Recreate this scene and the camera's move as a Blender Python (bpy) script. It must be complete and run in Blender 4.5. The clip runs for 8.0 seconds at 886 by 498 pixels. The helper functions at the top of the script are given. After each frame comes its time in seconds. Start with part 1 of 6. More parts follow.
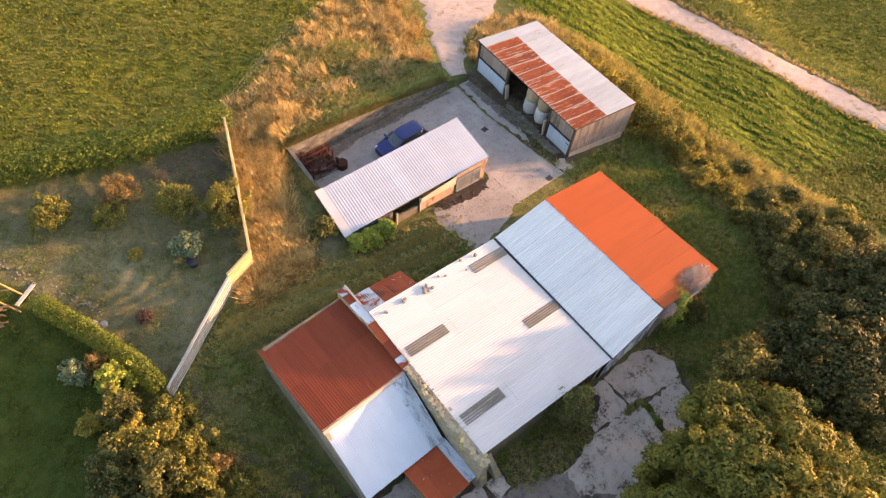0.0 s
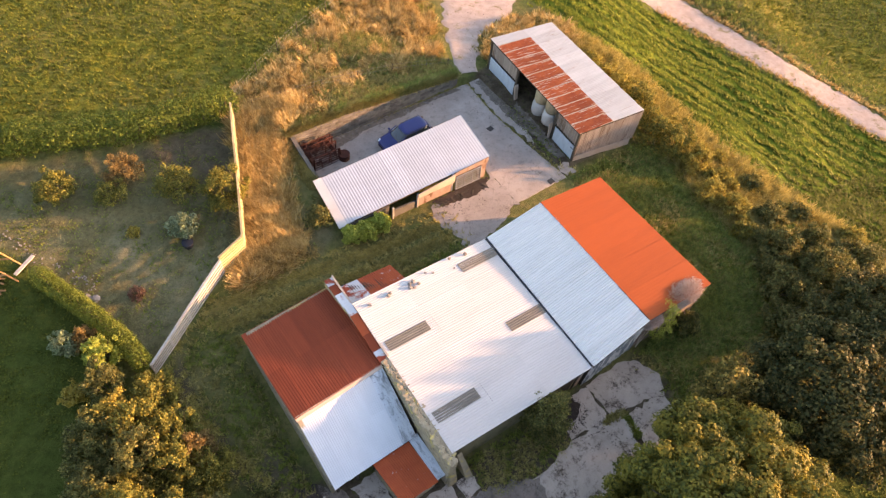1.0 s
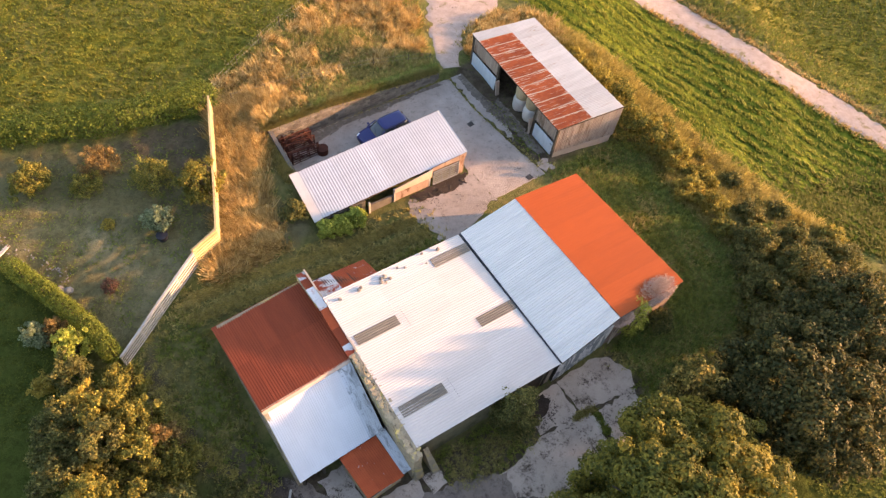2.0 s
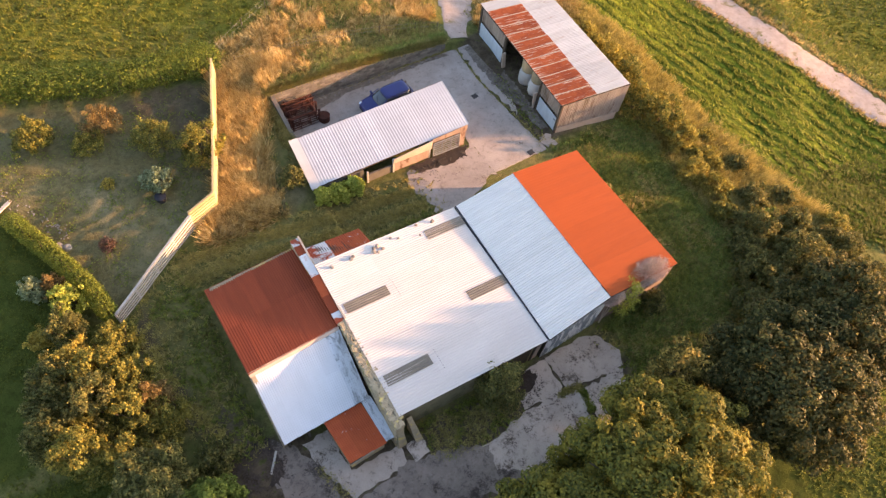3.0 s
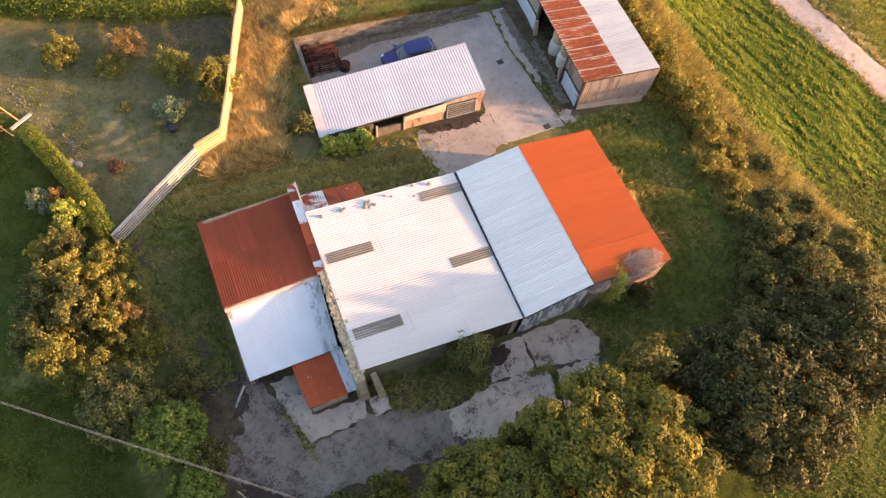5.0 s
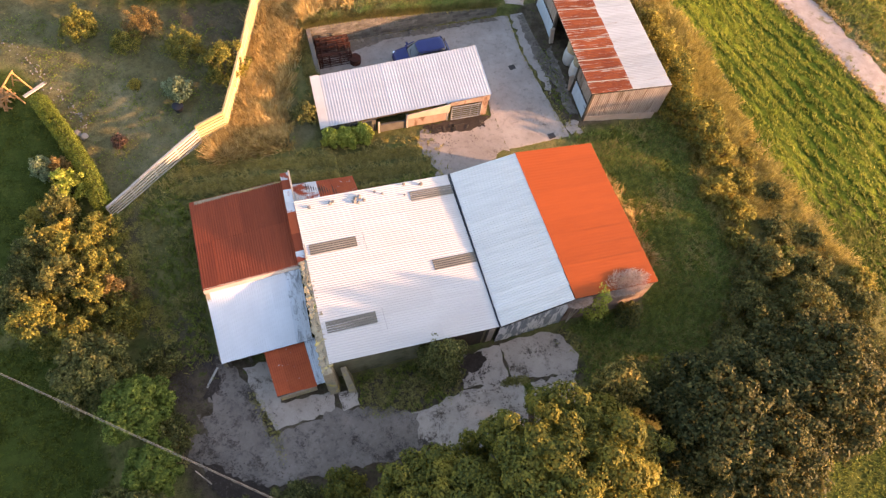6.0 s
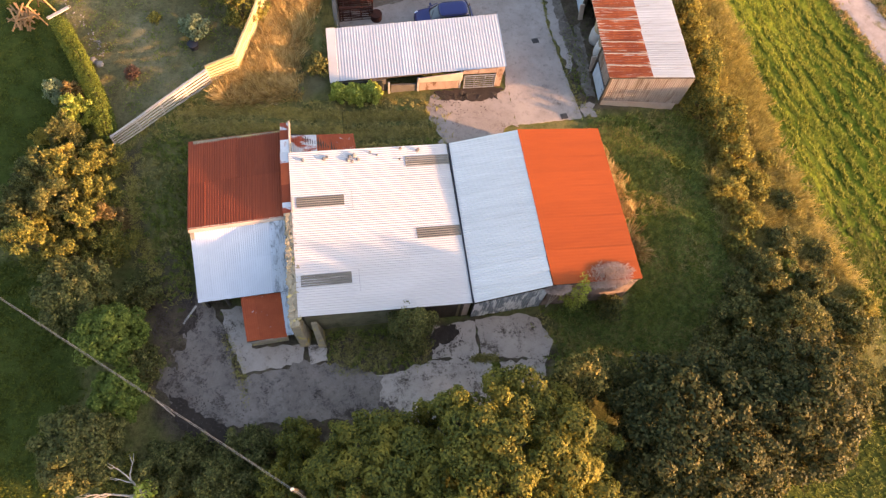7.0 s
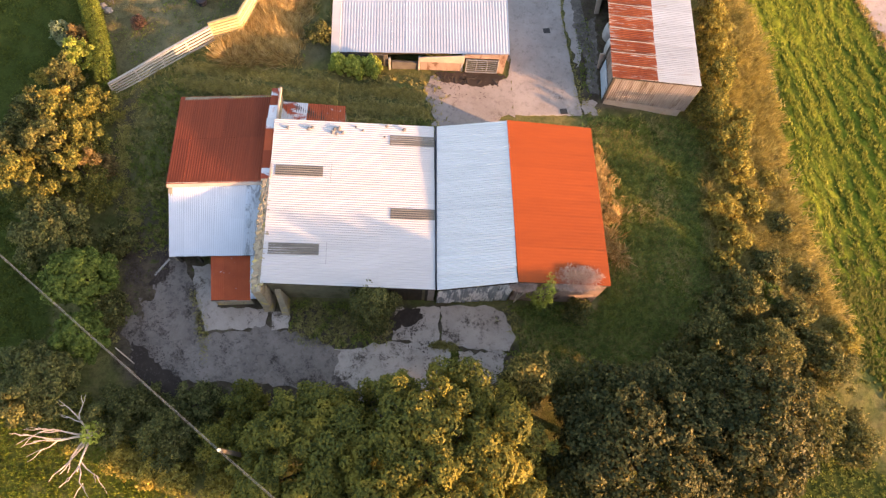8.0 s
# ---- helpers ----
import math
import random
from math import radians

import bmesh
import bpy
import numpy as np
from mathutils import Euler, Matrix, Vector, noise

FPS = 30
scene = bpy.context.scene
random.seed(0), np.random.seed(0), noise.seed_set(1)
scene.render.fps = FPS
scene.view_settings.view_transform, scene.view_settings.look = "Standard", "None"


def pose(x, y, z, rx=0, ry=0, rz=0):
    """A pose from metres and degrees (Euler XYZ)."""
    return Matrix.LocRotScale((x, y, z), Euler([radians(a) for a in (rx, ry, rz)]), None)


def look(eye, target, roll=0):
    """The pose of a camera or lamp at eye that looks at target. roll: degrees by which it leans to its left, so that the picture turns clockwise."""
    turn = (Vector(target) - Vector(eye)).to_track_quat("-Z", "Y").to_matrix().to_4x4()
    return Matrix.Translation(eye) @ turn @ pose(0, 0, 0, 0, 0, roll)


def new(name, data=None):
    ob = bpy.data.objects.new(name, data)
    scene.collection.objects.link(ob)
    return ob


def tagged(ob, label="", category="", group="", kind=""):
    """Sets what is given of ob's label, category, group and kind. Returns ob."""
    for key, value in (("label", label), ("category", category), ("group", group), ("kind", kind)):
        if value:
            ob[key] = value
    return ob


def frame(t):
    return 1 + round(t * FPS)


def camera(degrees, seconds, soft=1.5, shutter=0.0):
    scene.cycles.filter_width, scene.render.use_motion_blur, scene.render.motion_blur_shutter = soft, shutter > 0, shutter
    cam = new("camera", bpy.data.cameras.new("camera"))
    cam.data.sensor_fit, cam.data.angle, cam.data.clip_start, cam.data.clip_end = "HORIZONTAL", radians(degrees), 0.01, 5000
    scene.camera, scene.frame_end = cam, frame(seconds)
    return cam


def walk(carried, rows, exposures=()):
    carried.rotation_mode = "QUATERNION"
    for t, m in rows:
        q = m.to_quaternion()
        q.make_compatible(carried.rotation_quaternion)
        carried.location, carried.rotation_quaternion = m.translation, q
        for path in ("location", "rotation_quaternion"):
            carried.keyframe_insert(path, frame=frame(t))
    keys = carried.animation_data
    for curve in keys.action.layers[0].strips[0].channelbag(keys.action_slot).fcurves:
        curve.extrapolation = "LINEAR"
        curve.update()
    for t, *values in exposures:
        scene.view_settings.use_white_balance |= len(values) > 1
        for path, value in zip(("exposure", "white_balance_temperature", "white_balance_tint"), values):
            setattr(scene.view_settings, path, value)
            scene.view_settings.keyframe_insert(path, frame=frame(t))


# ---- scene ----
cam = camera(68.0, 8.0, 1.35)
METRES, EYE, TILT, LEAN, TURN = 8.0, 1.5, 0.0, 0.0, 0.0
PATH = [
    (0, (-10.356, -5.899, 37.534), (-9.552, -5.072, 35.899), 7.5),
    (0.5, (-9.354, -6.61, 37.665), (-8.599, -5.754, 36.022), 7.6),
    (1, (-8.344, -7.287, 37.779), (-7.616, -6.418, 36.131), 7.6),
    (1.5, (-7.474, -7.871, 37.873), (-6.747, -7.002, 36.225), 7.7),
    (3, (-5.586, -9.047, 38.119), (-4.947, -8.223, 36.412), 8.6),
    (3.5, (-4.936, -9.325, 38.247), (-4.35, -8.531, 36.508), 9.2),
    (4, (-4.18, -9.674, 38.318), (-3.64, -8.896, 36.557), 9.5),
    (4.5, (-3.256, -10.064, 38.389), (-2.758, -9.284, 36.617), 9.6),
    (6, (0.753, -11.175, 38.578), (1.119, -10.351, 36.793), 9.1),
    (6.5, (2.428, -11.419, 38.624), (2.72, -10.62, 36.814), 9.2),
    (7, (4.225, -11.483, 38.756), (4.449, -10.73, 36.917), 9.6),
    (7.5, (6.142, -11.481, 38.859), (6.308, -10.774, 36.996), 9.9),
    (8, (8.088, -11.229, 39.01), (8.201, -10.534, 37.138), 9.6),
]
walk(cam, [(t, look(eye, target, roll)) for t, eye, target, roll in PATH])

# ---- light ----
SUN_AZ, SUN_EL = math.radians(-25.0), math.radians(8.0)
sky_world = bpy.data.worlds.new("evening_sky")
scene.world = sky_world
sky_world.use_nodes = True
sky_tex = sky_world.node_tree.nodes.new("ShaderNodeTexSky")
sky_tex.sky_type = "NISHITA"
sky_tex.sun_disc = False
sky_tex.dust_density = 1.6
sky_tex.ozone_density = 1.0
sky_tex.sun_elevation = SUN_EL
sky_tex.sun_rotation = math.pi / 2 - SUN_AZ
sky_bg = sky_world.node_tree.nodes["Background"]
sky_world.node_tree.links.new(sky_tex.outputs[0], sky_bg.inputs["Color"])
sky_bg.inputs["Strength"].default_value = 0.15
sun_data = bpy.data.lights.new("sun", "SUN")
sun_data.energy = 4.0
sun_data.angle = math.radians(0.8)
sun_data.color = (1.0, 0.565, 0.26)
sun = new("sun", sun_data)
to_sun = Vector((math.cos(SUN_AZ) * math.cos(SUN_EL), math.sin(SUN_AZ) * math.cos(SUN_EL), math.sin(SUN_EL)))
sun.rotation_mode = "QUATERNION"
sun.rotation_quaternion = to_sun.to_track_quat("Z", "Y")
sun.location = to_sun * 60
scene.view_settings.exposure = 2.40
scene.view_settings.use_white_balance = True
scene.view_settings.white_balance_temperature = 6850
scene.view_settings.white_balance_tint = 24


# ---- materials ----
def shader(name):
    m = bpy.data.materials.new(name)
    m.use_nodes = True
    nt = m.node_tree
    return m, nt, nt.nodes["Principled BSDF"]


def put_in(nt, socket, value):
    if isinstance(value, bpy.types.NodeSocket):
        nt.links.new(value, socket)
    elif isinstance(value, (tuple, list)) and len(value) == 3 and socket.type == "RGBA":
        socket.default_value = (*value, 1)
    else:
        socket.default_value = value


def place(nt, squash=(1, 1, 1), turn=0.0):
    """World position, stretched and turned about z."""
    g = nt.nodes.new("ShaderNodeNewGeometry")
    mp = nt.nodes.new("ShaderNodeMapping")
    mp.inputs["Scale"].default_value = squash
    mp.inputs["Rotation"].default_value = (0, 0, turn)
    nt.links.new(g.outputs["Position"], mp.inputs["Vector"])
    return mp.outputs[0]


def grain(nt, scale, detail=4.0, rough=0.6, vec=None, distort=0.0):
    n = nt.nodes.new("ShaderNodeTexNoise")
    n.inputs["Scale"].default_value = scale
    n.inputs["Detail"].default_value = detail
    n.inputs["Roughness"].default_value = rough
    n.inputs["Distortion"].default_value = distort
    nt.links.new(vec if vec else place(nt), n.inputs["Vector"])
    return n.outputs["Fac"]


def steps(nt, fac, lo, hi):
    """0 below lo, 1 above hi, smooth between."""
    r = nt.nodes.new("ShaderNodeMapRange")
    r.interpolation_type = "SMOOTHSTEP"
    put_in(nt, r.inputs["Value"], fac)
    r.inputs["From Min"].default_value = lo
    r.inputs["From Max"].default_value = hi
    return r.outputs[0]


def blend(nt, fac, a, b, how="MIX"):
    x = nt.nodes.new("ShaderNodeMix")
    x.data_type = "RGBA"
    x.blend_type = how
    put_in(nt, x.inputs[0], fac)
    put_in(nt, x.inputs[6], a)
    put_in(nt, x.inputs[7], b)
    return x.outputs[2]


def calc(nt, op, a, b=0.0):
    x = nt.nodes.new("ShaderNodeMath")
    x.operation = op
    put_in(nt, x.inputs[0], a)
    put_in(nt, x.inputs[1], b)
    return x.outputs[0]


def relief(nt, bsdf, height, strength, dist=0.02):
    b = nt.nodes.new("ShaderNodeBump")
    b.inputs["Strength"].default_value = strength
    b.inputs["Distance"].default_value = dist
    nt.links.new(height, b.inputs["Height"])
    nt.links.new(b.outputs[0], bsdf.inputs["Normal"])


def piece_random(nt):
    return nt.nodes.new("ShaderNodeObjectInfo").outputs["Random"]


def island_random(nt):
    return nt.nodes.new("ShaderNodeNewGeometry").outputs["Random Per Island"]


def surface(name, c1, c2, scale=1.5, rough=0.85, metal=0.0, fine=25.0, bump=0.25, stain=None, stain_scale=0.6, cut=(0.52, 0.66),
            squash=(1, 1, 1), vary=0.12, spots=None, spot_scale=9.0, spot_cut=(0.62, 0.68)):
    """Two-tone weathered surface with grain, larger stains, small spots and a tone per piece."""
    m, nt, b = shader(name)
    vec = place(nt, squash)
    col = blend(nt, steps(nt, grain(nt, scale, 6, 0.65, vec), 0.3, 0.7), c1, c2)
    f = grain(nt, fine, 3, 0.6)
    col = blend(nt, calc(nt, "MULTIPLY", f, 0.35), col, tuple(v * 0.55 for v in c1))
    if stain:
        col = blend(nt, steps(nt, grain(nt, stain_scale, 8, 0.7, vec, 0.6), *cut), col, stain)
    if spots:
        col = blend(nt, steps(nt, grain(nt, spot_scale, 5, 0.7), *spot_cut), col, spots)
    if vary:
        v = calc(nt, "ADD", calc(nt, "MULTIPLY", piece_random(nt), vary * 2), 1 - vary)
        col = blend(nt, 1.0, col, v, "MULTIPLY")
    put_in(nt, b.inputs["Base Color"], col)
    put_in(nt, b.inputs["Roughness"], calc(nt, "ADD", calc(nt, "MULTIPLY", f, 0.2), rough - 0.1))
    b.inputs["Metallic"].default_value = metal
    b.inputs["Specular IOR Level"].default_value = 0.2
    relief(nt, b, f, bump)
    return m


def leafy(name, dark, mid, tip, shine=0.6, sheer=0.34, patch=0.3, tuft=0.0, fleck=0.6):
    """Leaves: a tone per leaf, patches of tone over the crown, light let through."""
    m, nt, b = shader(name)
    r = island_random(nt)
    col = blend(nt, steps(nt, r, 0.0, 0.75), dark, mid)
    col = blend(nt, calc(nt, "MULTIPLY", steps(nt, r, 0.7, 1.0), fleck), col, tip)
    col = blend(nt, calc(nt, "MULTIPLY", steps(nt, grain(nt, 0.55, 3, 0.6), 0.5, 0.7), patch), col, tip)
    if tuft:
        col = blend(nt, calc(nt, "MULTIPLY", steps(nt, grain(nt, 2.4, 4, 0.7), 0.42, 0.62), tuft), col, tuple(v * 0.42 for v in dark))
    put_in(nt, b.inputs["Base Color"], col)
    b.inputs["Roughness"].default_value = shine
    b.inputs["Specular IOR Level"].default_value = 0.12
    tr = nt.nodes.new("ShaderNodeBsdfTranslucent")
    put_in(nt, tr.inputs["Color"], col)
    mx = nt.nodes.new("ShaderNodeMixShader")
    mx.inputs[0].default_value = sheer
    out = nt.nodes["Material Output"]
    nt.links.new(b.outputs[0], mx.inputs[1])
    nt.links.new(tr.outputs[0], mx.inputs[2])
    nt.links.new(mx.outputs[0], out.inputs["Surface"])
    return m


M = {}
M["white_sheet"] = surface("white_painted_sheet", (0.575, 0.55, 0.535), (0.52, 0.497, 0.48), 0.7, 0.55, 0.0, 30, 0.08,
                           (0.48, 0.45, 0.425), 0.5, (0.6, 0.8), (0.35, 1.6, 1), 0.035, (0.42, 0.38, 0.34), 7.0, (0.70, 0.76))
M["silver_sheet"] = surface("galvanised_sheet", (0.74, 0.72, 0.69), (0.66, 0.64, 0.61), 1.2, 0.5, 0.0, 30, 0.1,
                            (0.54, 0.53, 0.51), 0.8, (0.56, 0.78), (0.3, 3.0, 1), 0.05)
M["stained_sheet"] = surface("stained_white_sheet", (0.62, 0.58, 0.54), (0.53, 0.49, 0.45), 0.9, 0.6, 0.0, 30, 0.12,
                             (0.40, 0.31, 0.24), 0.8, (0.55, 0.72), (0.5, 3.0, 1), 0.09, (0.36, 0.20, 0.12), 5.0, (0.66, 0.74))
M["blue_sheet"] = surface("pale_sheet", (0.63, 0.645, 0.68), (0.57, 0.585, 0.62), 0.8, 0.5, 0.1, 30, 0.08,
                          (0.54, 0.56, 0.59), 0.9, (0.62, 0.8), (1, 0.4, 1), 0.03)
M["shed_sheet"] = surface("pale_blue_grey_sheet", (0.50, 0.52, 0.555), (0.44, 0.46, 0.495), 0.8, 0.5, 0.1, 30, 0.08,
                          (0.42, 0.44, 0.47), 0.9, (0.6, 0.8), (0.4, 1, 1), 0.05)
M["orange_sheet"] = surface("orange_painted_sheet", (0.335, 0.066, 0.011), (0.30, 0.058, 0.010), 0.9, 0.6, 0.0, 40, 0.1,
                            (0.30, 0.060, 0.012), 0.5, (0.55, 0.8), (0.5, 2.5, 1), 0.05, (0.20, 0.05, 0.02), 3.0, (0.72, 0.76))
M["rust_sheet"] = surface("rust_red_sheet", (0.25, 0.048, 0.018), (0.205, 0.038, 0.015), 1.0, 0.75, 0.0, 40, 0.15,
                          (0.285, 0.06, 0.024), 0.8, (0.55, 0.75), (3.0, 0.3, 1), 0.10)
M["lean_sheet"] = surface("rusted_lean_to_sheet", (0.42, 0.085, 0.028), (0.33, 0.06, 0.022), 1.0, 0.75, 0.0, 40, 0.15,
                          (0.62, 0.64, 0.66), 0.9, (0.60, 0.66), (1, 1, 1), 0.08, (0.66, 0.60, 0.55), 6.0, (0.70, 0.74))
M["flash_sheet"] = surface("patched_flashing", (0.66, 0.65, 0.66), (0.56, 0.56, 0.58), 1.2, 0.55, 0.05, 30, 0.1,
                           (0.34, 0.06, 0.025), 0.55, (0.50, 0.56), (1, 1, 1), 0.08)
M["skylight"] = surface("dirty_skylight_sheet", (0.19, 0.17, 0.14), (0.13, 0.12, 0.105), 3.0, 0.5, 0.0, 30, 0.1,
                        (0.30, 0.27, 0.23), 1.5, (0.55, 0.7), (0.4, 4, 1), 0.08)
M["wall_sheet"] = surface("weathered_wall_sheet", (0.36, 0.305, 0.265), (0.25, 0.205, 0.17), 1.4, 0.65, 0.05, 30, 0.1,
                          (0.15, 0.105, 0.075), 0.9, (0.50, 0.66), (3, 3, 0.4), 0.1)
M["streaked_sheet"] = surface("streaked_blue_grey_sheet", (0.24, 0.27, 0.30), (0.33, 0.36, 0.39), 1.4, 0.6, 0.1, 30, 0.1,
                              (0.80, 0.80, 0.80), 1.3, (0.47, 0.55), (2.2, 1, 0.45), 0.10)
M["door_sheet"] = surface("pale_blue_door_sheet", (0.45, 0.52, 0.58), (0.36, 0.42, 0.48), 1.5, 0.6, 0.05, 30, 0.1,
                          (0.22, 0.16, 0.12), 1.2, (0.66, 0.76), (2, 2, 0.6), 0.06)


def streaked_rust():
    """Rusted sheet: pale thin streaks of old coating along its ribs, worn ends, a tone per sheet."""
    m, nt, b = shader("rust_streaked_sheet")
    local = nt.nodes.new("ShaderNodeTexCoord").outputs["Object"]
    r = piece_random(nt)
    off = nt.nodes.new("ShaderNodeCombineXYZ")
    put_in(nt, off.inputs[0], calc(nt, "MULTIPLY", r, 37.0))
    put_in(nt, off.inputs[1], calc(nt, "MULTIPLY", r, 91.0))
    mp = nt.nodes.new("ShaderNodeMapping")
    mp.inputs["Scale"].default_value = (0.55, 8.0, 1.0)
    put_in(nt, mp.inputs["Location"], off.outputs[0])
    nt.links.new(local, mp.inputs["Vector"])
    sep = nt.nodes.new("ShaderNodeSeparateXYZ")
    nt.links.new(local, sep.inputs[0])
    fine, cloud = grain(nt, 26, 4, 0.7), grain(nt, 1.4, 6, 0.7)
    col = blend(nt, steps(nt, cloud, 0.35, 0.65), (0.40, 0.095, 0.030), (0.28, 0.058, 0.020))
    streak = grain(nt, 1.0, 5, 0.65, mp.outputs[0])
    ends = calc(nt, "MULTIPLY", calc(nt, "POWER", calc(nt, "ABSOLUTE", calc(nt, "SUBTRACT", calc(nt, "DIVIDE", sep.outputs[0], 1.5), 1.0)), 5.0), 0.06)
    edge = calc(nt, "MULTIPLY", calc(nt, "POWER", calc(nt, "ABSOLUTE", calc(nt, "SUBTRACT", calc(nt, "DIVIDE", sep.outputs[1], 0.5), 1.0)), 6.0), 0.10)
    worn = calc(nt, "ADD", streak, calc(nt, "ADD", ends, edge))
    col = blend(nt, calc(nt, "MULTIPLY", steps(nt, worn, 0.575, 0.63), 0.9), col, (0.58, 0.45, 0.35))
    col = blend(nt, calc(nt, "MULTIPLY", fine, 0.4), col, blend(nt, 1.0, col, (0.55, 0.5, 0.48), "MULTIPLY"))
    v = calc(nt, "ADD", calc(nt, "MULTIPLY", r, 0.3), 0.85)
    put_in(nt, b.inputs["Base Color"], blend(nt, 1.0, col, v, "MULTIPLY"))
    b.inputs["Roughness"].default_value = 0.75
    b.inputs["Specular IOR Level"].default_value = 0.2
    relief(nt, b, fine, 0.15)
    return m


M["patchy_sheet"] = streaked_rust()


def cast_floor(name, pale, mid, dark, moss, wet, fleck, litter):
    """Old cast concrete: cloudy tone, damp stains, flaked pale patches, drifts of dirt and grit."""
    m, nt, b = shader(name)
    cloud, patch, grit = grain(nt, 0.35, 8, 0.7), grain(nt, 2.3, 8, 0.78), grain(nt, 17, 6, 0.75)
    col = blend(nt, steps(nt, cloud, 0.32, 0.68), mid, pale)
    col = blend(nt, calc(nt, "MULTIPLY", steps(nt, patch, *wet), 0.6), col, dark)
    col = blend(nt, calc(nt, "MULTIPLY", steps(nt, grain(nt, 5.0, 8, 0.8), *fleck), 0.7), col, pale)
    drift = calc(nt, "ADD", calc(nt, "MULTIPLY", grain(nt, 0.5, 5, 0.65), 0.5), calc(nt, "ADD", calc(nt, "MULTIPLY", grain(nt, 5.5, 8, 0.8), 0.28), calc(nt, "MULTIPLY", grain(nt, 24, 4, 0.7), 0.22)))
    col = blend(nt, steps(nt, drift, *litter), col, moss)
    col = blend(nt, calc(nt, "MULTIPLY", grit, 0.5), col, blend(nt, 1.0, col, (0.45, 0.43, 0.40), "MULTIPLY"))
    v = calc(nt, "ADD", calc(nt, "MULTIPLY", piece_random(nt), 0.2), 0.9)
    put_in(nt, b.inputs["Base Color"], blend(nt, 1.0, col, v, "MULTIPLY"))
    b.inputs["Roughness"].default_value = 0.9
    b.inputs["Specular IOR Level"].default_value = 0.2
    relief(nt, b, calc(nt, "ADD", grit, patch), 0.7, 0.04)
    return m


M["concrete"] = cast_floor("worn_concrete", (0.45, 0.385, 0.34), (0.335, 0.285, 0.25), (0.18, 0.148, 0.125), (0.16, 0.125, 0.095), (0.50, 0.68), (0.56, 0.70), (0.56, 0.64))
M["old_concrete"] = cast_floor("mossy_old_concrete", (0.58, 0.485, 0.41), (0.45, 0.372, 0.31), (0.15, 0.115, 0.09), (0.090, 0.066, 0.048), (0.52, 0.66), (0.54, 0.66), (0.525, 0.585))
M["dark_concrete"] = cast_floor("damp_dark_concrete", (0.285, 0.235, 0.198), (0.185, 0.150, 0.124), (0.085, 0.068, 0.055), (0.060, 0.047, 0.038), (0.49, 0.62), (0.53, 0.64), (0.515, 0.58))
M["dirt"] = surface("damp_dirt", (0.20, 0.165, 0.135), (0.14, 0.115, 0.09), 2.0, 0.9, 0.0, 18, 0.8, (0.26, 0.22, 0.185), 1.8, (0.52, 0.62), (1, 1, 1), 0.1, (0.09, 0.085, 0.05), 5.0, (0.58, 0.66))
M["muck"] = surface("dark_muck", (0.065, 0.048, 0.037), (0.040, 0.030, 0.024), 2.0, 0.9, 0.0, 18, 0.8, (0.12, 0.09, 0.07), 1.8, (0.58, 0.66), (1, 1, 1), 0.1, (0.20, 0.16, 0.125), 8.0, (0.66, 0.70))
M["gravel"] = surface("pale_gravel", (0.47, 0.375, 0.325), (0.35, 0.275, 0.235), 1.6, 0.95, 0.0, 30, 0.7,
                      (0.22, 0.18, 0.10), 0.9, (0.56, 0.66), (1, 1, 1), 0.0, (0.20, 0.165, 0.13), 6.0, (0.60, 0.68))
M["stone"] = surface("old_lichened_stone", (0.38, 0.315, 0.215), (0.26, 0.215, 0.15), 2.0, 0.95, 0.0, 20, 0.6,
                     (0.46, 0.36, 0.13), 1.4, (0.54, 0.64), (1, 1, 1), 0.18, (0.10, 0.09, 0.05), 5.0, (0.6, 0.66))
M["block"] = surface("grey_blockwork", (0.165, 0.150, 0.132), (0.115, 0.105, 0.092), 1.6, 0.95, 0.0, 22, 0.5,
                     (0.105, 0.10, 0.07), 0.7, (0.52, 0.66), (1, 1, 1), 0.34, (0.08, 0.075, 0.06), 4.0, (0.62, 0.70))
M["mortar"] = surface("mortar", (0.15, 0.135, 0.12), (0.115, 0.105, 0.095), 2.0, 0.95, 0.0, 25, 0.4)
M["render_wall"] = surface("stained_rendered_wall", (0.30, 0.22, 0.185), (0.21, 0.155, 0.128), 1.4, 0.9, 0.0, 22, 0.35,
                           (0.13, 0.075, 0.05), 1.3, (0.52, 0.62), (1, 1, 0.5), 0.1, (0.09, 0.06, 0.045), 5.0, (0.62, 0.68))
M["pale_wall"] = surface("pale_board", (0.47, 0.38, 0.31), (0.39, 0.31, 0.25), 1.0, 0.8, 0.0, 22, 0.2, (0.36, 0.26, 0.2), 0.9, (0.6, 0.72))
M["dark_timber"] = surface("dark_weathered_timber", (0.075, 0.06, 0.045), (0.045, 0.038, 0.03), 2.0, 0.85, 0.0, 30, 0.3, None, 1, (0, 1), (4, 4, 0.4), 0.2)
M["green_wall"] = surface("algae_stained_wall", (0.23, 0.205, 0.125), (0.15, 0.135, 0.085), 1.2, 0.9, 0.0, 22, 0.35, (0.10, 0.10, 0.05), 0.8, (0.5, 0.65))
M["pine"] = surface("new_pine_board", (0.50, 0.39, 0.20), (0.42, 0.325, 0.165), 2.0, 0.75, 0.0, 30, 0.2, None, 1, (0, 1), (6, 6, 0.5), 0.26)
M["brown_wood"] = surface("orange_brown_timber", (0.42, 0.23, 0.095), (0.33, 0.18, 0.075), 2.0, 0.8, 0.0, 30, 0.2, None, 1, (0, 1), (3, 3, 3), 0.15)
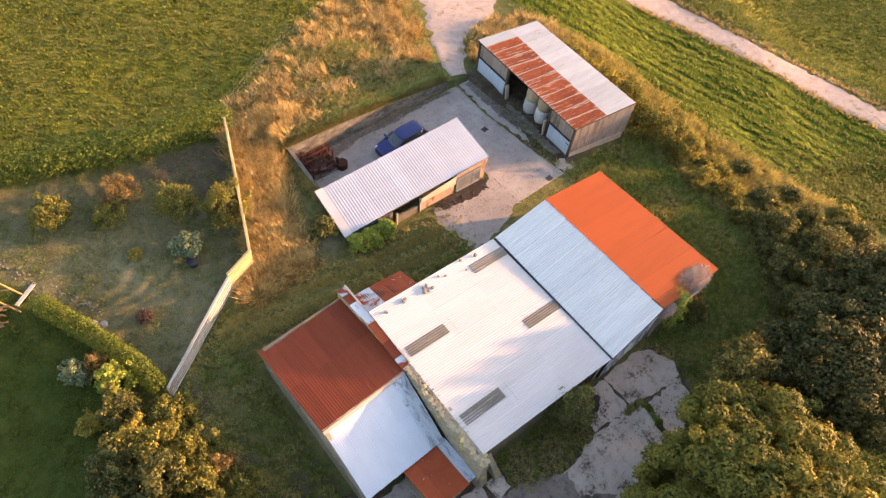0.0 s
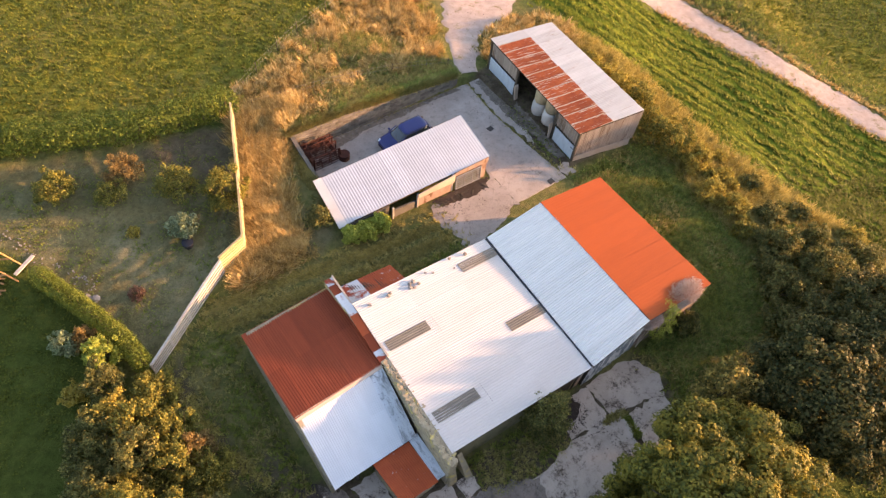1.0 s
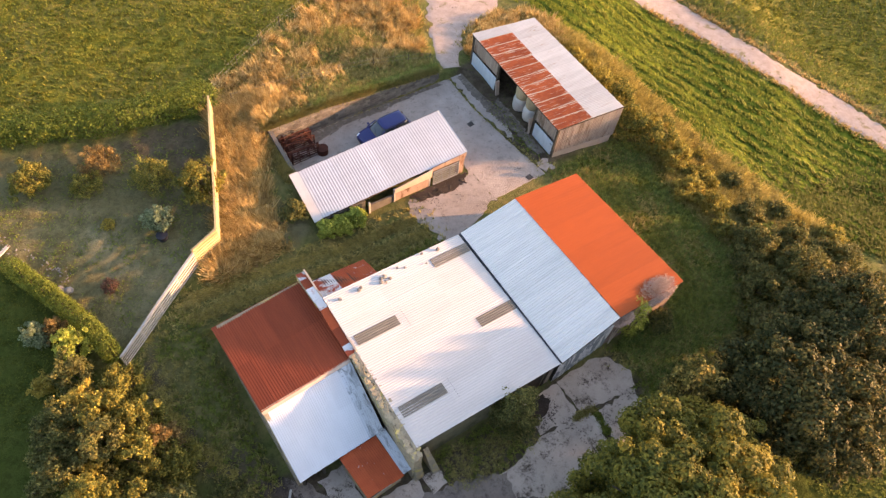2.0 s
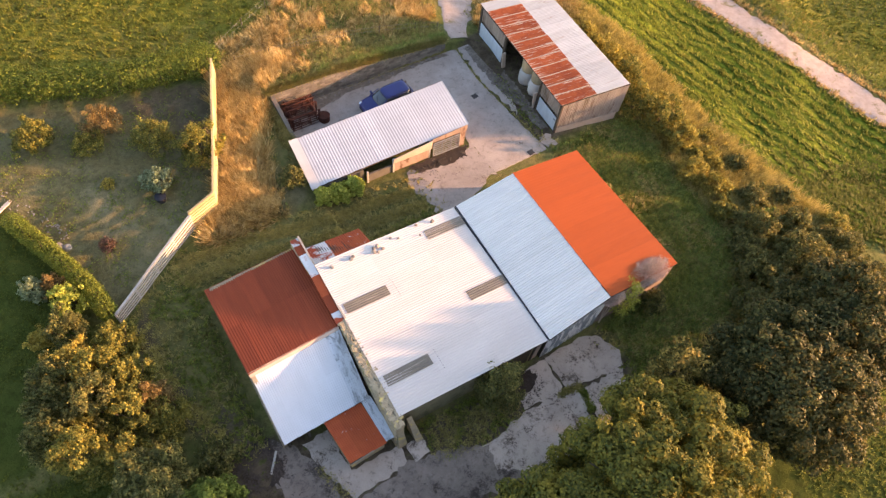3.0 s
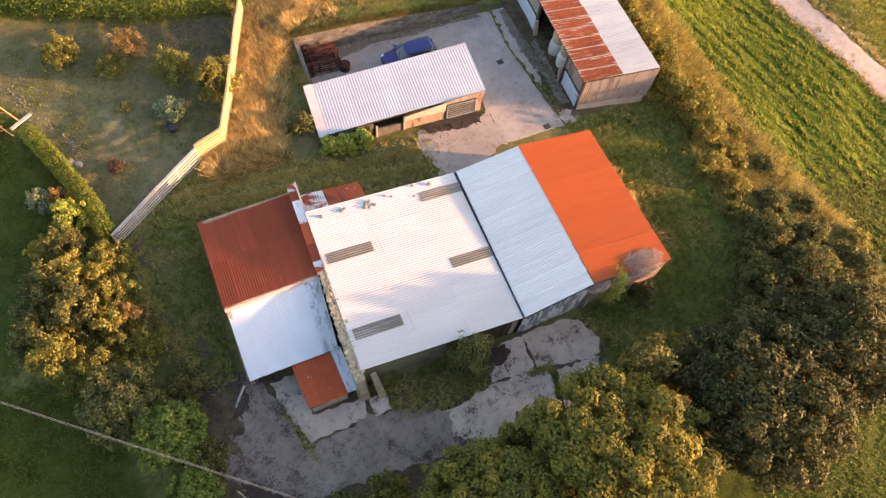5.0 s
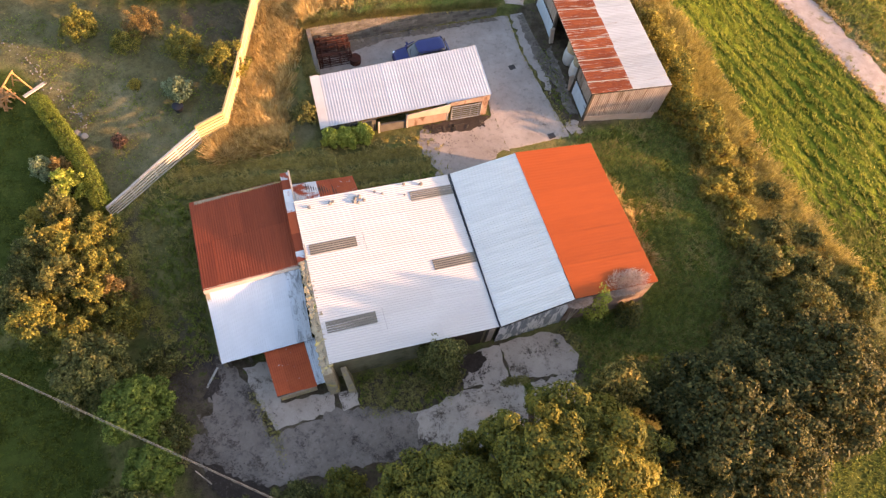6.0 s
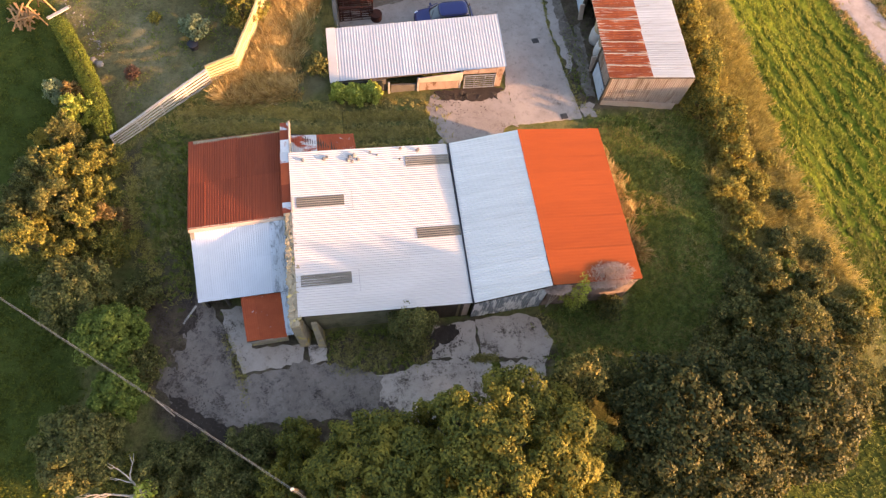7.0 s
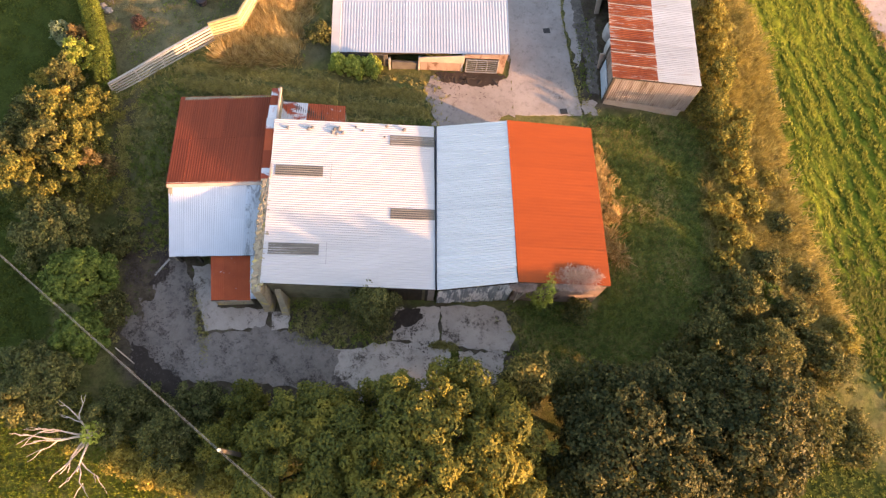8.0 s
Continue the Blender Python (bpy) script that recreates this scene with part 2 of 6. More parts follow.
M["grey_wood"] = surface("silvered_fence_board", (0.46, 0.425, 0.375), (0.36, 0.33, 0.29), 2.0, 0.8, 0.0, 30, 0.2, None, 1, (0, 1), (3, 3, 3), 0.14)
M["bark"] = surface("bark", (0.11, 0.085, 0.06), (0.07, 0.055, 0.04), 3.0, 0.95, 0.0, 25, 0.8, None, 1, (0, 1), (3, 3, 0.5))
M["dead_wood"] = surface("bleached_dead_wood", (0.52, 0.44, 0.36), (0.40, 0.33, 0.26), 3.0, 0.85, 0.0, 25, 0.4)
M["rusty_iron"] = surface("rusty_iron", (0.070, 0.024, 0.016), (0.048, 0.018, 0.013), 3.0, 0.85, 0.1, 40, 0.4, (0.12, 0.042, 0.024), 2.0, (0.5, 0.65))
M["grey_iron"] = surface("galvanised_tube", (0.34, 0.35, 0.36), (0.26, 0.27, 0.28), 3.0, 0.5, 0.6, 40, 0.15)
M["straw"] = surface("weathered_straw", (0.40, 0.32, 0.20), (0.31, 0.25, 0.16), 4.0, 0.95, 0.0, 45, 0.8, (0.24, 0.19, 0.12), 1.5, (0.55, 0.7))
M["wrap"] = surface("grey_white_bale_wrap", (0.52, 0.50, 0.47), (0.43, 0.41, 0.39), 2.0, 0.6, 0.0, 40, 0.3)
M["rubber"] = surface("black_rubber", (0.022, 0.022, 0.022), (0.03, 0.03, 0.03), 4.0, 0.8, 0.0, 40, 0.2)
M["dark_plastic"] = surface("dark_plastic", (0.02, 0.022, 0.03), (0.03, 0.032, 0.04), 3.0, 0.5, 0.0, 40, 0.1)
M["roof_stone"] = surface("grey_field_stone", (0.26, 0.235, 0.21), (0.19, 0.17, 0.155), 3.0, 0.95, 0.0, 25, 0.6, None, 1, (0, 1), (1, 1, 1), 0.25)
M["cast_iron"] = surface("cast_iron_cover", (0.085, 0.075, 0.07), (0.06, 0.055, 0.05), 4.0, 0.7, 0.3, 50, 0.3)
M["wire"] = surface("grey_cable", (0.24, 0.235, 0.215), (0.20, 0.195, 0.18), 3.0, 0.6)
M["porcelain"] = surface("white_insulator", (0.75, 0.72, 0.68), (0.70, 0.67, 0.63), 3.0, 0.4)

# leaf_big: warm mid tone and gold tips put evening sun into the leaf colour.
M["leaf_big"] = leafy("broad_leaf", (0.066, 0.082, 0.022), (0.175, 0.163, 0.030), (0.430, 0.325, 0.045), sheer=0.3, patch=0.4, fleck=0.25)
M["leaf_dark"] = leafy("dark_small_leaf", (0.060, 0.072, 0.024), (0.144, 0.144, 0.043), (0.300, 0.252, 0.090), patch=0.25)
M["leaf_olive"] = leafy("olive_leaf", (0.085, 0.098, 0.026), (0.210, 0.195, 0.042), (0.400, 0.320, 0.062))
M["leaf_bright"] = leafy("bright_green_leaf", (0.080, 0.115, 0.024), (0.150, 0.192, 0.036), (0.250, 0.275, 0.054), patch=0.2)
M["leaf_lime"] = leafy("yellow_green_leaf", (0.209, 0.254, 0.045), (0.344, 0.382, 0.067), (0.523, 0.523, 0.120), patch=0.3)
M["leaf_pale"] = leafy("pale_grey_green_leaf", (0.14, 0.18, 0.095), (0.23, 0.27, 0.145), (0.37, 0.39, 0.23), patch=0.2)
M["leaf_brown"] = leafy("brown_dry_leaf", (0.140, 0.095, 0.035), (0.230, 0.155, 0.055), (0.330, 0.230, 0.090), patch=0.3)
M["leaf_red"] = leafy("dark_red_leaf", (0.12, 0.065, 0.045), (0.18, 0.10, 0.07), (0.24, 0.15, 0.09))
M["leaf_bronze"] = leafy("bronzed_small_leaf", (0.030, 0.040, 0.016), (0.080, 0.082, 0.027), (0.250, 0.195, 0.060), sheer=0.3, patch=0.22)
# leaf_gold: low sun painted into shrub leaves; also the yellow garden plant's own colour.
M["leaf_gold"] = leafy("sunlit_gold_leaf", (0.228, 0.188, 0.038), (0.403, 0.309, 0.060), (0.564, 0.430, 0.101))
M["leaf_hedge"] = leafy("clipped_hedge_leaf", (0.069, 0.098, 0.017), (0.138, 0.173, 0.028), (0.230, 0.242, 0.040))
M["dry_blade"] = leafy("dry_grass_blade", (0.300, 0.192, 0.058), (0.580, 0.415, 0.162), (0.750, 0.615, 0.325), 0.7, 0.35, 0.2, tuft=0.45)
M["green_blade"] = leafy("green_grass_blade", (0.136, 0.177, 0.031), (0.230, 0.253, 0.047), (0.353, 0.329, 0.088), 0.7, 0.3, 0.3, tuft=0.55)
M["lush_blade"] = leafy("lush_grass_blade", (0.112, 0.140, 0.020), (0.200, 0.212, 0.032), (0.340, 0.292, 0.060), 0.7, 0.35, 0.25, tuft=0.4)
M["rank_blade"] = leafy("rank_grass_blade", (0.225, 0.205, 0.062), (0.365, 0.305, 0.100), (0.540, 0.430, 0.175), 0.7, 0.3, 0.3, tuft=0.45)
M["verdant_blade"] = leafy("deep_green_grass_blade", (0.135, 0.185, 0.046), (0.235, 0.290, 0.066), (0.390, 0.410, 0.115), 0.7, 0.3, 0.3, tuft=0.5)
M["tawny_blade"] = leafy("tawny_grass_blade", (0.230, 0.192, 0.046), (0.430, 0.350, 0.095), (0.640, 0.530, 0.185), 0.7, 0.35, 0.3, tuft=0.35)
M["leaf_tawny"] = leafy("tawny_dry_leaf", (0.165, 0.152, 0.036), (0.290, 0.255, 0.057), (0.480, 0.395, 0.100), 0.7, 0.4, 0.3)
M["leaf_copper"] = leafy("copper_tipped_leaf", (0.070, 0.075, 0.024), (0.200, 0.170, 0.045), (0.500, 0.360, 0.100), sheer=0.4, patch=0.3, fleck=0.85)
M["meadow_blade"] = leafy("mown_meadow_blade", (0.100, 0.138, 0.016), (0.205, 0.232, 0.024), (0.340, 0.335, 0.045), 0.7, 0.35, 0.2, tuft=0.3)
M["twig"] = leafy("pinkish_grey_dry_twig", (0.42, 0.32, 0.27), (0.56, 0.44, 0.37), (0.66, 0.54, 0.46), 0.8, 0.15, 0.2)


def ground_material():
    """Grass, dry grass, bare soil and lawn, mixed by the zones stored on the ground sheet."""
    m, nt, b = shader("ground_cover")
    def zone(name):
        a = nt.nodes.new("ShaderNodeAttribute")
        a.attribute_name = name
        sep = nt.nodes.new("ShaderNodeSeparateColor")
        nt.links.new(a.outputs["Color"], sep.inputs[0])
        return sep.outputs
    za, zb = zone("zone_a"), zone("zone_b")
    big, mid, fine = grain(nt, 0.16, 5, 0.6), grain(nt, 1.1, 5, 0.65), grain(nt, 9.0, 4, 0.7)
    rank = blend(nt, steps(nt, mid, 0.35, 0.65), (0.140, 0.146, 0.045), (0.230, 0.195, 0.075))
    rank = blend(nt, steps(nt, big, 0.5, 0.7), rank, (0.115, 0.140, 0.038))
    dry = blend(nt, steps(nt, mid, 0.35, 0.65), (0.46, 0.315, 0.13), (0.35, 0.23, 0.095))
    dry = blend(nt, steps(nt, grain(nt, 0.5, 4, 0.6), 0.55, 0.65), dry, (0.168, 0.140, 0.038))
    field = blend(nt, steps(nt, mid, 0.38, 0.62), (0.140, 0.148, 0.028), (0.235, 0.200, 0.045))
    field = blend(nt, steps(nt, big, 0.45, 0.7), field, (0.218, 0.210, 0.025))
    swath = nt.nodes.new("ShaderNodeTexWave")
    swath.inputs["Scale"].default_value = 0.2
    swath.inputs["Distortion"].default_value = 1.4
    swath.inputs["Detail"].default_value = 3.0
    swath.inputs["Detail Scale"].default_value = 0.6
    nt.links.new(place(nt, (1, 1, 1), math.radians(-14)), swath.inputs["Vector"])
    lush = blend(nt, steps(nt, mid, 0.38, 0.62), (0.105, 0.147, 0.013), (0.200, 0.225, 0.022))
    lush = blend(nt, calc(nt, "MULTIPLY", steps(nt, swath.outputs["Fac"], 0.5, 0.9), 0.85), lush, (0.070, 0.100, 0.012))
    soil = blend(nt, steps(nt, mid, 0.35, 0.65), (0.090, 0.066, 0.043), (0.155, 0.120, 0.082))
    soil = blend(nt, steps(nt, grain(nt, 2.2, 5, 0.7), 0.56, 0.64), soil, (0.105, 0.110, 0.035))
    lawn = blend(nt, steps(nt, mid, 0.3, 0.7), (0.063, 0.083, 0.016), (0.085, 0.100, 0.021))
    garden = blend(nt, steps(nt, mid, 0.35, 0.65), (0.195, 0.172, 0.085), (0.165, 0.140, 0.062))
    garden = blend(nt, steps(nt, big, 0.5, 0.7), garden, (0.260, 0.225, 0.125))
    col = blend(nt, za[0], rank, dry)
    col = blend(nt, za[1], col, field)
    col = blend(nt, za[2], col, lush)
    col = blend(nt, zb[0], col, garden)
    col = blend(nt, zb[1], col, lawn)
    col = blend(nt, zb[2], col, soil)
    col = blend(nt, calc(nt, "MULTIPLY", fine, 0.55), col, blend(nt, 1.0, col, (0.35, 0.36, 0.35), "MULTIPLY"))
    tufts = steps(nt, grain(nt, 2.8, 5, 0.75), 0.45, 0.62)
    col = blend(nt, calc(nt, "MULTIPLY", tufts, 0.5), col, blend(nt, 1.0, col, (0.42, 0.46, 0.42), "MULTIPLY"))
    put_in(nt, b.inputs["Base Color"], col)
    b.inputs["Roughness"].default_value = 0.95
    b.inputs["Specular IOR Level"].default_value = 0.05
    relief(nt, b, calc(nt, "ADD", fine, calc(nt, "MULTIPLY", mid, 1.5)), 0.7, 0.12)
    return m


def car_paint():
    m, nt, b = shader("blue_car_paint")
    put_in(nt, b.inputs["Base Color"], blend(nt, grain(nt, 3, 2), (0.005, 0.010, 0.090), (0.007, 0.014, 0.115)))
    b.inputs["Metallic"].default_value = 0.0
    b.inputs["Roughness"].default_value = 0.4
    b.inputs["Coat Weight"].default_value = 0.25
    return m


def car_glass():
    m, nt, b = shader("tinted_glass")
    put_in(nt, b.inputs["Base Color"], blend(nt, grain(nt, 4, 2), (0.03, 0.035, 0.04), (0.045, 0.05, 0.055)))
    b.inputs["Roughness"].default_value = 0.06
    b.inputs["Specular IOR Level"].default_value = 0.8
    return m


def chrome():
    m, nt, b = shader("bright_trim")
    put_in(nt, b.inputs["Base Color"], blend(nt, grain(nt, 6, 2), (0.75, 0.75, 0.76), (0.66, 0.66, 0.68)))
    b.inputs["Metallic"].default_value = 0.9
    b.inputs["Roughness"].default_value = 0.25
    return m


M["ground"], M["car_paint"], M["glass"], M["chrome"] = ground_material(), car_paint(), car_glass(), chrome()


# ---- lie of the land ----
HILLS = [
    (5, 0, 0), (15, 0, 0), (10, 8, 0), (16, 15, 0), (19, 22, 0), (-10, 19, .7), (-9, 23, 1.1), (-6, 21, .9), (-12, 28, 1.3),
    (-4, 29, 1.4), (-15, 14, .6), (-11, 12, .3), (-8, 4, .1), (-9, -3, 0), (-14, 0, 0), (-10, -9, 0), (0, -9, 0), (10, -9, 0),
    (20, -8, 0), (26, -4, -.1), (23, 5, 0), (24, 10, 0), (24, 20, 0), (28, 10, -.3), (30, 20, -.4), (33, 8, -.9), (36, 15, -1.4),
    (41, 8, -2.0), (41, 15, -2.0), (46, 20, -2.5), (47, 5, -2.6), (62, 14, -4.0), (60, 40, -3.2), (30, 35, -.7), (23, 33, -.6),
    (20, 28, -.1), (-1, 21, .7), (1.5, 28, 1.3), (8, 29.5, 1.5), (12, 32, 1.0), (18, 35, .1), (0, 41, 1.0), (-9, 37, 1.3),
    (10, 45, .7), (-22, 40, 1.6), (1, 14.5, .2), (5, 14.5, .05), (-24, 15, .9), (5, 27.6, 1.6), (9, 27.6, 1.6), (13, 27.4, 1.25), (16, 27.2, 1.05), (18.2, 27.3, .75), (2.2, 25, 1.2), (2.4, 22.5, .9), (35, -12, -.8), (20, -24, 0), (-5, -24, 0), (55, -12, -3.2)]


def rise(x, y):
    """Height of the ground."""
    x, y = np.asarray(x, float), np.asarray(y, float)
    top, low = np.zeros_like(x), np.full_like(x, 1e-12)
    for px, py, pz in HILLS:
        w = 1 / (((x - px) ** 2 + (y - py) ** 2) / 9 + 1) ** 2.2
        top, low = top + w * pz, low + w
    h = top / low
    yard = (x > 3.3) & (x < 21) & (y > 12.5) & (y < 25.95)
    h = np.where(yard, np.clip((x - 9) * .05, -.3, 0), h)
    top = 1.83 - np.maximum(0, x - 8) * .082
    h = np.where((x > 3.2) & (x < 18.6) & (y >= 25.95) & (y < 27.4), np.maximum(h, top), h)
    flat = np.clip(np.minimum(np.minimum(x + 7.5, 21.5 - x), np.minimum(y + 6.5, 14 - y)), 0, 1)
    return np.where(yard, h, h * (1 - flat))


# ---- mesh helpers ----
def link_mesh(name, me, material, parent=None, label="", m=None):
    if material and not me.materials:
        me.materials.append(material)
    ob = new(name, me)
    if parent:
        ob.parent = parent
    if m is not None:
        ob.matrix_basis = m
    if label:
        ob["label"] = label
    return ob


def part(name, bm, material, parent=None, label="", m=None, smooth=False):
    me = bpy.data.meshes.new(name)
    bmesh.ops.recalc_face_normals(bm, faces=bm.faces[:])
    for f in bm.faces:
        f.smooth = smooth
    bm.to_mesh(me)
    bm.free()
    return link_mesh(name, me, material, parent, label, m)


def thing(name, label, category, at=(0, 0, 0), turn=0.0, group="", kind=""):
    e = new(name)
    e.empty_display_size = 0.3
    e.matrix_basis = pose(*at, 0, 0, turn)
    return tagged(e, label, category, group, kind)


def add_box(bm, size, at=(0, 0, 0), turn=(0, 0, 0), bevel=0.0):
    made = bmesh.ops.create_cube(bm, size=1.0)["verts"]
    m = pose(*at, *turn) @ Matrix.Diagonal((*size, 1))
    bmesh.ops.transform(bm, matrix=m, verts=made)
    if bevel:
        edges = list({e for v in made for e in v.link_edges})
        bmesh.ops.bevel(bm, geom=edges, offset=bevel, segments=1, affect="EDGES")
    return bm


def box(size, at=(0, 0, 0), turn=(0, 0, 0), bevel=0.0):
    return add_box(bmesh.new(), size, at, turn, bevel)


def add_rod(bm, a, b, r1, r2=None, sides=8):
    a, b = Vector(a), Vector(b)
    d = b - a
    m = Matrix.Translation((a + b) / 2) @ d.to_track_quat("Z", "Y").to_matrix().to_4x4()
    bmesh.ops.create_cone(bm, cap_ends=True, segments=sides, radius1=r1, radius2=r1 if r2 is None else r2, depth=d.length, matrix=m)
    return bm


def rod(a, b, r1, r2=None, sides=8):
    return add_rod(bmesh.new(), a, b, r1, r2, sides)


def hull(bottom, top):
    """A closed solid between two rings of points of the same number."""
    bm = bmesh.new()
    lo = [bm.verts.new(p) for p in bottom]
    hi = [bm.verts.new(p) for p in top]
    n = len(lo)
    bm.faces.new(lo[::-1])
    bm.faces.new(hi)
    for i in range(n):
        bm.faces.new((lo[i], lo[(i + 1) % n], hi[(i + 1) % n], hi[i]))
    return bm


def wall_run(p, q, z0, zp, zq, th):
    """A wall from p to q, its top sloping from zp to zq."""
    p, q = Vector((*p, 0)), Vector((*q, 0))
    s = (q - p).normalized().cross(Vector((0, 0, 1))) * th / 2
    lo = [(*(v.xy), z0) for v in (p - s, q - s, q + s, p + s)]
    hi = [(*(v.xy), z) for v, z in ((p - s, zp), (q - s, zq), (q + s, zq), (p + s, zp))]
    return hull(lo, hi)


def sheet_mesh(name, length, width, pitch, amp, thick=0.012, boxy=False, skew=0.0):
    """A corrugated sheet: ribs along x, waves across y, top and underside."""
    n = max(6, int(round(width / pitch * 6)))
    ys = np.linspace(0, width, n + 1)
    w = np.sin(ys / pitch * 2 * np.pi)
    if boxy:
        w = np.clip(w * 3.0, -1, 1)
    z = w * amp
    verts, faces = [], []
    for x in (0.0, length):
        verts += [(x + y * skew, y, h) for y, h in zip(ys, z)]
    for x in (0.0, length):
        verts += [(x + y * skew, y, h - thick) for y, h in zip(ys, z)]
    k = n + 1
    for i in range(n):
        faces.append((i, k + i, k + i + 1, i + 1))
        faces.append((2 * k + i, 2 * k + i + 1, 3 * k + i + 1, 3 * k + i))
    top_count = len(faces)
    base = len(verts)
    verts += verts[:]
    for i in range(n):
        faces.append((base + i, base + i + 1, base + 2 * k + i + 1, base + 2 * k + i))
        faces.append((base + k + i, base + 3 * k + i, base + 3 * k + i + 1, base + k + i + 1))
    faces += [(base, base + 2 * k, base + 3 * k, base + k), (base + k - 1, base + 2 * k - 1, base + 4 * k - 1, base + 3 * k - 1)]
    me = bpy.data.meshes.new(name)
    me.from_pydata(verts, [], faces)
    me.polygons.foreach_set("use_smooth", [i < top_count and not boxy for i in range(len(faces))])
    me.update()
    return me


def sheeting(owner, name, corners, nu, nv, pitch, amp, choose, rng, boxy=False, lap=0.06, jitter=0.006):
    """Lays nu by nv sheets on a four-cornered plane: ribs run from corner 0 to 1, rows from 0 to 3."""
    c = [Vector(p) for p in corners]
    def at(u, v):
        return (c[0] * (1 - u) + c[1] * u) * (1 - v) + (c[3] * (1 - u) + c[2] * u) * v
    length = ((c[1] - c[0]).length + (c[2] - c[3]).length) / 2 / nu + lap
    width = ((c[3] - c[0]).length + (c[2] - c[1]).length) / 2 / nv + pitch * 0.3
    made = {}
    for j in range(nv):
        for i in range(nu):
            kind = choose(i, j)
            if kind is None:
                continue
            o, u1, v1 = at(i / nu, j / nv), at((i + 1) / nu, j / nv), at(i / nu, (j + 1) / nv)
            ex = (u1 - o).normalized()
            ez = ex.cross(v1 - o).normalized()
            ey = ez.cross(ex)
            m = Matrix((ex, ey, ez)).transposed().to_4x4()
            lift = rng.uniform(0, jitter) + (i % 2) * 0.006 + (j % 2) * 0.004
            m.translation = o + ez * lift - ex * lap / 2
            if kind not in made:
                side = (at(.5, 1) - at(.5, 0)).normalized()
                mid_x = (at(1, .5) - at(0, .5)).normalized()
                lean_by = side.dot(mid_x)
                made[kind] = sheet_mesh(name, length, width, pitch, amp, boxy=boxy, skew=lean_by / math.sqrt(1 - lean_by * lean_by))
            link_mesh(name, made[kind], M[kind], owner, "", m)


def solid_under(corners, drop, thick):
    """The timber deck that carries a roof plane."""
    hi = [(x, y, z - drop) for x, y, z in corners]
    return hull([(x, y, z - thick) for x, y, z in hi], hi)


def cloud_mesh(name, verts, quads):
    me = bpy.data.meshes.new(name)
    n, k = len(quads), quads.shape[1]
    me.vertices.add(len(verts))
    me.vertices.foreach_set("co", verts.astype(np.float32).ravel())
    me.loops.add(n * k)
    me.loops.foreach_set("vertex_index", quads.astype(np.int32).ravel())
    me.polygons.add(n)
    me.polygons.foreach_set("loop_start", np.arange(0, n * k, k, dtype=np.int32))
    me.update(calc_edges=True)
    return me


def leaves(name, lobes, count, size, material, rng, parent=None, label="", low=0.0, droop=0.15, ragged_by=0.12, stray=0.45, fuzz=0.16):
    """Leaves spread through lobes (x, y, z, rx, ry, rz): folded diamonds, denser and facing outwards near the skin."""
    count, size = int(count * 0.76), size * 1.13
    lobes = np.array(lobes, float)
    area = (lobes[:, 3] * lobes[:, 4] + lobes[:, 3] * lobes[:, 5] + lobes[:, 4] * lobes[:, 5])
    pick = rng.choice(len(lobes), count, p=area / area.sum())
    d = rng.normal(size=(count, 3))
    d /= np.linalg.norm(d, axis=1)[:, None]
    r = np.clip(1.03 - np.abs(rng.normal(0, fuzz, count)), 0.3, 1.15)
    c, ax = lobes[pick, :3], lobes[pick, 3:]
    ph = rng.uniform(0, 6.3, (len(lobes), 3))[pick]
    lump = np.sin(d[:, 0] * 5 + ph[:, 0]) * np.sin(d[:, 1] * 5 + ph[:, 1]) + np.sin(d[:, 2] * 6 + ph[:, 2]) * np.sin(d[:, 0] * 7 - ph[:, 1])
    r = r * (1 + ragged_by * lump) + np.abs(rng.normal(0, fuzz * 0.45, count)) * (rng.random(count) < 0.25 + (fuzz > 0.2) * 0.25)
    p = c + d * ax * r[:, None]
    keep = p[:, 2] > low
    for q in lobes:
        inside = (((p - q[:3]) / q[3:]) ** 2).sum(1) < 0.45
        keep &= ~inside
    p, d, ax = p[keep], d[keep], ax[keep]
    n = len(p)
    nor = d / ax
    nor /= np.linalg.norm(nor, axis=1)[:, None]
    nor = nor + rng.normal(0, stray, (n, 3))
    nor[:, 2] += 0.25
    nor /= np.linalg.norm(nor, axis=1)[:, None]
    t = np.cross(nor, rng.normal(size=(n, 3)))
    t /= np.linalg.norm(t, axis=1)[:, None]
    t[:, 2] -= droop
    s = np.cross(nor, t)
    L = (size * rng.uniform(0.65, 1.35, n))[:, None]
    v = np.empty((n, 4, 3))
    v[:, 0], v[:, 2] = p - t * L * 0.6, p + t * L * 0.6
    v[:, 1], v[:, 3] = p + s * L * 0.42 + nor * L * 0.12, p - s * L * 0.42 + nor * L * 0.12
    me = cloud_mesh(name, v.reshape(-1, 3), np.arange(n * 4).reshape(n, 4))
    return link_mesh(name, me, material, parent, label)


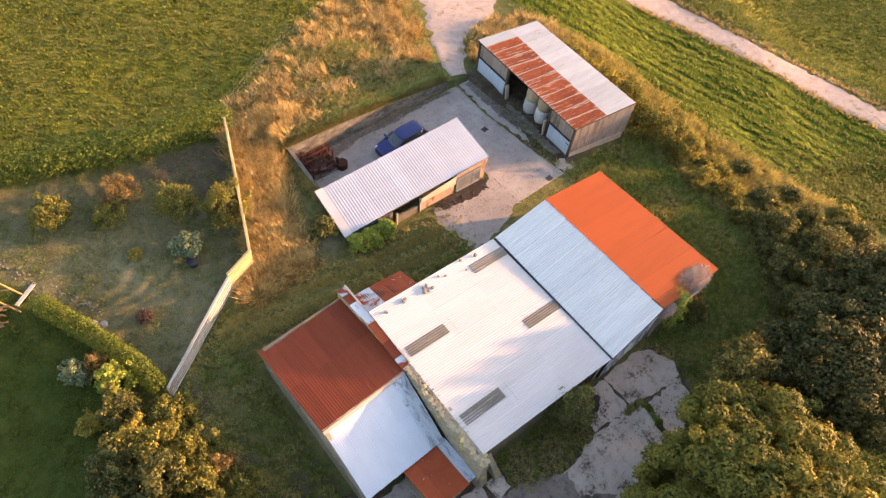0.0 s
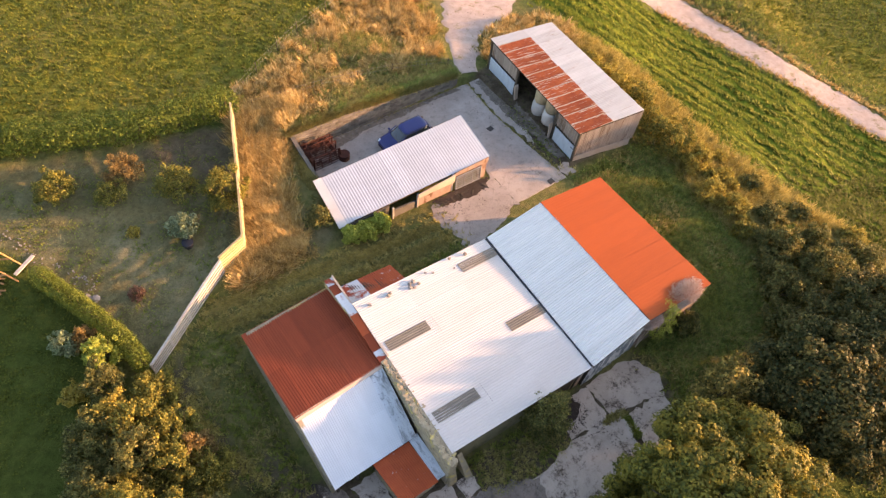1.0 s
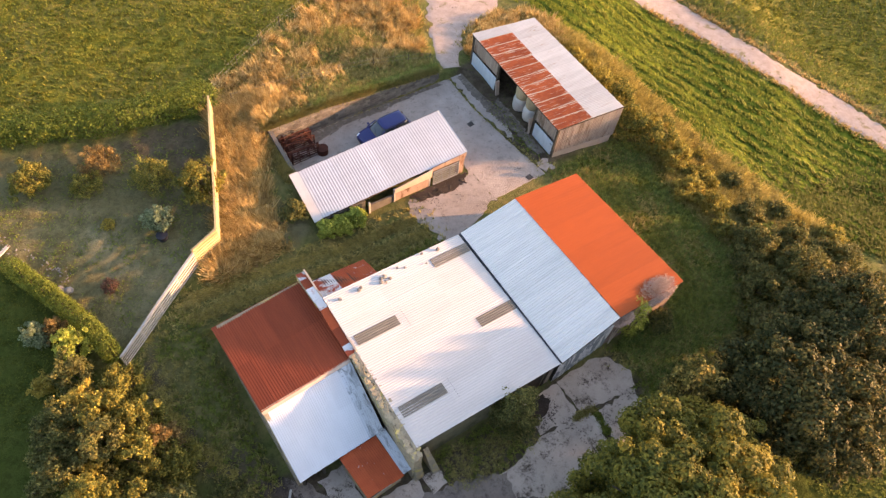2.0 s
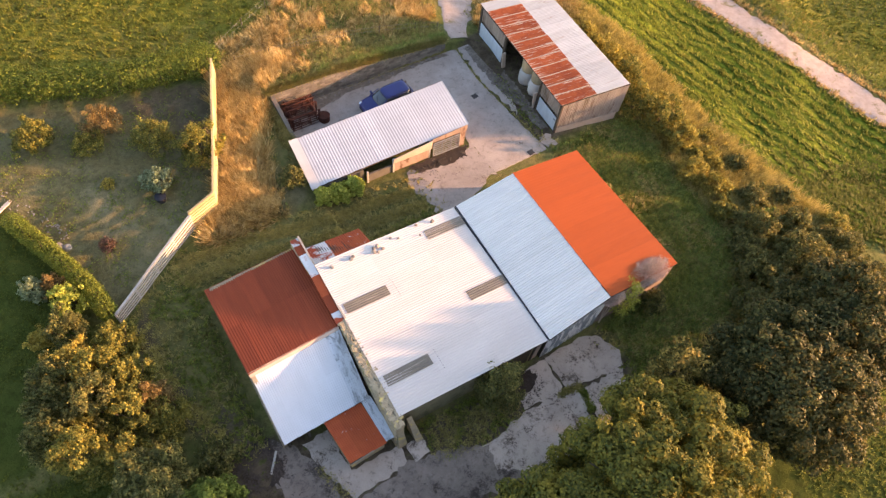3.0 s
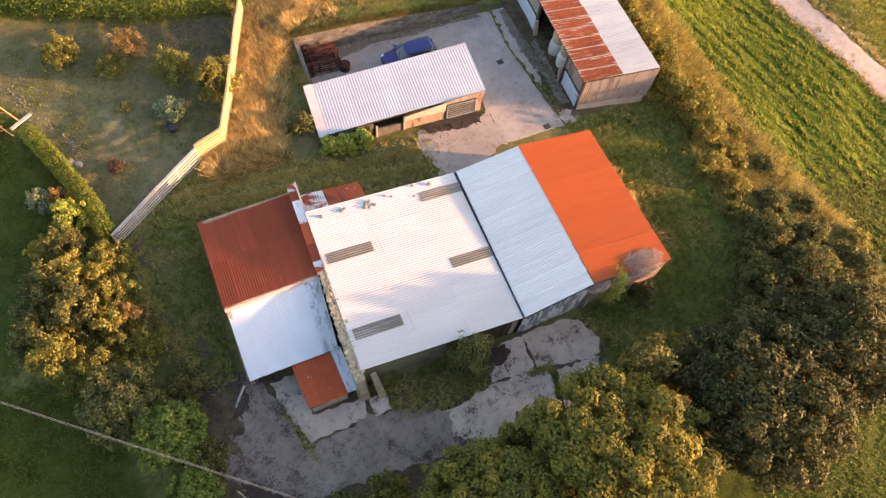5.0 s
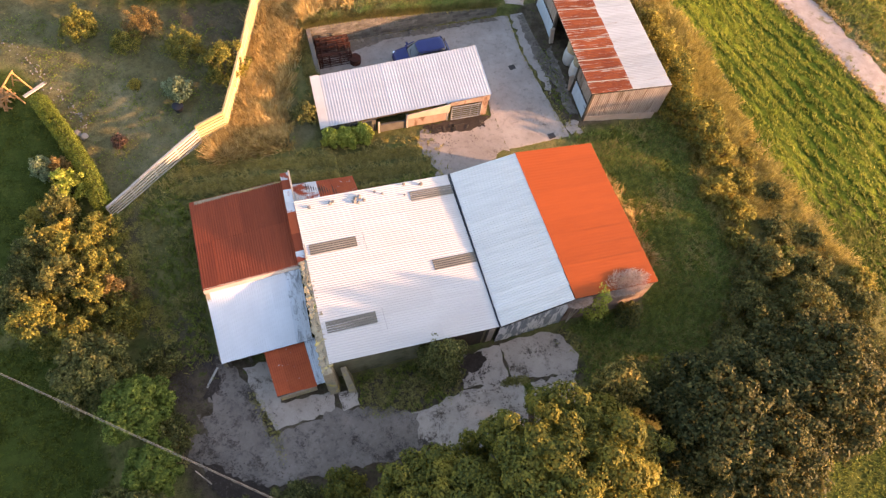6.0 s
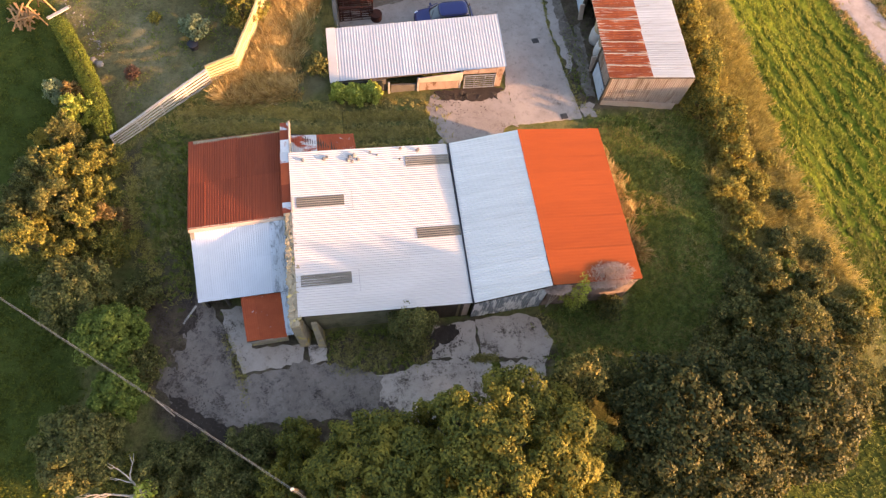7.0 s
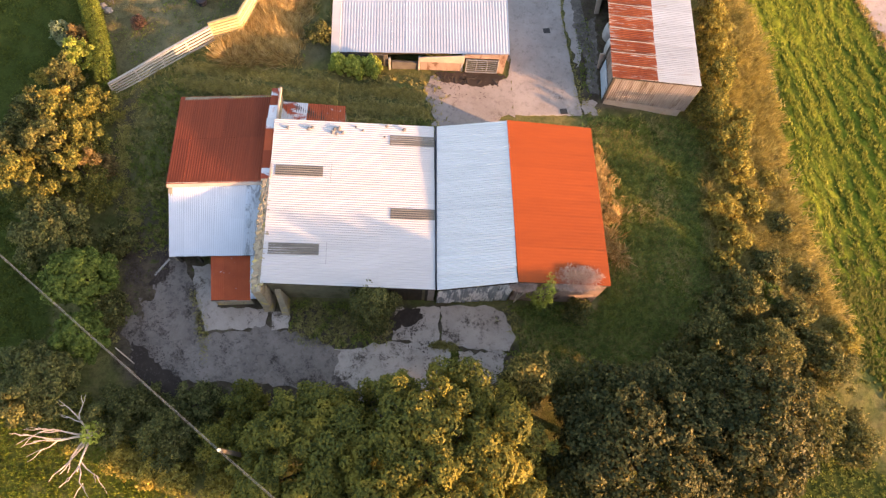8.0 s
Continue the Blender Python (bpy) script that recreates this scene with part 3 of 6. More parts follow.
def dome_lobes(rng, r, h0, h1, count, small=(0.16, 0.27), wide=1.0, core=0.72, reach=(0.62, 0.98)):
    """Lobes that stud a crown of radius r between the heights h0 and h1."""
    out = [(0, 0, (h0 + h1) / 2, r * core, r * core * wide, (h1 - h0) * core * 0.555)]
    ga = math.pi * (3 - math.sqrt(5))
    for i in range(count):
        z = 1 - (i + 0.5) / count * 1.55
        q = math.sqrt(max(0.0, 1 - z * z))
        a = i * ga + rng.uniform(-0.3, 0.3)
        k = rng.uniform(*reach)
        s = r * rng.uniform(*small)
        px, py, pz = q * math.cos(a) * r * k, q * math.sin(a) * r * k * wide, (h0 + h1) / 2 + z * (h1 - h0) / 2 * k
        out.append((px, py, pz, s * rng.uniform(0.75, 1.2), s * rng.uniform(0.75, 1.2), s * rng.uniform(0.65, 0.95)))
        if core < 0.7:
            for _ in range(1):
                t = s * rng.uniform(0.4, 0.65)
                out.append((px + rng.normal(0, s * .7), py + rng.normal(0, s * .7), pz + abs(rng.normal(0, s * .5)), t, t, t * .85))
    return out


def limbs(rng, r, h0, h1, trunk, count=7):
    bm = bmesh.new()
    fork = h0 + (h1 - h0) * 0.25
    add_rod(bm, (0, 0, -0.3), (0.1, 0.05, fork), trunk, trunk * 0.7, 10)
    for i in range(count):
        a = i * 2.4 + rng.uniform(-0.3, 0.3)
        k = rng.uniform(0.45, 0.75)
        mid = (math.cos(a) * r * k * 0.5, math.sin(a) * r * k * 0.5, fork + (h1 - fork) * rng.uniform(0.25, 0.4))
        end = (math.cos(a) * r * k, math.sin(a) * r * k, fork + (h1 - fork) * rng.uniform(0.5, 0.75))
        add_rod(bm, (0.1, 0.05, fork - 0.2), mid, trunk * 0.5, trunk * 0.32, 6)
        add_rod(bm, mid, end, trunk * 0.32, trunk * 0.1, 5)
    return bm


def tree(name, label, x, y, r, h0, h1, leaf_count, leaf, mat, seed, lobe_count=60, small=(0.16, 0.27), trunk=0.25, category="tree", wide=1.0, group="", ragged_by=0.12, stray=0.45, core=0.72, reach=(0.62, 0.98), fuzz=0.16):
    rng = np.random.default_rng(seed)
    t = thing(name, label, category, (x, y, float(rise(x, y))), 0.0, group)
    part("trunk", limbs(rng, r, h0, h1, trunk), M["bark"], t, "", None, True)
    leaves("crown", dome_lobes(rng, r, h0, h1, lobe_count, small, wide, core, reach), leaf_count, leaf, M[mat], rng, t, "", -0.1, 0.15, ragged_by, stray, fuzz)
    return t


def bush(name, label, x, y, r, h, leaf_count, leaf, mat, seed, lobe_count=14, wide=1.0, category="bush", small=(0.2, 0.38), group="", airy=False):
    rng = np.random.default_rng(seed)
    t = thing(name, label, category, (x, y, float(rise(x, y))), 0.0, group)
    stems = bmesh.new()
    for i in range(6):
        a = i * 1.05 + rng.uniform(0, 0.4)
        add_rod(stems, (0.05 * math.cos(a), 0.05 * math.sin(a), -0.1), (math.cos(a) * r * 0.6, math.sin(a) * r * 0.6 * wide, h * 0.75), 0.035, 0.01, 5)
    part("stem", stems, M["bark"], t)
    lobes = dome_lobes(rng, r, -h * 0.1, h, lobe_count, small, wide)
    if airy:
        lobes = [(x * rng.uniform(.5, 1.2), y * rng.uniform(.5, 1.2), z * rng.uniform(.6, 1.15), a, b, c) for x, y, z, a, b, c in lobes[1:]]
    leaves("foliage", lobes, leaf_count, leaf, M[mat], rng, t, "", 0.0, 0.15, 0.45 if airy else 0.15, 0.7, 0.34 if airy else 0.16)
    return t


def blades(name, label, xs, ys, per, length, width, lean, material, rng, turn=None, spread=0.22, grow=None, category="grass"):
    """Tufts of grass blades at the given places, as one object."""
    n = len(xs) * per
    bx = np.repeat(xs, per) + rng.normal(0, 0.06, n) * (length / 0.5)
    by = np.repeat(ys, per) + rng.normal(0, 0.06, n) * (length / 0.5)
    bz = rise(bx, by) - 0.02
    a = rng.uniform(0, 2 * np.pi, n) if turn is None else np.repeat(turn, per) + rng.normal(0, spread, n)
    L = length * rng.uniform(0.5, 1.3, n) * (1.0 if grow is None else np.repeat(grow, per))
    ln = np.clip(rng.normal(lean, 0.25, n), 0.05, 1.45)
    dx, dy = np.cos(a) * np.sin(ln), np.sin(a) * np.sin(ln)
    up = np.cos(ln) + 0.12
    w = width * 1.7 * rng.uniform(0.6, 1.4, n)
    sx, sy = -np.sin(a) * w, np.cos(a) * w
    v = np.empty((n, 3, 3))
    v[:, 0] = np.stack([bx - sx * 1.15, by - sy * 1.15, bz], 1)
    v[:, 1] = np.stack([bx + sx * 1.15, by + sy * 1.15, bz], 1)
    v[:, 2] = np.stack([bx + dx * L, by + dy * L, bz + up * L * 0.8], 1)
    me = cloud_mesh(name, v.reshape(-1, 3), np.arange(n * 3).reshape(n, 3))
    return tagged(link_mesh(name, me, material), label, category, "", "stuff")


def inside(poly, x, y):
    """How far each point lies inside a polygon (outside: minus)."""
    x, y = np.asarray(x, float), np.asarray(y, float)
    best, odd = np.full(x.shape, 1e9), np.zeros(x.shape, bool)
    n = len(poly)
    for i in range(n):
        (ax, ay), (bx, by) = poly[i], poly[(i + 1) % n]
        ex, ey = bx - ax, by - ay
        t = np.clip(((x - ax) * ex + (y - ay) * ey) / (ex * ex + ey * ey + 1e-12), 0, 1)
        best = np.minimum(best, np.hypot(x - ax - t * ex, y - ay - t * ey))
        cross = ((ay > y) != (by > y)) & (x < (bx - ax) * (y - ay) / (by - ay + 1e-12) + ax)
        odd ^= cross
    return np.where(odd, best, -best)


# ---- ground ----
FIELD = [(2.3, 32.7), (4.6, 33.9), (9.5, 37.1), (17, 41), (25, 46), (40, 75), (-60, 90), (-60, 42), (-14, 33.8), (-7, 32), (0, 31.5)]
BANK = [(1.2, 29.4), (2.3, 32.7), (9.5, 37.1), (17, 41), (24.3, 40), (22, 34.5), (19.3, 29), (18.5, 26.4), (7.6, 26.4), (3.3, 26.4), (1.5, 22),
        (0.6, 18.5), (-.3, 16.4), (-4.9, 16.2), (-5.2, 17.8), (-3.3, 18.9)]
GOLD = [(0.9, 30.2), (6.9, 29.6), (4.2, 27), (.9, 21.9), (.2, 16.8), (-4.7, 16.4), (-4.6, 17.9), (-3.0, 19.0)]
MEADOW = [(32.4, 31.9), (33.1, 26.2), (35, 20.6), (35.5, 15.4), (34.3, 8), (35.8, 3), (37, -3.5), (39.6, -8), (45, -20), (60, -45), (56, -20), (52.5, -5),
          (50.4, 2), (48.2, 11), (46.6, 19), (43.5, 28.5), (36, 40), (31, 36)]
FAR_FIELD = [(52, 30), (54.8, 22.1), (57.0, 15), (58.2, 5), (64, -20), (90, -60), (160, 0), (90, 70), (45, 50)]
GARDEN = [(0.3, 29.5), (-3.4, 18.9), (-5.3, 18), (-11.3, 14), (-14, 22), (-16.4, 27), (-24, 30), (-24, 36), (-14, 33), (-7.6, 30.7)]
LAWN = [(-16.6, 26.3), (-13.9, 21.5), (-12.8, 14.5), (-13.5, 8), (-30, 6), (-45, 30), (-24, 29)]
LAWN_LOW = [(-13.2, 6), (-12.6, -6), (-15, -8), (-45, -12), (-45, 8)]
# Southern grass: sunlight on it is put in as the paler field colour.
SUNLIT_SOUTH = [(-45, -11), (-14, -7.5), (-8.6, -8.6), (-6, -10.5), (0, -13.5), (9, -16.5), (20, -45), (-45, -45)]
EAST_GRASS = [(20.6, 10.6), (21.5, 13.2), (28.2, 13), (29.0, 11), (27.6, 4), (28, -1), (24, -4), (16, -3.2), (15.2, -.6), (20.4, -.6), (21.6, 3), (21.4, 8)]
LAWN_EAST = [(23, -10), (30, -9.5), (36, -9), (44, -20), (60, -45), (0, -45), (8, -16)]
THICKET = [(30.6, 24.2), (29.6, 11.8), (27.6, 3), (30, -3), (37, -3), (35.5, 3), (34.2, 10), (34.6, 19.5), (33, 26), (31, 30)]
STRIP = [(20.3, 10.5), (21.3, 10.8), (22.0, 6.7), (22.4, 2.5), (20.6, 1.8)]
WORN_LINE = [(-9.5, 15.4), (-10.3, 12.4), (-10.4, 10.4), (-10.0, 8.4), (-9.5, 6.4), (-8.8, 4.6)]
MUD = [(-10.9, 13.6), (-9.9, 13.3), (-9.8, 9), (-8.9, 5.8), (-7.0, 6.3), (-6.2, 2.5), (-8.8, 2.4), (-10.2, 6), (-11.0, 10)]
APRON_EARTH = [(-8.8, 3.4), (-6.2, 3.2), (-3.4, 2), (-.4, -.6), (10.2, -.3), (14.4, -.9), (14.9, -3.2), (13.4, -5.8), (6, -7), (-1, -7.4), (-5.2, -6.6), (-8.4, -4.6), (-9.4, -1)]
SHED_EARTH = [(20.0, 13.4), (21.7, 13.9), (26.6, 14.0), (26.8, 25.2), (22.1, 26.4), (21.0, 26.6), (19.6, 25.6), (19.8, 18)]
TAN = [(.4, 20.0), (2.3, 19.4), (2.7, 16.9), (.4, 16.3), (-.4, 17.2)]
WORN_PATH = [(-9.3, 15.6), (-10.0, 12.4), (-10.0, 10.4), (-9.6, 8.4), (-9.1, 6.4), (-8.4, 4.6), (-9.1, 4.4), (-9.9, 6.4), (-10.4, 8.4), (-10.8, 10.4), (-10.7, 12.4), (-9.8, 15.2)]
# Fence's shadow on the garden corner, painted in with the soil colour.
FENCE_SHADOW = [(0.3, 29.4), (-1.6, 24.5), (-3.6, 26), (-6.5, 30.2)]


def green_belt(x, y):
    """Green weeds on top of the retaining wall and beside the yard, 1 inside and 0 outside."""
    w = .6 * np.sin(x * 1.3 + 2 * np.sin(y * .8)) + .4 * np.sin(y * 2.1 + x)
    top = (x > 7.0 + w) & (y < 29.0 + .07 * (x - 7) + w) & (y > 25)
    side = (x > .7 + (y - 17.5) * .33 + .5 * w) & (y < 27.2) & (y > 15)
    mid = np.hypot((x - 13.5) / 3.2, (y - 33.5) / 1.6) + .4 * w < .9
    return (top | side | mid) * 1.0


def axis(lo, hi, step, far):
    mid = list(np.arange(lo, hi, step))
    out, d, x = [], step, hi
    while x < far:
        out.append(x)
        d *= 1.35
        x += d
    low, d, x = [], step, lo
    while x > -far:
        d *= 1.35
        x -= d
        low.append(x)
    return np.array(low[::-1] + mid + out)


def soft(poly, X, Y, wig, edge=0.5):
    return np.clip((inside(poly, X, Y) + wig) / edge + 0.5, 0, 1)


gx, gy = axis(-26, 62, 0.32, 2500), axis(-22, 52, 0.32, 2500)
GX, GY = np.meshgrid(gx, gy)
GZ = rise(GX, GY)
wig = 0.5 * np.sin(GX * 1.7 + 2 * np.sin(GY * 0.9)) * np.sin(GY * 1.9 + 1.3 * np.sin(GX * 1.1))
near = (np.abs(GX - 18) < 45) & (np.abs(GY - 15) < 38)
bare = ((GX > -7) & (GX < 21.5) & (GY > -6) & (GY < 13)) | ((GX > 3) & (GX < 22) & (GY > 12) & (GY < 27))
lump = 0.05 * np.sin(GX * 2.3 + 3 * np.sin(GY * 0.7)) * np.sin(GY * 2.1 + 2 * np.sin(GX * 0.8))
GZ = GZ + np.where(near & ~bare, lump, 0)
mask = {k: soft(p, GX, GY, wig * s) for k, p, s in (("bank", BANK, 1), ("strip", STRIP, .6), ("thicket", THICKET, 1.5), ("field", FIELD, .5), ("far", FAR_FIELD, .6),
        ("meadow", MEADOW, .8), ("garden", GARDEN, .6), ("lawn", LAWN, .3), ("low", LAWN_LOW, .5), ("south", SUNLIT_SOUTH, .5), ("east", LAWN_EAST, .8), ("grass", EAST_GRASS, .8), ("mud", MUD, .6), ("soil", FENCE_SHADOW, .8), ("tan", TAN, .6), ("worn", WORN_PATH, .25), ("apron", APRON_EARTH, .5), ("shed", SHED_EARTH, .3))}
outer = ((GY > 60) | (GX > 70) | (GX < -30) | (GY < -30)) * 1.0
za = np.stack([np.clip(mask["bank"] * (0.62 + wig * .7) * (1 - .85 * green_belt(GX, GY)) + mask["strip"] * .8 + mask["thicket"] * .25, 0, 1),
               np.clip(mask["field"] + mask["far"] + mask["south"] + outer, 0, 1), np.clip(mask["meadow"] + mask["grass"] * .6, 0, 1), np.ones_like(GX)], -1)
zb = np.stack([np.clip(mask["garden"] + mask["tan"] + mask["worn"], 0, 1), np.clip(mask["lawn"] + mask["low"] + mask["east"] * (1 - mask["south"]), 0, 1), np.clip(mask["mud"] * .8 + mask["soil"] * .8 + mask["apron"] + mask["shed"], 0, 1), np.ones_like(GX)], -1)
ny, nx = GX.shape
idx = np.arange(nx * ny).reshape(ny, nx)
quads = np.stack([idx[:-1, :-1], idx[:-1, 1:], idx[1:, 1:], idx[1:, :-1]], -1).reshape(-1, 4)
ground_me = cloud_mesh("ground", np.stack([GX, GY, GZ], -1).reshape(-1, 3), quads)
for nm, data in (("zone_a", za), ("zone_b", zb)):
    ground_me.color_attributes.new(nm, "FLOAT_COLOR", "POINT").data.foreach_set("color", data.astype(np.float32).ravel())
ground_me.polygons.foreach_set("use_smooth", [True] * len(quads))
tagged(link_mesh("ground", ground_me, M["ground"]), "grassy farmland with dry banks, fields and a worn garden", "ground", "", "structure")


def ragged(poly, step, amp, rng):
    out = []
    n = len(poly)
    for i in range(n):
        a, b = np.array(poly[i], float), np.array(poly[(i + 1) % n], float)
        k = max(1, int(np.hypot(*(b - a)) / step))
        nrm = np.array([-(b - a)[1], (b - a)[0]]) / max(1e-6, np.hypot(*(b - a)))
        for j in range(k):
            out.append(a + (b - a) * j / k + nrm * rng.normal(0, amp))
    return out


def slab(name, poly, z, thick, amp, mat, seed, parent=None, label="", step=0.3):
    rng = np.random.default_rng(seed)
    pts = ragged(poly, step, amp, rng)
    bm = hull([(x, y, z - thick) for x, y in pts], [(x, y, z) for x, y in pts])
    bmesh.ops.triangulate(bm, faces=[f for f in bm.faces if len(f.verts) > 4])
    return part(name, bm, M[mat], parent, label)


yard = thing("pavement", "grey worn concrete yard in large cast slabs with damp stains", "pavement", kind="structure")
slab("slab", [(3.7, 25.7), (18.6, 25.8), (19.45, 25.6), (19.3, 21.8), (19.75, 17.0), (20.2, 13.3), (15.4, 13.2), (15.2, 21.2), (3.7, 21.2)], .03, .3, .03, "concrete", 1, yard)
slab("slab", [(15.2, 21.0), (15.4, 13.2), (12.3, 12.0), (9.7, 11.6), (9.9, 13.0), (9.3, 14.6), (9.6, 16.2), (15.2, 16.2)], .035, .3, .10, "concrete", 2, yard)
slab("slab", [(19.6, 25.9), (21.3, 26.3), (21.2, 22.4), (20.6, 18.6), (20.05, 17.2), (19.5, 21.8)], .02, .3, .12, "concrete", 3, yard)
slab("slab", [(20.3, 14.6), (21.3, 14.4), (21.3, 13.3), (20.4, 13.4)], .02, .2, .12, "concrete", 4, yard)
drift = thing("muck_drift", "dark drift of muck and rotting straw before the shed gate", "muck")
slab("drift", [(9.9, 16.5), (11.2, 16.55), (14.2, 16.5), (14.9, 16.3), (14.4, 15.7), (12.8, 15.35), (11.6, 15.6), (10.4, 15.8)], .075, .1, .07, "muck", 41, drift, "", .14)
drift = thing("dirt_drift", "damp drift of dirt along the foot of the retaining wall", "dirt")
slab("drift", [(4.0, 25.62), (18.3, 25.7), (18.6, 25.3), (15.5, 25.35), (12.5, 25.0), (9.5, 25.2), (6.8, 24.5), (4.2, 24.3)], .05, .1, .06, "dirt", 42, drift, "", .2)
drift = thing("muck_drift", "dark muck under the stacked gates in the yard corner", "muck")
slab("drift", [(3.7, 25.6), (6.6, 25.5), (6.9, 24.2), (6.4, 23.0), (5.6, 22.2), (3.7, 21.6)], -.02, .1, .08, "muck", 47, drift, "", .2)
drift = thing("dirt_drift", "bare brown dirt strip before the hay shed", "dirt")
slab("drift", [(20.15, 25.4), (21.7, 25.8), (21.75, 20), (21.5, 15.2), (20.75, 15.1), (20.75, 18.0), (20.15, 21.0)], .045, .1, .08, "dirt", 46, drift, "", .2)
drift = thing("dirt_drift", "dark drift of leaf litter at the edge of the apron", "dirt")
slab("drift", [(-8.5, 3.5), (-6.5, 3.1), (-6.3, 1.4), (-6.9, .4), (-7.8, .7), (-8.6, 1.4)], .055, .1, .10, "muck", 43, drift, "", .2)
drift = thing("dirt_drift", "dark drift of leaf litter beside the thicket", "dirt")
slab("drift", [(-7.9, -3.0), (-6.9, -3.4), (-6.2, -4.2), (-4.9, -4.9), (-4.2, -5.9), (-5.4, -6.2), (-7.4, -4.6)], .055, .1, .12, "muck", 44, drift, "", .2)
drift = thing("dirt_drift", "brown drift of rotted leaves before the barn door", "dirt")
slab("drift", [(7.7, -.75), (9.0, -.7), (9.2, -1.3), (8.5, -1.9), (7.9, -1.7), (7.5, -2.3), (7.3, -1.4)], .06, .1, .10, "muck", 45, drift, "", .18)
front = thing("pavement", "broken mossy concrete apron with cracks and damp dark patches", "pavement", kind="structure")
slab("slab", [(10.3, -.45), (13.6, -.5), (14.3, -1.1), (14.9, -2.4), (14.4, -3.25), (12.2, -3.2), (10.3, -2.75)], .04, .2, .06, "old_concrete", 5, front)
slab("slab", [(7.6, -.7), (10.2, -.6), (10.2, -2.6), (9.6, -2.8), (7.2, -2.6), (7.4, -1.8)], .035, .2, .08, "old_concrete", 6, front)
slab("slab", [(3.9, -3.2), (4.4, -3.25), (7.2, -2.75), (9.5, -2.8), (10.9, -2.9), (11.05, -4.0), (10.3, -5.8), (5.6, -6.4), (3.8, -4.6)], .03, .2, .10, "old_concrete", 7, front)
slab("slab", [(11.15, -3.1), (14.2, -3.4), (13.6, -5.0), (12.6, -5.9), (10.8, -5.6), (11.2, -4.2)], .03, .2, .12, "old_concrete", 8, front)
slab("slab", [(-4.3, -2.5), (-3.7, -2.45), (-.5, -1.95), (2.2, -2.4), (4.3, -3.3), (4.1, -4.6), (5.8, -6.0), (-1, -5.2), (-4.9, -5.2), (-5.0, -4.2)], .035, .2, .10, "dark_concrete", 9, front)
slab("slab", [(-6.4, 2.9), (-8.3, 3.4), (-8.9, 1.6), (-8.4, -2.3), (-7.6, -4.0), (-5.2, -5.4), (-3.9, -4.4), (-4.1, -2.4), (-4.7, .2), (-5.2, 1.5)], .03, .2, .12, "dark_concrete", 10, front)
slab("slab", [(-5.0, 1.9), (-4.5, -.2), (-3.7, -2.2), (-.3, -1.9), (-.2, -.8), (-3.2, -.7), (-3.4, 2.0)], .03, .2, .08, "old_concrete", 11, front)
slab("slab", [(.1, -1.0), (1.1, -1.0), (1.2, -2.0), (.2, -2.1)], .05, .2, .05, "old_concrete", 12, front)


def lane(name, label, line, mat, seed):
    """A beaten track laid over the ground: (x, y, half width) along its middle."""
    rng = np.random.default_rng(seed)
    P = np.array(line, float)
    s = np.r_[0, np.cumsum(np.hypot(*np.diff(P[:, :2], axis=0).T))]
    q = np.arange(0, s[-1], 0.35)
    x, y, w = (np.interp(q, s, P[:, k]) for k in range(3))
    ker = np.ones(9) / 9
    pad = lambda v: np.convolve(np.pad(v, 4, mode="edge"), ker, "valid")
    x, y, w = pad(x), pad(y), pad(w)
    tx, ty = np.gradient(x), np.gradient(y)
    n = np.hypot(tx, ty)
    nxx, nyy = -ty / n, tx / n
    k = 13
    f = np.linspace(-1, 1, k)
    rag = np.minimum(1, w / .6)
    wl, wr = (w + rag * (np.convolve(rng.normal(0, .5, len(q)), np.ones(9) / 9, "same") + rng.normal(0, .05, len(q))) for _ in range(2))
    off = np.where(f[None] < 0, f[None] * wl[:, None], f[None] * wr[:, None])
    X, Y = x[:, None] + nxx[:, None] * off, y[:, None] + nyy[:, None] * off
    Z = rise(X, Y) + 0.06 - 0.12 * np.abs(f[None]) ** 6 + 0.015 * np.sin(X * 3) * np.sin(Y * 3.3)
    i = np.arange(X.size).reshape(X.shape)
    me = cloud_mesh(name, np.stack([X, Y, Z], -1).reshape(-1, 3), np.stack([i[:-1, :-1], i[:-1, 1:], i[1:, 1:], i[1:, :-1]], -1).reshape(-1, 4))
    me.polygons.foreach_set("use_smooth", [True] * len(me.polygons))
    return tagged(link_mesh(name, me, M[mat]), label, "road", "", "structure")


lane("road", "pale stony farm track between the fields", [(30, 66, 1.8), (38, 47, 1.9), (46.4, 27.2, 2.0), (48.4, 19.8, 1.6), (50.1, 11.2, 1.7), (52.2, 2, 1.5), (54.5, -8, 1.5), (60, -30, 1.5)], "gravel", 21)
lane("road", "pale gravel path widening towards the yard entrance", [(20.3, 26.0, .9), (20.9, 28.6, 1.2), (23.3, 31.7, 1.8), (26.9, 34.8, 4.1), (31, 39.5, 4.0), (37, 45.5, 3.6)], "gravel", 22)


def stone_edging(label, line, count, seed):
    """Small broken stones strewn along a line, as one object."""
    rng = random.Random(seed)
    bm = bmesh.new()
    for k in range(count):
        t = rng.uniform(0, len(line) - 1.001)
        (ax, ay), (bx, by) = line[int(t)], line[int(t) + 1]
        f = t - int(t)
        x, y = ax + (bx - ax) * f + rng.gauss(0, .2), ay + (by - ay) * f + rng.gauss(0, .2)
        add_box(bm, (rng.uniform(.05, .14), rng.uniform(.04, .10), rng.uniform(.03, .06)), (x, y, float(rise(x, y)) + .03), (rng.uniform(-15, 15), rng.uniform(-15, 15), rng.uniform(0, 180)))
    return tagged(part("stone_edging", bm, M["roof_stone"]), label, "stones", "", "stuff")


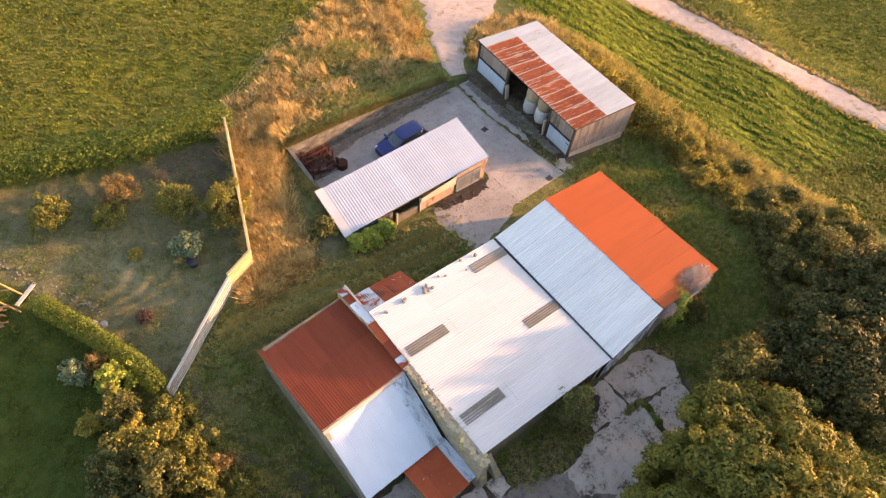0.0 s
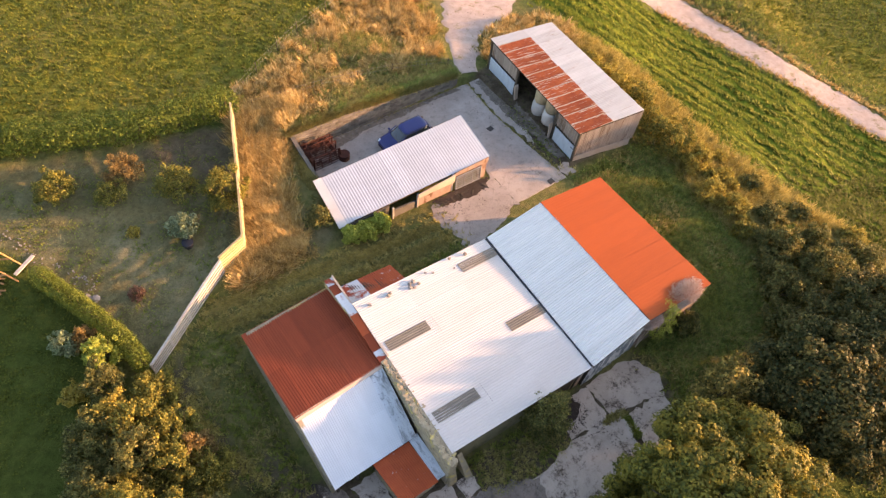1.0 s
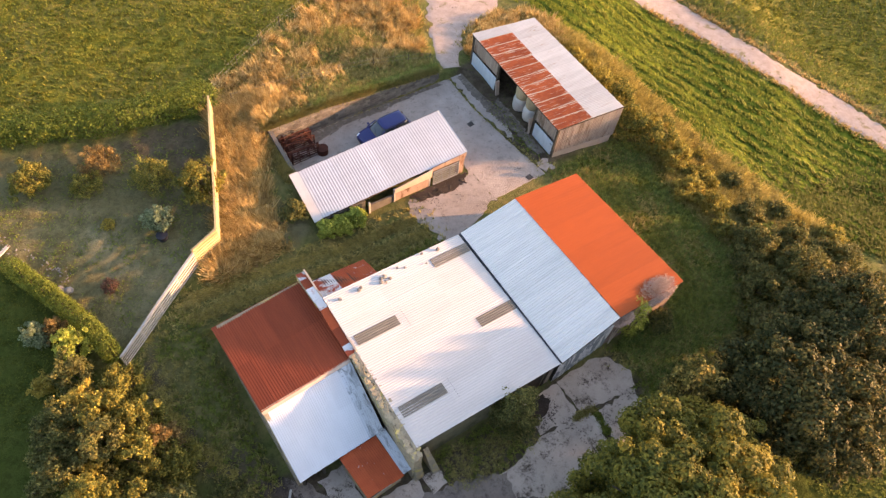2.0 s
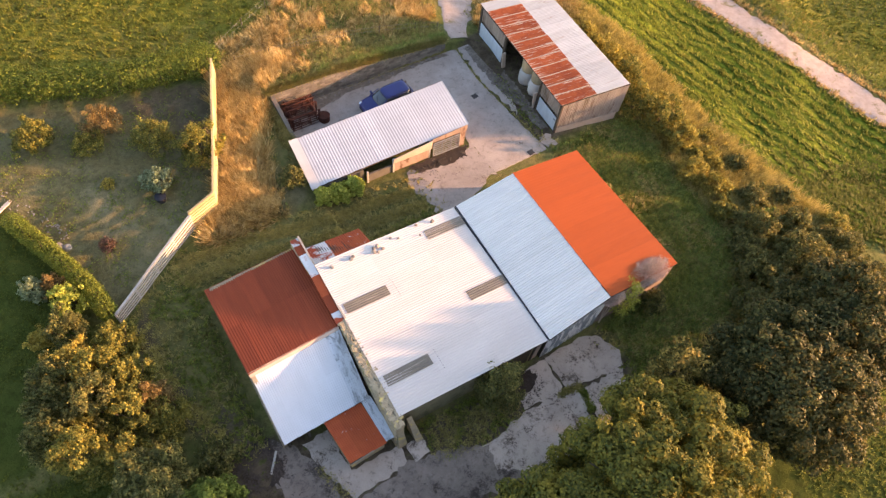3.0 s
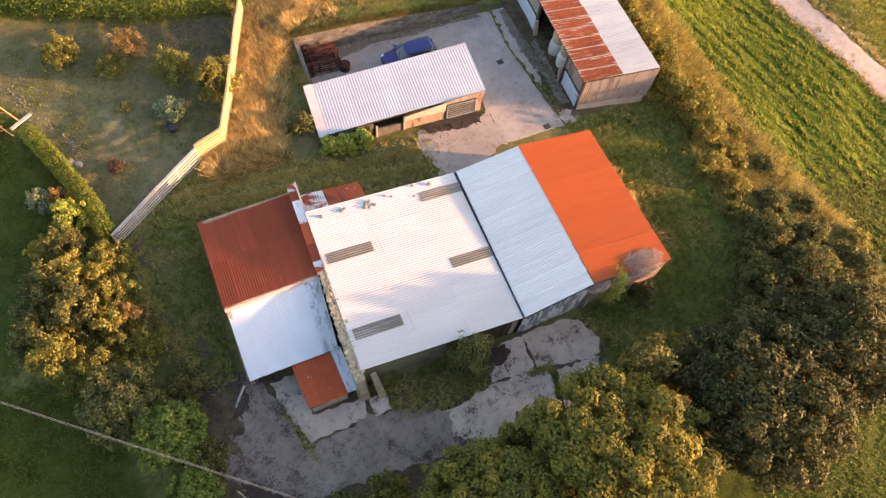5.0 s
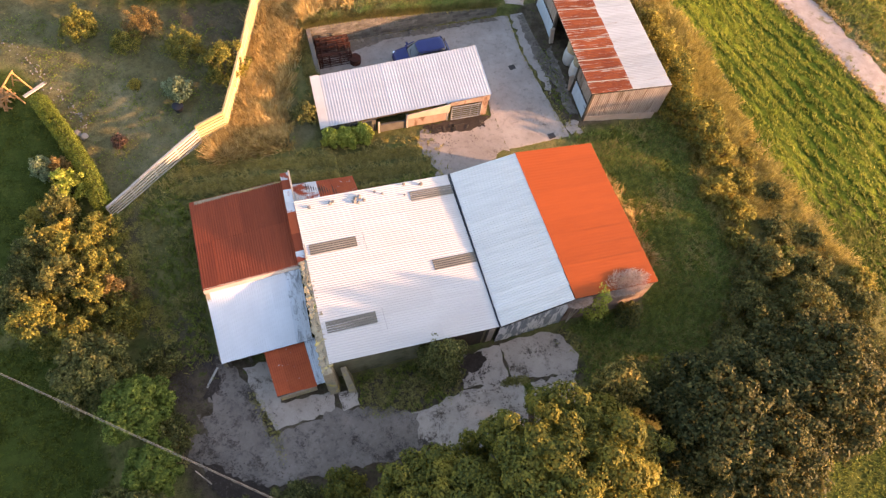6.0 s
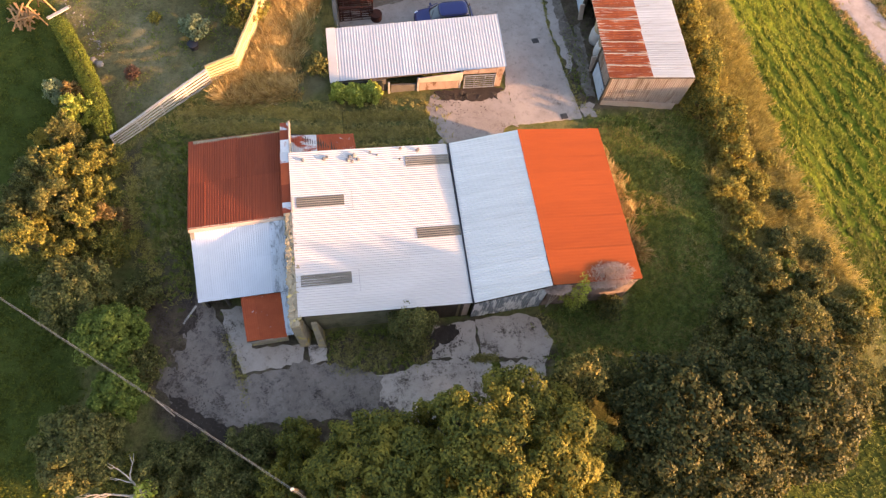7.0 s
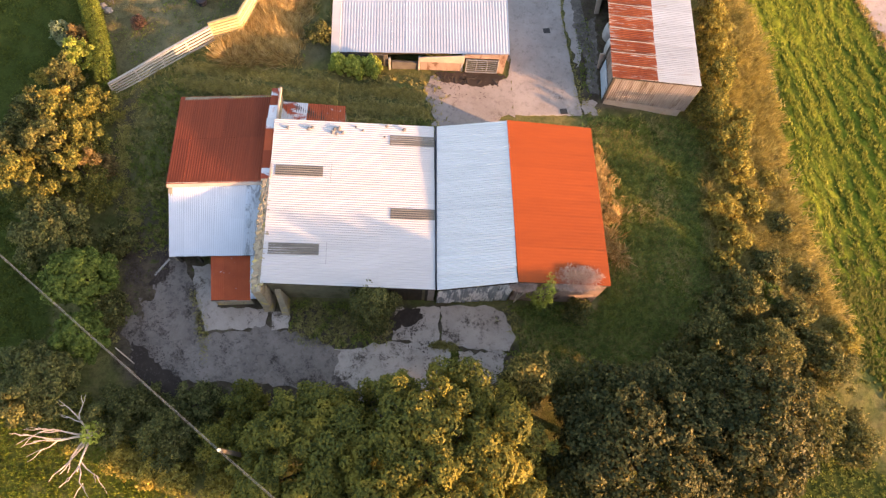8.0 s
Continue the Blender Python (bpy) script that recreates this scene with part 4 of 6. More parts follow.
stone_edging("broken grey stone edging across the worn garden", [(-18.5, 30.5), (-16.1, 27.5), (-14.9, 25.1), (-13.2, 22.4), (-12.4, 21.0)], 90, 23)


# ---- main barn: white roof ----
def building(name, label):
    return thing(name, label, "farm building")


rngR = random.Random(5)
WHITE = [(0.05, -.25, 3.58), (9.80, -.40, 3.16), (9.68, 10.2, 3.16), (0.0, 10.2, 3.58)]
barn = building("barn", "long low barn with a white corrugated roof and dark skylights")
part("wall", wall_run((.2, 0.1), (9.8, 0.0), -.2, 3.3, 3.0, .25), M["green_wall"], barn, "dark algae-stained front wall")
part("wall", wall_run((9.6, 10.0), (.1, 10.0), -.2, 3.0, 3.3, .3), M["green_wall"], barn)
roof = part("roof", solid_under(WHITE, .07, .08), M["dark_timber"], barn)
sheeting(roof, "roof_sheet", WHITE, 3, 10, .146, .012, lambda i, j: "white_sheet", rngR)
for x0, y0, ln in ((.28, 1.47, 2.85), (.28, 6.43, 2.8), (7.15, 3.87, 2.65), (7.0, 8.78, 2.75)):
    z0 = 3.58 - .043 * x0 + .03
    me = sheet_mesh("skylight", ln, .70, .146, .02)
    link_mesh("skylight", me, M["skylight"], roof, "grimy translucent skylight sheet", Matrix.Translation((x0, y0, z0)) @ Matrix.Rotation(.043, 4, "Y"))
part("gutter", box((.09, 10.6, .10), (9.84, 4.92, 3.17)), M["dark_plastic"], roof, "dark valley gutter")
fascia = sheet_mesh("fascia_sheet", .42, 4.6, .146, .02)
link_mesh("fascia_sheet", fascia, M["wall_sheet"], barn, "pale ribbed fascia strip under the eave",
          Matrix.Translation((.3, -.08, 3.28)) @ Matrix(((0, 1, 0, 0), (0, 0, -1, 0), (-1, 0, 0, 0), (0, 0, 0, 1))))
part("post", box((.16, .16, 3.1), (9.35, -.1, 1.5), bevel=.01), M["dark_timber"], barn)
part("door_panel", box((.42, .06, 2.9), (9.62, -.12, 1.45), bevel=.01), M["pale_wall"], barn, "pale narrow door panel")
part("plank_door", box((2.6, .08, 2.5), (7.8, -.1, 1.25), bevel=.01), M["dark_timber"], barn, "dark plank door")
for dy in (2.6, 7.7):
    for k in range(9):
        part("bolt", rod((3.55, dy - 1.6 + k * .15, 3.40), (3.55, dy - 1.6 + k * .15, 3.47), .02, .02, 5), M["dark_plastic"], roof)

# stone gable wall between the roofs
gable = thing("wall_gable", "thick lichened stone gable wall with patched metal capping", "wall", kind="structure")
part("wall", wall_run((-.18, -.75), (-.18, 10.3), -.2, 3.46, 3.46, .5), M["stone"], gable)
part("wall", wall_run((-.22, 10.3), (-.3, 12.85), -.2, 3.2, 2.75, .5), M["stone"], gable)
for y0, y1, k in ((6.15, 6.9, "flash_sheet"), (6.9, 8.1, "rust_sheet"), (8.1, 9.6, "lean_sheet"), (9.6, 10.35, "flash_sheet")):
    part("capping", hull([(-.55, y0, 3.46), (-.05, y0, 3.49), (-.05, y1, 3.49), (-.55, y1, 3.46)], [(-.55, y0, 3.50), (-.05, y0, 3.53), (-.05, y1, 3.53), (-.55, y1, 3.50)]), M[k], gable, "patched metal capping")
for y0, y1, k in ((10.35, 11.5, "flash_sheet"), (11.5, 12.3, "rust_sheet"), (12.3, 12.9, "flash_sheet")):
    za_, zb_ = 3.28 - (y0 - 10.3) * .17, 3.28 - (y1 - 10.3) * .17
    part("capping", hull([(-.55, y0, za_), (-.03, y0, za_), (-.03, y1, zb_), (-.55, y1, zb_)], [(-.55, y0, za_ + .03), (-.03, y0, za_ + .03), (-.03, y1, zb_ + .03), (-.55, y1, zb_ + .03)]), M[k], gable)
part("coping", hull([(-.04, 6.2, 3.5), (.06, 6.2, 3.5), (.06, 12.9, 2.78), (-.04, 12.9, 2.78)], [(-.04, 6.2, 3.68), (.06, 6.2, 3.68), (.06, 12.9, 3.05), (-.04, 12.9, 3.05)]), M["pale_wall"], gable, "pale rendered coping")
rs = random.Random(8)
for k in range(120):
    y = -.7 + k * .0575
    sz = (rs.uniform(.2, .42), rs.uniform(.16, .30), rs.uniform(.06, .11))
    part("stone", box(sz, (-.32 + .3 * (k % 2) + rs.uniform(-.07, .07), y, 3.5 + sz[2] * .2), (rs.uniform(-9, 9), rs.uniform(-9, 9), rs.uniform(0, 90)), .03), M["stone"], gable)
stub = thing("stone_buttress", "pair of pale broken stone slabs leaning at the barn corner", "buttress")
part("slab", hull([(-.35, -1.0, -.1), (.25, -1.0, -.1), (.35, -.1, -.1), (-.35, -.1, -.1)], [(-.25, -.75, 2.2), (.05, -.75, 2.2), (.15, -.12, 2.5), (-.3, -.12, 2.5)]), M["stone"], stub)
part("slab", hull([(.75, -1.25, -.1), (1.2, -1.25, -.1), (1.15, -.15, -.1), (.65, -.15, -.1)], [(.55, -.3, 2.0), (.85, -.3, 2.0), (.85, -.15, 2.1), (.55, -.15, 2.1)]), M["stone"], stub)

# ---- silver and orange roofs ----
SILVER = [(9.95, -.42, 3.18), (14.42, -.12, 3.90), (14.2, 10.2, 4.1), (9.8, 10.22, 3.16)]
mid = building("barn", "barn bay with a silver galvanised corrugated roof and streaked front")
roof = part("roof", solid_under(SILVER, .2, .08), M["dark_timber"], mid)
sheeting(roof, "roof_sheet", SILVER, 1, 11, .15, .024, lambda i, j: "silver_sheet", rngR)
part("wall", wall_run((10.0, -.15), (14.3, .05), -.2, 3.0, 3.65, .2), M["dark_timber"], mid)
part("wall", wall_run((14.2, 10.0), (9.8, 10.0), -.2, 3.6, 3.0, .3), M["green_wall"], mid)
for k in range(5):
    x0 = 10.0 + k * .86
    me = sheet_mesh("wall_sheet", 2.95 + k * .14, .9, .146, .018)
    link_mesh("wall_sheet", me, M["streaked_sheet"], mid, "", Matrix.Translation((x0, -.30 + k * .05, 3.0 + k * .14)) @ Matrix(((0, 1, 0, 0), (0, 0, -1, 0), (-1, 0, 0, 0), (0, 0, 0, 1))))
ORANGE = [(14.5, -.10, 3.93), (19.80, -.2, 3.70), (19.5, 10.05, 3.68), (14.2, 10.2, 4.13)]
orange = building("barn", "barn bay with a bright orange painted corrugated roof")
roof = part("roof", solid_under(ORANGE, .12, .08), M["dark_timber"], orange)
sheeting(roof, "roof_sheet", ORANGE, 1, 10, .2, .0025, lambda i, j: "orange_sheet", rngR, jitter=.001)
part("wall", wall_run((14.5, .1), (19.7, .0), -.2, 3.75, 3.5, .3), M["render_wall"], orange, "brown stained front wall")
part("wall", wall_run((19.55, .1), (19.3, 9.9), -.2, 3.5, 3.5, .3), M["render_wall"], orange)
part("wall", wall_run((19.3, 9.85), (14.3, 10.0), -.2, 3.5, 3.75, .3), M["render_wall"], orange)

# ---- rust-red and pale roofed building ----
M["patina_sheet"] = surface("black_stained_pale_sheet", (0.58, 0.61, 0.66), (0.48, 0.52, 0.57), 1.2, 0.5, 0.1, 30, 0.1,
                            (0.20, 0.21, 0.22), 1.6, (0.50, 0.66), (1.6, 0.5, 1), 0.05, (0.10, 0.10, 0.10), 9.0, (0.60, 0.68))
RUST = [(-.42, 6.1, 3.36), (-.45, 12.75, 2.32), (-6.3, 12.33, 2.36), (-5.95, 5.82, 3.36)]
PALE = [(-5.92, 5.85, 3.18), (-5.84, 1.92, 1.66), (-.72, 2.05, 1.70), (-.50, 6.1, 3.22)]
byre = building("byre", "gabled byre with a rust-red back slope and pale metal front slope")
roof = part("roof", solid_under(RUST, .07, .08), M["dark_timber"], byre)
sheeting(roof, "roof_sheet", RUST, 2, 6, .146, .009, lambda i, j: "rust_sheet", rngR)
roof = part("roof", solid_under(PALE, .06, .08), M["dark_timber"], byre)
sheeting(roof, "roof_sheet", PALE, 2, 6, .12, .007, lambda i, j: "patina_sheet" if j == 5 else "blue_sheet", rngR)
part("ridge_cap", hull([(-5.98, 5.62, 3.22), (-.5, 5.92, 3.24), (-.5, 6.12, 3.32), (-5.98, 5.86, 3.33)], [(-5.98, 5.62, 3.25), (-.5, 5.92, 3.27), (-.5, 6.12, 3.37), (-5.98, 5.86, 3.38)]), M["pale_wall"], byre, "pale ridge capping")
part("wall", hull([(-5.95, 2.2, -.1), (-5.7, 2.2, -.1), (-5.95, 12.2, -.1), (-6.2, 12.2, -.1)], [(-5.95, 2.2, 1.6), (-5.7, 2.2, 1.6), (-5.95, 12.2, 2.38), (-6.2, 12.2, 2.38)]), M["stone"], byre, "rough stone side wall")
part("wall", hull([(-5.90, 2.3, 1.5), (-5.68, 2.3, 1.5), (-5.85, 12.1, 2.3), (-6.1, 12.1, 2.3)], [(-5.93, 5.6, 3.12), (-5.7, 5.6, 3.12), (-5.72, 6.1, 3.12), (-5.95, 6.1, 3.12)]), M["stone"], byre)
part("wall", wall_run((-6.0, 12.15), (-.5, 12.5), -.1, 2.4, 2.35, .4), M["stone"], byre)
part("wall", wall_run((-5.7, 4.0), (-.6, 4.1), -.1, 2.3, 2.3, .3), M["green_wall"], byre)
for x in (-5.6, -4.4, -3.3):
    part("post", box((.16, .16, 1.5), (x, 2.15, .75), bevel=.01), M["dark_timber"], byre)
part("beam", box((5.0, .14, .16), (-3.3, 2.1, 1.5), bevel=.01), M["dark_timber"], byre)
lean = building("lean_to", "small lean-to with a rusty red corrugated roof")
LEAN = [(-3.48, 2.0, 1.52), (-3.18, -.72, 1.38), (-.98, -.58, 1.40), (-1.2, 2.0, 1.54)]
roof = part("roof", solid_under(LEAN, .05, .06), M["dark_timber"], lean)
sheeting(roof, "roof_sheet", LEAN, 1, 3, .12, .010, lambda i, j: "lean_sheet", rngR)
SIDE = [(-1.15, 2.1, 1.60), (-.95, -.55, 1.40), (-.46, -.55, 1.40), (-.5, 2.1, 1.60)]
sheeting(roof, "edge_sheet", SIDE, 1, 1, .12, .010, lambda i, j: "patina_sheet", rngR)
part("wall", wall_run((-3.1, -.5), (-1.0, -.4), -.1, 1.25, 1.25, .2), M["stone"], lean)
part("wall", wall_run((-3.3, 1.9), (-3.05, -.5), -.1, 1.3, 1.25, .2), M["stone"], lean)
part("fascia", box((2.1, .05, .2), (-2.1, -.62, 1.2), (0, 0, 3)), M["grey_wood"], lean)
annex = building("lean_to", "low back lean-to with rusted and whitewashed sheets")
ANNEX = [(4.1, 10.35, 2.35), (4.0, 12.3, 1.62), (-.05, 12.9, 1.62), (-.05, 10.35, 2.35)]
roof = part("roof", solid_under(ANNEX, .05, .06), M["dark_timber"], annex)
sheeting(roof, "roof_sheet", ANNEX, 1, 5, .146, .014, lambda i, j: "lean_sheet" if j < 3 else "flash_sheet", rngR)
part("wall", wall_run((3.9, 12.1), (.1, 12.65), -.1, 1.5, 1.5, .25), M["stone"], annex)
part("wall", wall_run((3.9, 10.2), (3.9, 12.1), -.1, 2.2, 1.5, .25), M["stone"], annex)

# stones that hold the sheets down
sr = random.Random(3)
for x, y, s in ((.79, 9.62, .22), (2.05, 9.62, .22), (2.25, 9.72, .18), (3.5, 9.45, .24), (3.62, 9.68, .2), (3.9, 9.72, .26), (4.12, 9.45, .2), (3.75, 9.35, .18), (4.9, 9.92, .16),
                (5.33, 9.67, .16), (6.67, 9.3, .14), (6.78, 10.05, .2), (7.87, 9.85, .24)):
    bm = bmesh.new()
    bmesh.ops.create_icosphere(bm, subdivisions=1, radius=s * .68)
    for v in bm.verts:
        v.co *= sr.uniform(.7, 1.15)
        v.co.z *= .5
    tagged(part("stone", bm, M["roof_stone"], None, "", pose(x, y, 3.58 - .043 * x + .02 + s * .28, 0, 0, sr.uniform(0, 360))), "grey field stone weighing down the white roof", "stone", "stones on the roof")

# ---- small shed in the yard ----
SHED = [(2.88, 20.95, 2.0), (2.82, 17.2, .95), (14.85, 16.65, 2.27), (14.65, 20.2, 3.25)]
shed = building("shed", "open-fronted yard shed with a ribbed white metal roof")
roof = part("roof", solid_under(SHED, .07, .07), M["dark_timber"], shed)
sheeting(roof, "roof_sheet", SHED, 1, 12, .20, .007, lambda i, j: "shed_sheet", rngR)
part("edge_flashing", hull([(2.72, 17.15, .93), (3.32, 17.12, 1.0), (3.38, 20.95, 2.04), (2.78, 20.98, 1.98)], [(2.72, 17.15, 1.02), (3.32, 17.12, 1.08), (3.38, 20.95, 2.12), (2.78, 20.98, 2.07)]), M["white_sheet"], roof, "white edge flashing")
part("wall", wall_run((3.0, 20.7), (14.5, 19.95), -.4, 1.85, 3.05, .2), M["block"], shed)
part("wall", wall_run((3.05, 17.3), (3.1, 20.6), -.4, .9, 1.8, .2), M["block"], shed)
part("wall", wall_run((14.55, 20.0), (14.7, 16.8), -.1, 3.0, 2.15, .2), M["render_wall"], shed, "brown rendered end wall")
part("wall", wall_run((3.05, 17.25), (6.6, 17.1), -.4, .85, 1.15, .2), M["block"], shed)
part("wall", wall_run((6.9, 16.85), (8.7, 16.8), -.2, .7, .7, .14), M["block"], shed, "low block wall")
part("wall", wall_run((8.9, 16.78), (11.7, 16.73), -.2, 1.15, 1.15, .14), M["render_wall"], shed, "orange-brown rendered low wall")
part("fascia_board", wall_run((8.8, 16.62), (11.9, 16.58), 1.05, 1.5, 1.9, .05), M["pale_wall"], shed, "pale fascia board")
part("fascia_board", wall_run((11.9, 16.60), (14.8, 16.56), 1.65, 2.02, 2.22, .05), M["render_wall"], shed, "brown fascia board")
for x, z in ((6.75, 1.2), (8.8, 1.45), (11.8, 1.9), (14.65, 2.1)):
    part("post", box((.14, .14, z), (x, 16.72, z / 2 - .05), bevel=.01), M["grey_wood"], shed)
part("brick_pier", box((.5, .45, 2.0), (14.5, 16.8, .95), bevel=.02), M["render_wall"], shed)


def tube_gate(name, label, at, turn, w, h, bars, mat, lean=0.0):
    g = thing(name, label, "gate", at, 0)
    g.matrix_basis = pose(*at, lean, 0, turn)
    fr = bmesh.new()
    for a, b in (((0, 0, .1), (0, 0, h)), ((w, 0, .1), (w, 0, h))):
        add_rod(fr, a, b, .05, None, 6)
    for z in (.1, h):
        add_rod(fr, (0, 0, z), (w, 0, z), .05, None, 6)
    part("gate_frame", fr, M[mat], g)
    for k in range(bars):
        z = .1 + (h - .1) * (k + 1) / (bars + 1)
        part("bar", rod((0, 0, z), (w, 0, z), .032, None, 6), M[mat], g)
    for f in (.33, .66):
        part("bar", rod((w * f, 0, .1), (w * f, 0, h), .032, None, 6), M[mat], g)
    return g


tube_gate("metal_gate", "grey tubular metal feed gate across the shed opening", (12.05, 16.55, .05), -1, 2.2, 1.35, 5, "grey_iron", -3)
for at, turn, w, h, tip in (((3.85, 23.3, -.3), 2, 2.4, 1.45, -6), ((3.85, 23.8, -.3), -3, 2.3, 1.5, 8), ((3.8, 24.4, -.3), 1, 2.5, 1.55, 6), ((3.85, 24.9, -.3), 3, 2.4, 1.6, 10), ((3.85, 25.4, -.3), 0, 2.4, 1.6, 12), ((4.0, 23.4, -.3), 86, 2.1, 1.35, 4), ((6.05, 23.7, -.3), 92, 1.6, 1.3, -4)):
    tube_gate("metal_gate", "rusty red-brown tubular cattle gate stored in the yard corner", at, turn, w, h, 5, "rusty_iron", tip)
drum = thing("oil_drum", "rusty brown round drum on the concrete", "drum", (6.5, 23.4, -.1))
part("body", rod((0, 0, 0), (0, 0, .6), .42, .40, 18), M["rusty_iron"], drum)
part("rim", rod((0, 0, .6), (0, 0, .64), .44, .44, 18), M["rusty_iron"], drum)
rub = random.Random(12)
for k in range(16):
    x, y = rub.uniform(10.4, 14.6), rub.uniform(15.7, 16.25)
    tagged(part("timber_scrap", box((rub.uniform(.2, .7), rub.uniform(.06, .16), .06), (0, 0, .035), bevel=.01), M["dark_timber"], None, "", pose(x, y, .035, 0, 0, rub.uniform(0, 180))),
           "dark rotten timber scrap on the concrete", "scrap wood", "scraps before the shed")

# ---- long shed with bales ----
long_shed = building("shed", "open-sided hay shed with a half rusted, half white roof")
EAVE, MIDA, FAR = (21.55, 14.40, 3.07), (24.5, 14.0, 3.3), (27.25, 13.6, 3.52)
EAVEB, MIDB, FARB = (22.05, 26.45, 3.10), (24.85, 25.85, 3.33), (27.45, 25.3, 3.54)
roof = part("roof", solid_under([EAVE, FAR, FARB, EAVEB], .07, .07), M["dark_timber"], long_shed)
sheeting(roof, "roof_sheet", [EAVE, MIDA, MIDB, EAVEB], 1, 12, .146, .016, lambda i, j: "stained_sheet" if j == 11 else "patchy_sheet", rngR, jitter=.02)
sheeting(roof, "roof_sheet", [MIDA, FAR, FARB, MIDB], 1, 12, .146, .016, lambda i, j: "stained_sheet", rngR)
for k in range(1, 12):
    f = k / 12
    p, q = Vector(EAVE).lerp(Vector(EAVEB), f), Vector(MIDA).lerp(Vector(MIDB), f)
    p.z, q.z = p.z + .03, q.z + .03
    part("lap_strip", rod(p, q, .028, None, 5), M["pale_wall"], roof, "pale unrusted sheet edge")
part("wall", wall_run((21.75, 14.5), (27.05, 13.75), -.2, .5, .5, .28), M["pale_wall"], long_shed, "pale concrete plinth")
part("wall", wall_run((27.1, 13.8), (27.3, 25.2), -.4, 3.4, 3.4, .15), M["wall_sheet"], long_shed)
part("wall", wall_run((27.2, 25.2), (22.2, 26.3), -.4, 3.4, 3.0, .15), M["wall_sheet"], long_shed)
n_end = Vector((5.7, -.8, 0)).normalized()
for k in range(6):
    a = Vector((21.62, 14.42, 0)) + n_end * (k * .955)
    top = 2.98 + k * .075
    m = Matrix((Vector((0, 0, -1)), n_end, Vector((0, 0, -1)).cross(n_end))).transposed().to_4x4()
    m.translation = (a.x, a.y, top)
    link_mesh("wall_sheet", sheet_mesh("wall_sheet", top - .42, .98, .146, .02), M["wall_sheet"], long_shed, "", m)
def front_at(y):
    return 21.72 + (y - 14.4) * .0415
for y0, y1 in ((14.5, 17.1), (22.6, 26.3)):
    n = int(round((y1 - y0) / .95))
    for k in range(n):
        y = y0 + (y1 - y0) * k / n
        m = Matrix((Vector((0, 0, -1)), Vector((0.04, 1, 0)).normalized(), Vector((0, 0, -1)).cross(Vector((.04, 1, 0)).normalized()))).transposed().to_4x4()
        m.translation = (front_at(y) - .03, y, 2.98)
        link_mesh("wall_sheet", sheet_mesh("wall_sheet", 1.35, (y1 - y0) / n + .04, .24, .05), M["wall_sheet"], long_shed, "", m)
    ym = (y0 + y1) / 2
    d = part("door", box((.06, y1 - y0 - .15, 1.35), (front_at(ym) - .04, ym, .72), (0, 0, -2.4), .01), M["door_sheet"], long_shed, "pale blue-grey metal door")
    part("latch", box((.05, .3, .06), (front_at(ym) - .1, y0 + .3, 1.1)), M["dark_plastic"], d)
for y in (14.5, 17.2, 22.5, 26.3):
    part("post", box((.22, .22, 3.0), (front_at(y), y, 1.45), bevel=.02), M["dark_timber"], long_shed)
for y in (17.35, 22.1):
    part("prop", box((.35, .12, 1.7), (front_at(y) - .2, y, .8), (0, -8, 0), .02), M["pale_wall"], long_shed, "pale upright board beside the bay")


def bale(name, label, x, y, z, mat, seed):
    """A round bale standing on its end, with bulging sides and a loose, uneven top."""
    rng = random.Random(seed)
    bm = bmesh.new()
    rings, sides = 7, 22
    prev = None
    for i in range(rings):
        f = i / (rings - 1)
        r = .62 * (1 - .10 * abs(2 * f - 1) ** 3)
        ring = [bm.verts.new((math.cos(a) * (r + rng.uniform(-.012, .012)), math.sin(a) * (r + rng.uniform(-.012, .012)), f * 1.18)) for a in (k * 2 * math.pi / sides for k in range(sides))]
        if prev:
            for k in range(sides):
                bm.faces.new((prev[k], prev[(k + 1) % sides], ring[(k + 1) % sides], ring[k]))
        else:
            bm.faces.new(ring[::-1])
        prev = ring
    top = bm.verts.new((0, 0, 1.20))
    for k in range(sides):
        bm.faces.new((prev[k], prev[(k + 1) % sides], top))
    return tagged(part(name, bm, M[mat], None, "", pose(x, y, z), True), label, "hay bale", "bales in the shed")


for y, s in ((18.7, 1), (20.05, 2)):
    bale("round_bale", "grey-white wrapped round bale standing on end in the shed", 22.75, y, 0.0, "wrap", s)
    bale("round_bale", "weathered straw round bale stacked on a wrapped bale", 22.85, y, 1.2, "straw", s + 9)

# ---- car ----
def ring_loft(rings):
    """A closed smooth skin through rings of points of the same number."""
    bm = bmesh.new()
    rows = [[bm.verts.new(p) for p in r] for r in rings]
    n = len(rows[0])
    for a, b in zip(rows, rows[1:]):
        for k in range(n):
            bm.faces.new((a[k], a[(k + 1) % n], b[(k + 1) % n], b[k]))
    bm.faces.new(rows[0][::-1])
    bm.faces.new(rows[-1])
    return bm


def squircle(n, power):
    """Points of a rounded square, from -1 to 1."""
    out = []
    for k in range(n):
        c, d = math.cos(2 * math.pi * (k + .5) / n), math.sin(2 * math.pi * (k + .5) / n)
        out.append((math.copysign(abs(c) ** power, c), math.copysign(abs(d) ** power, d)))
    return out


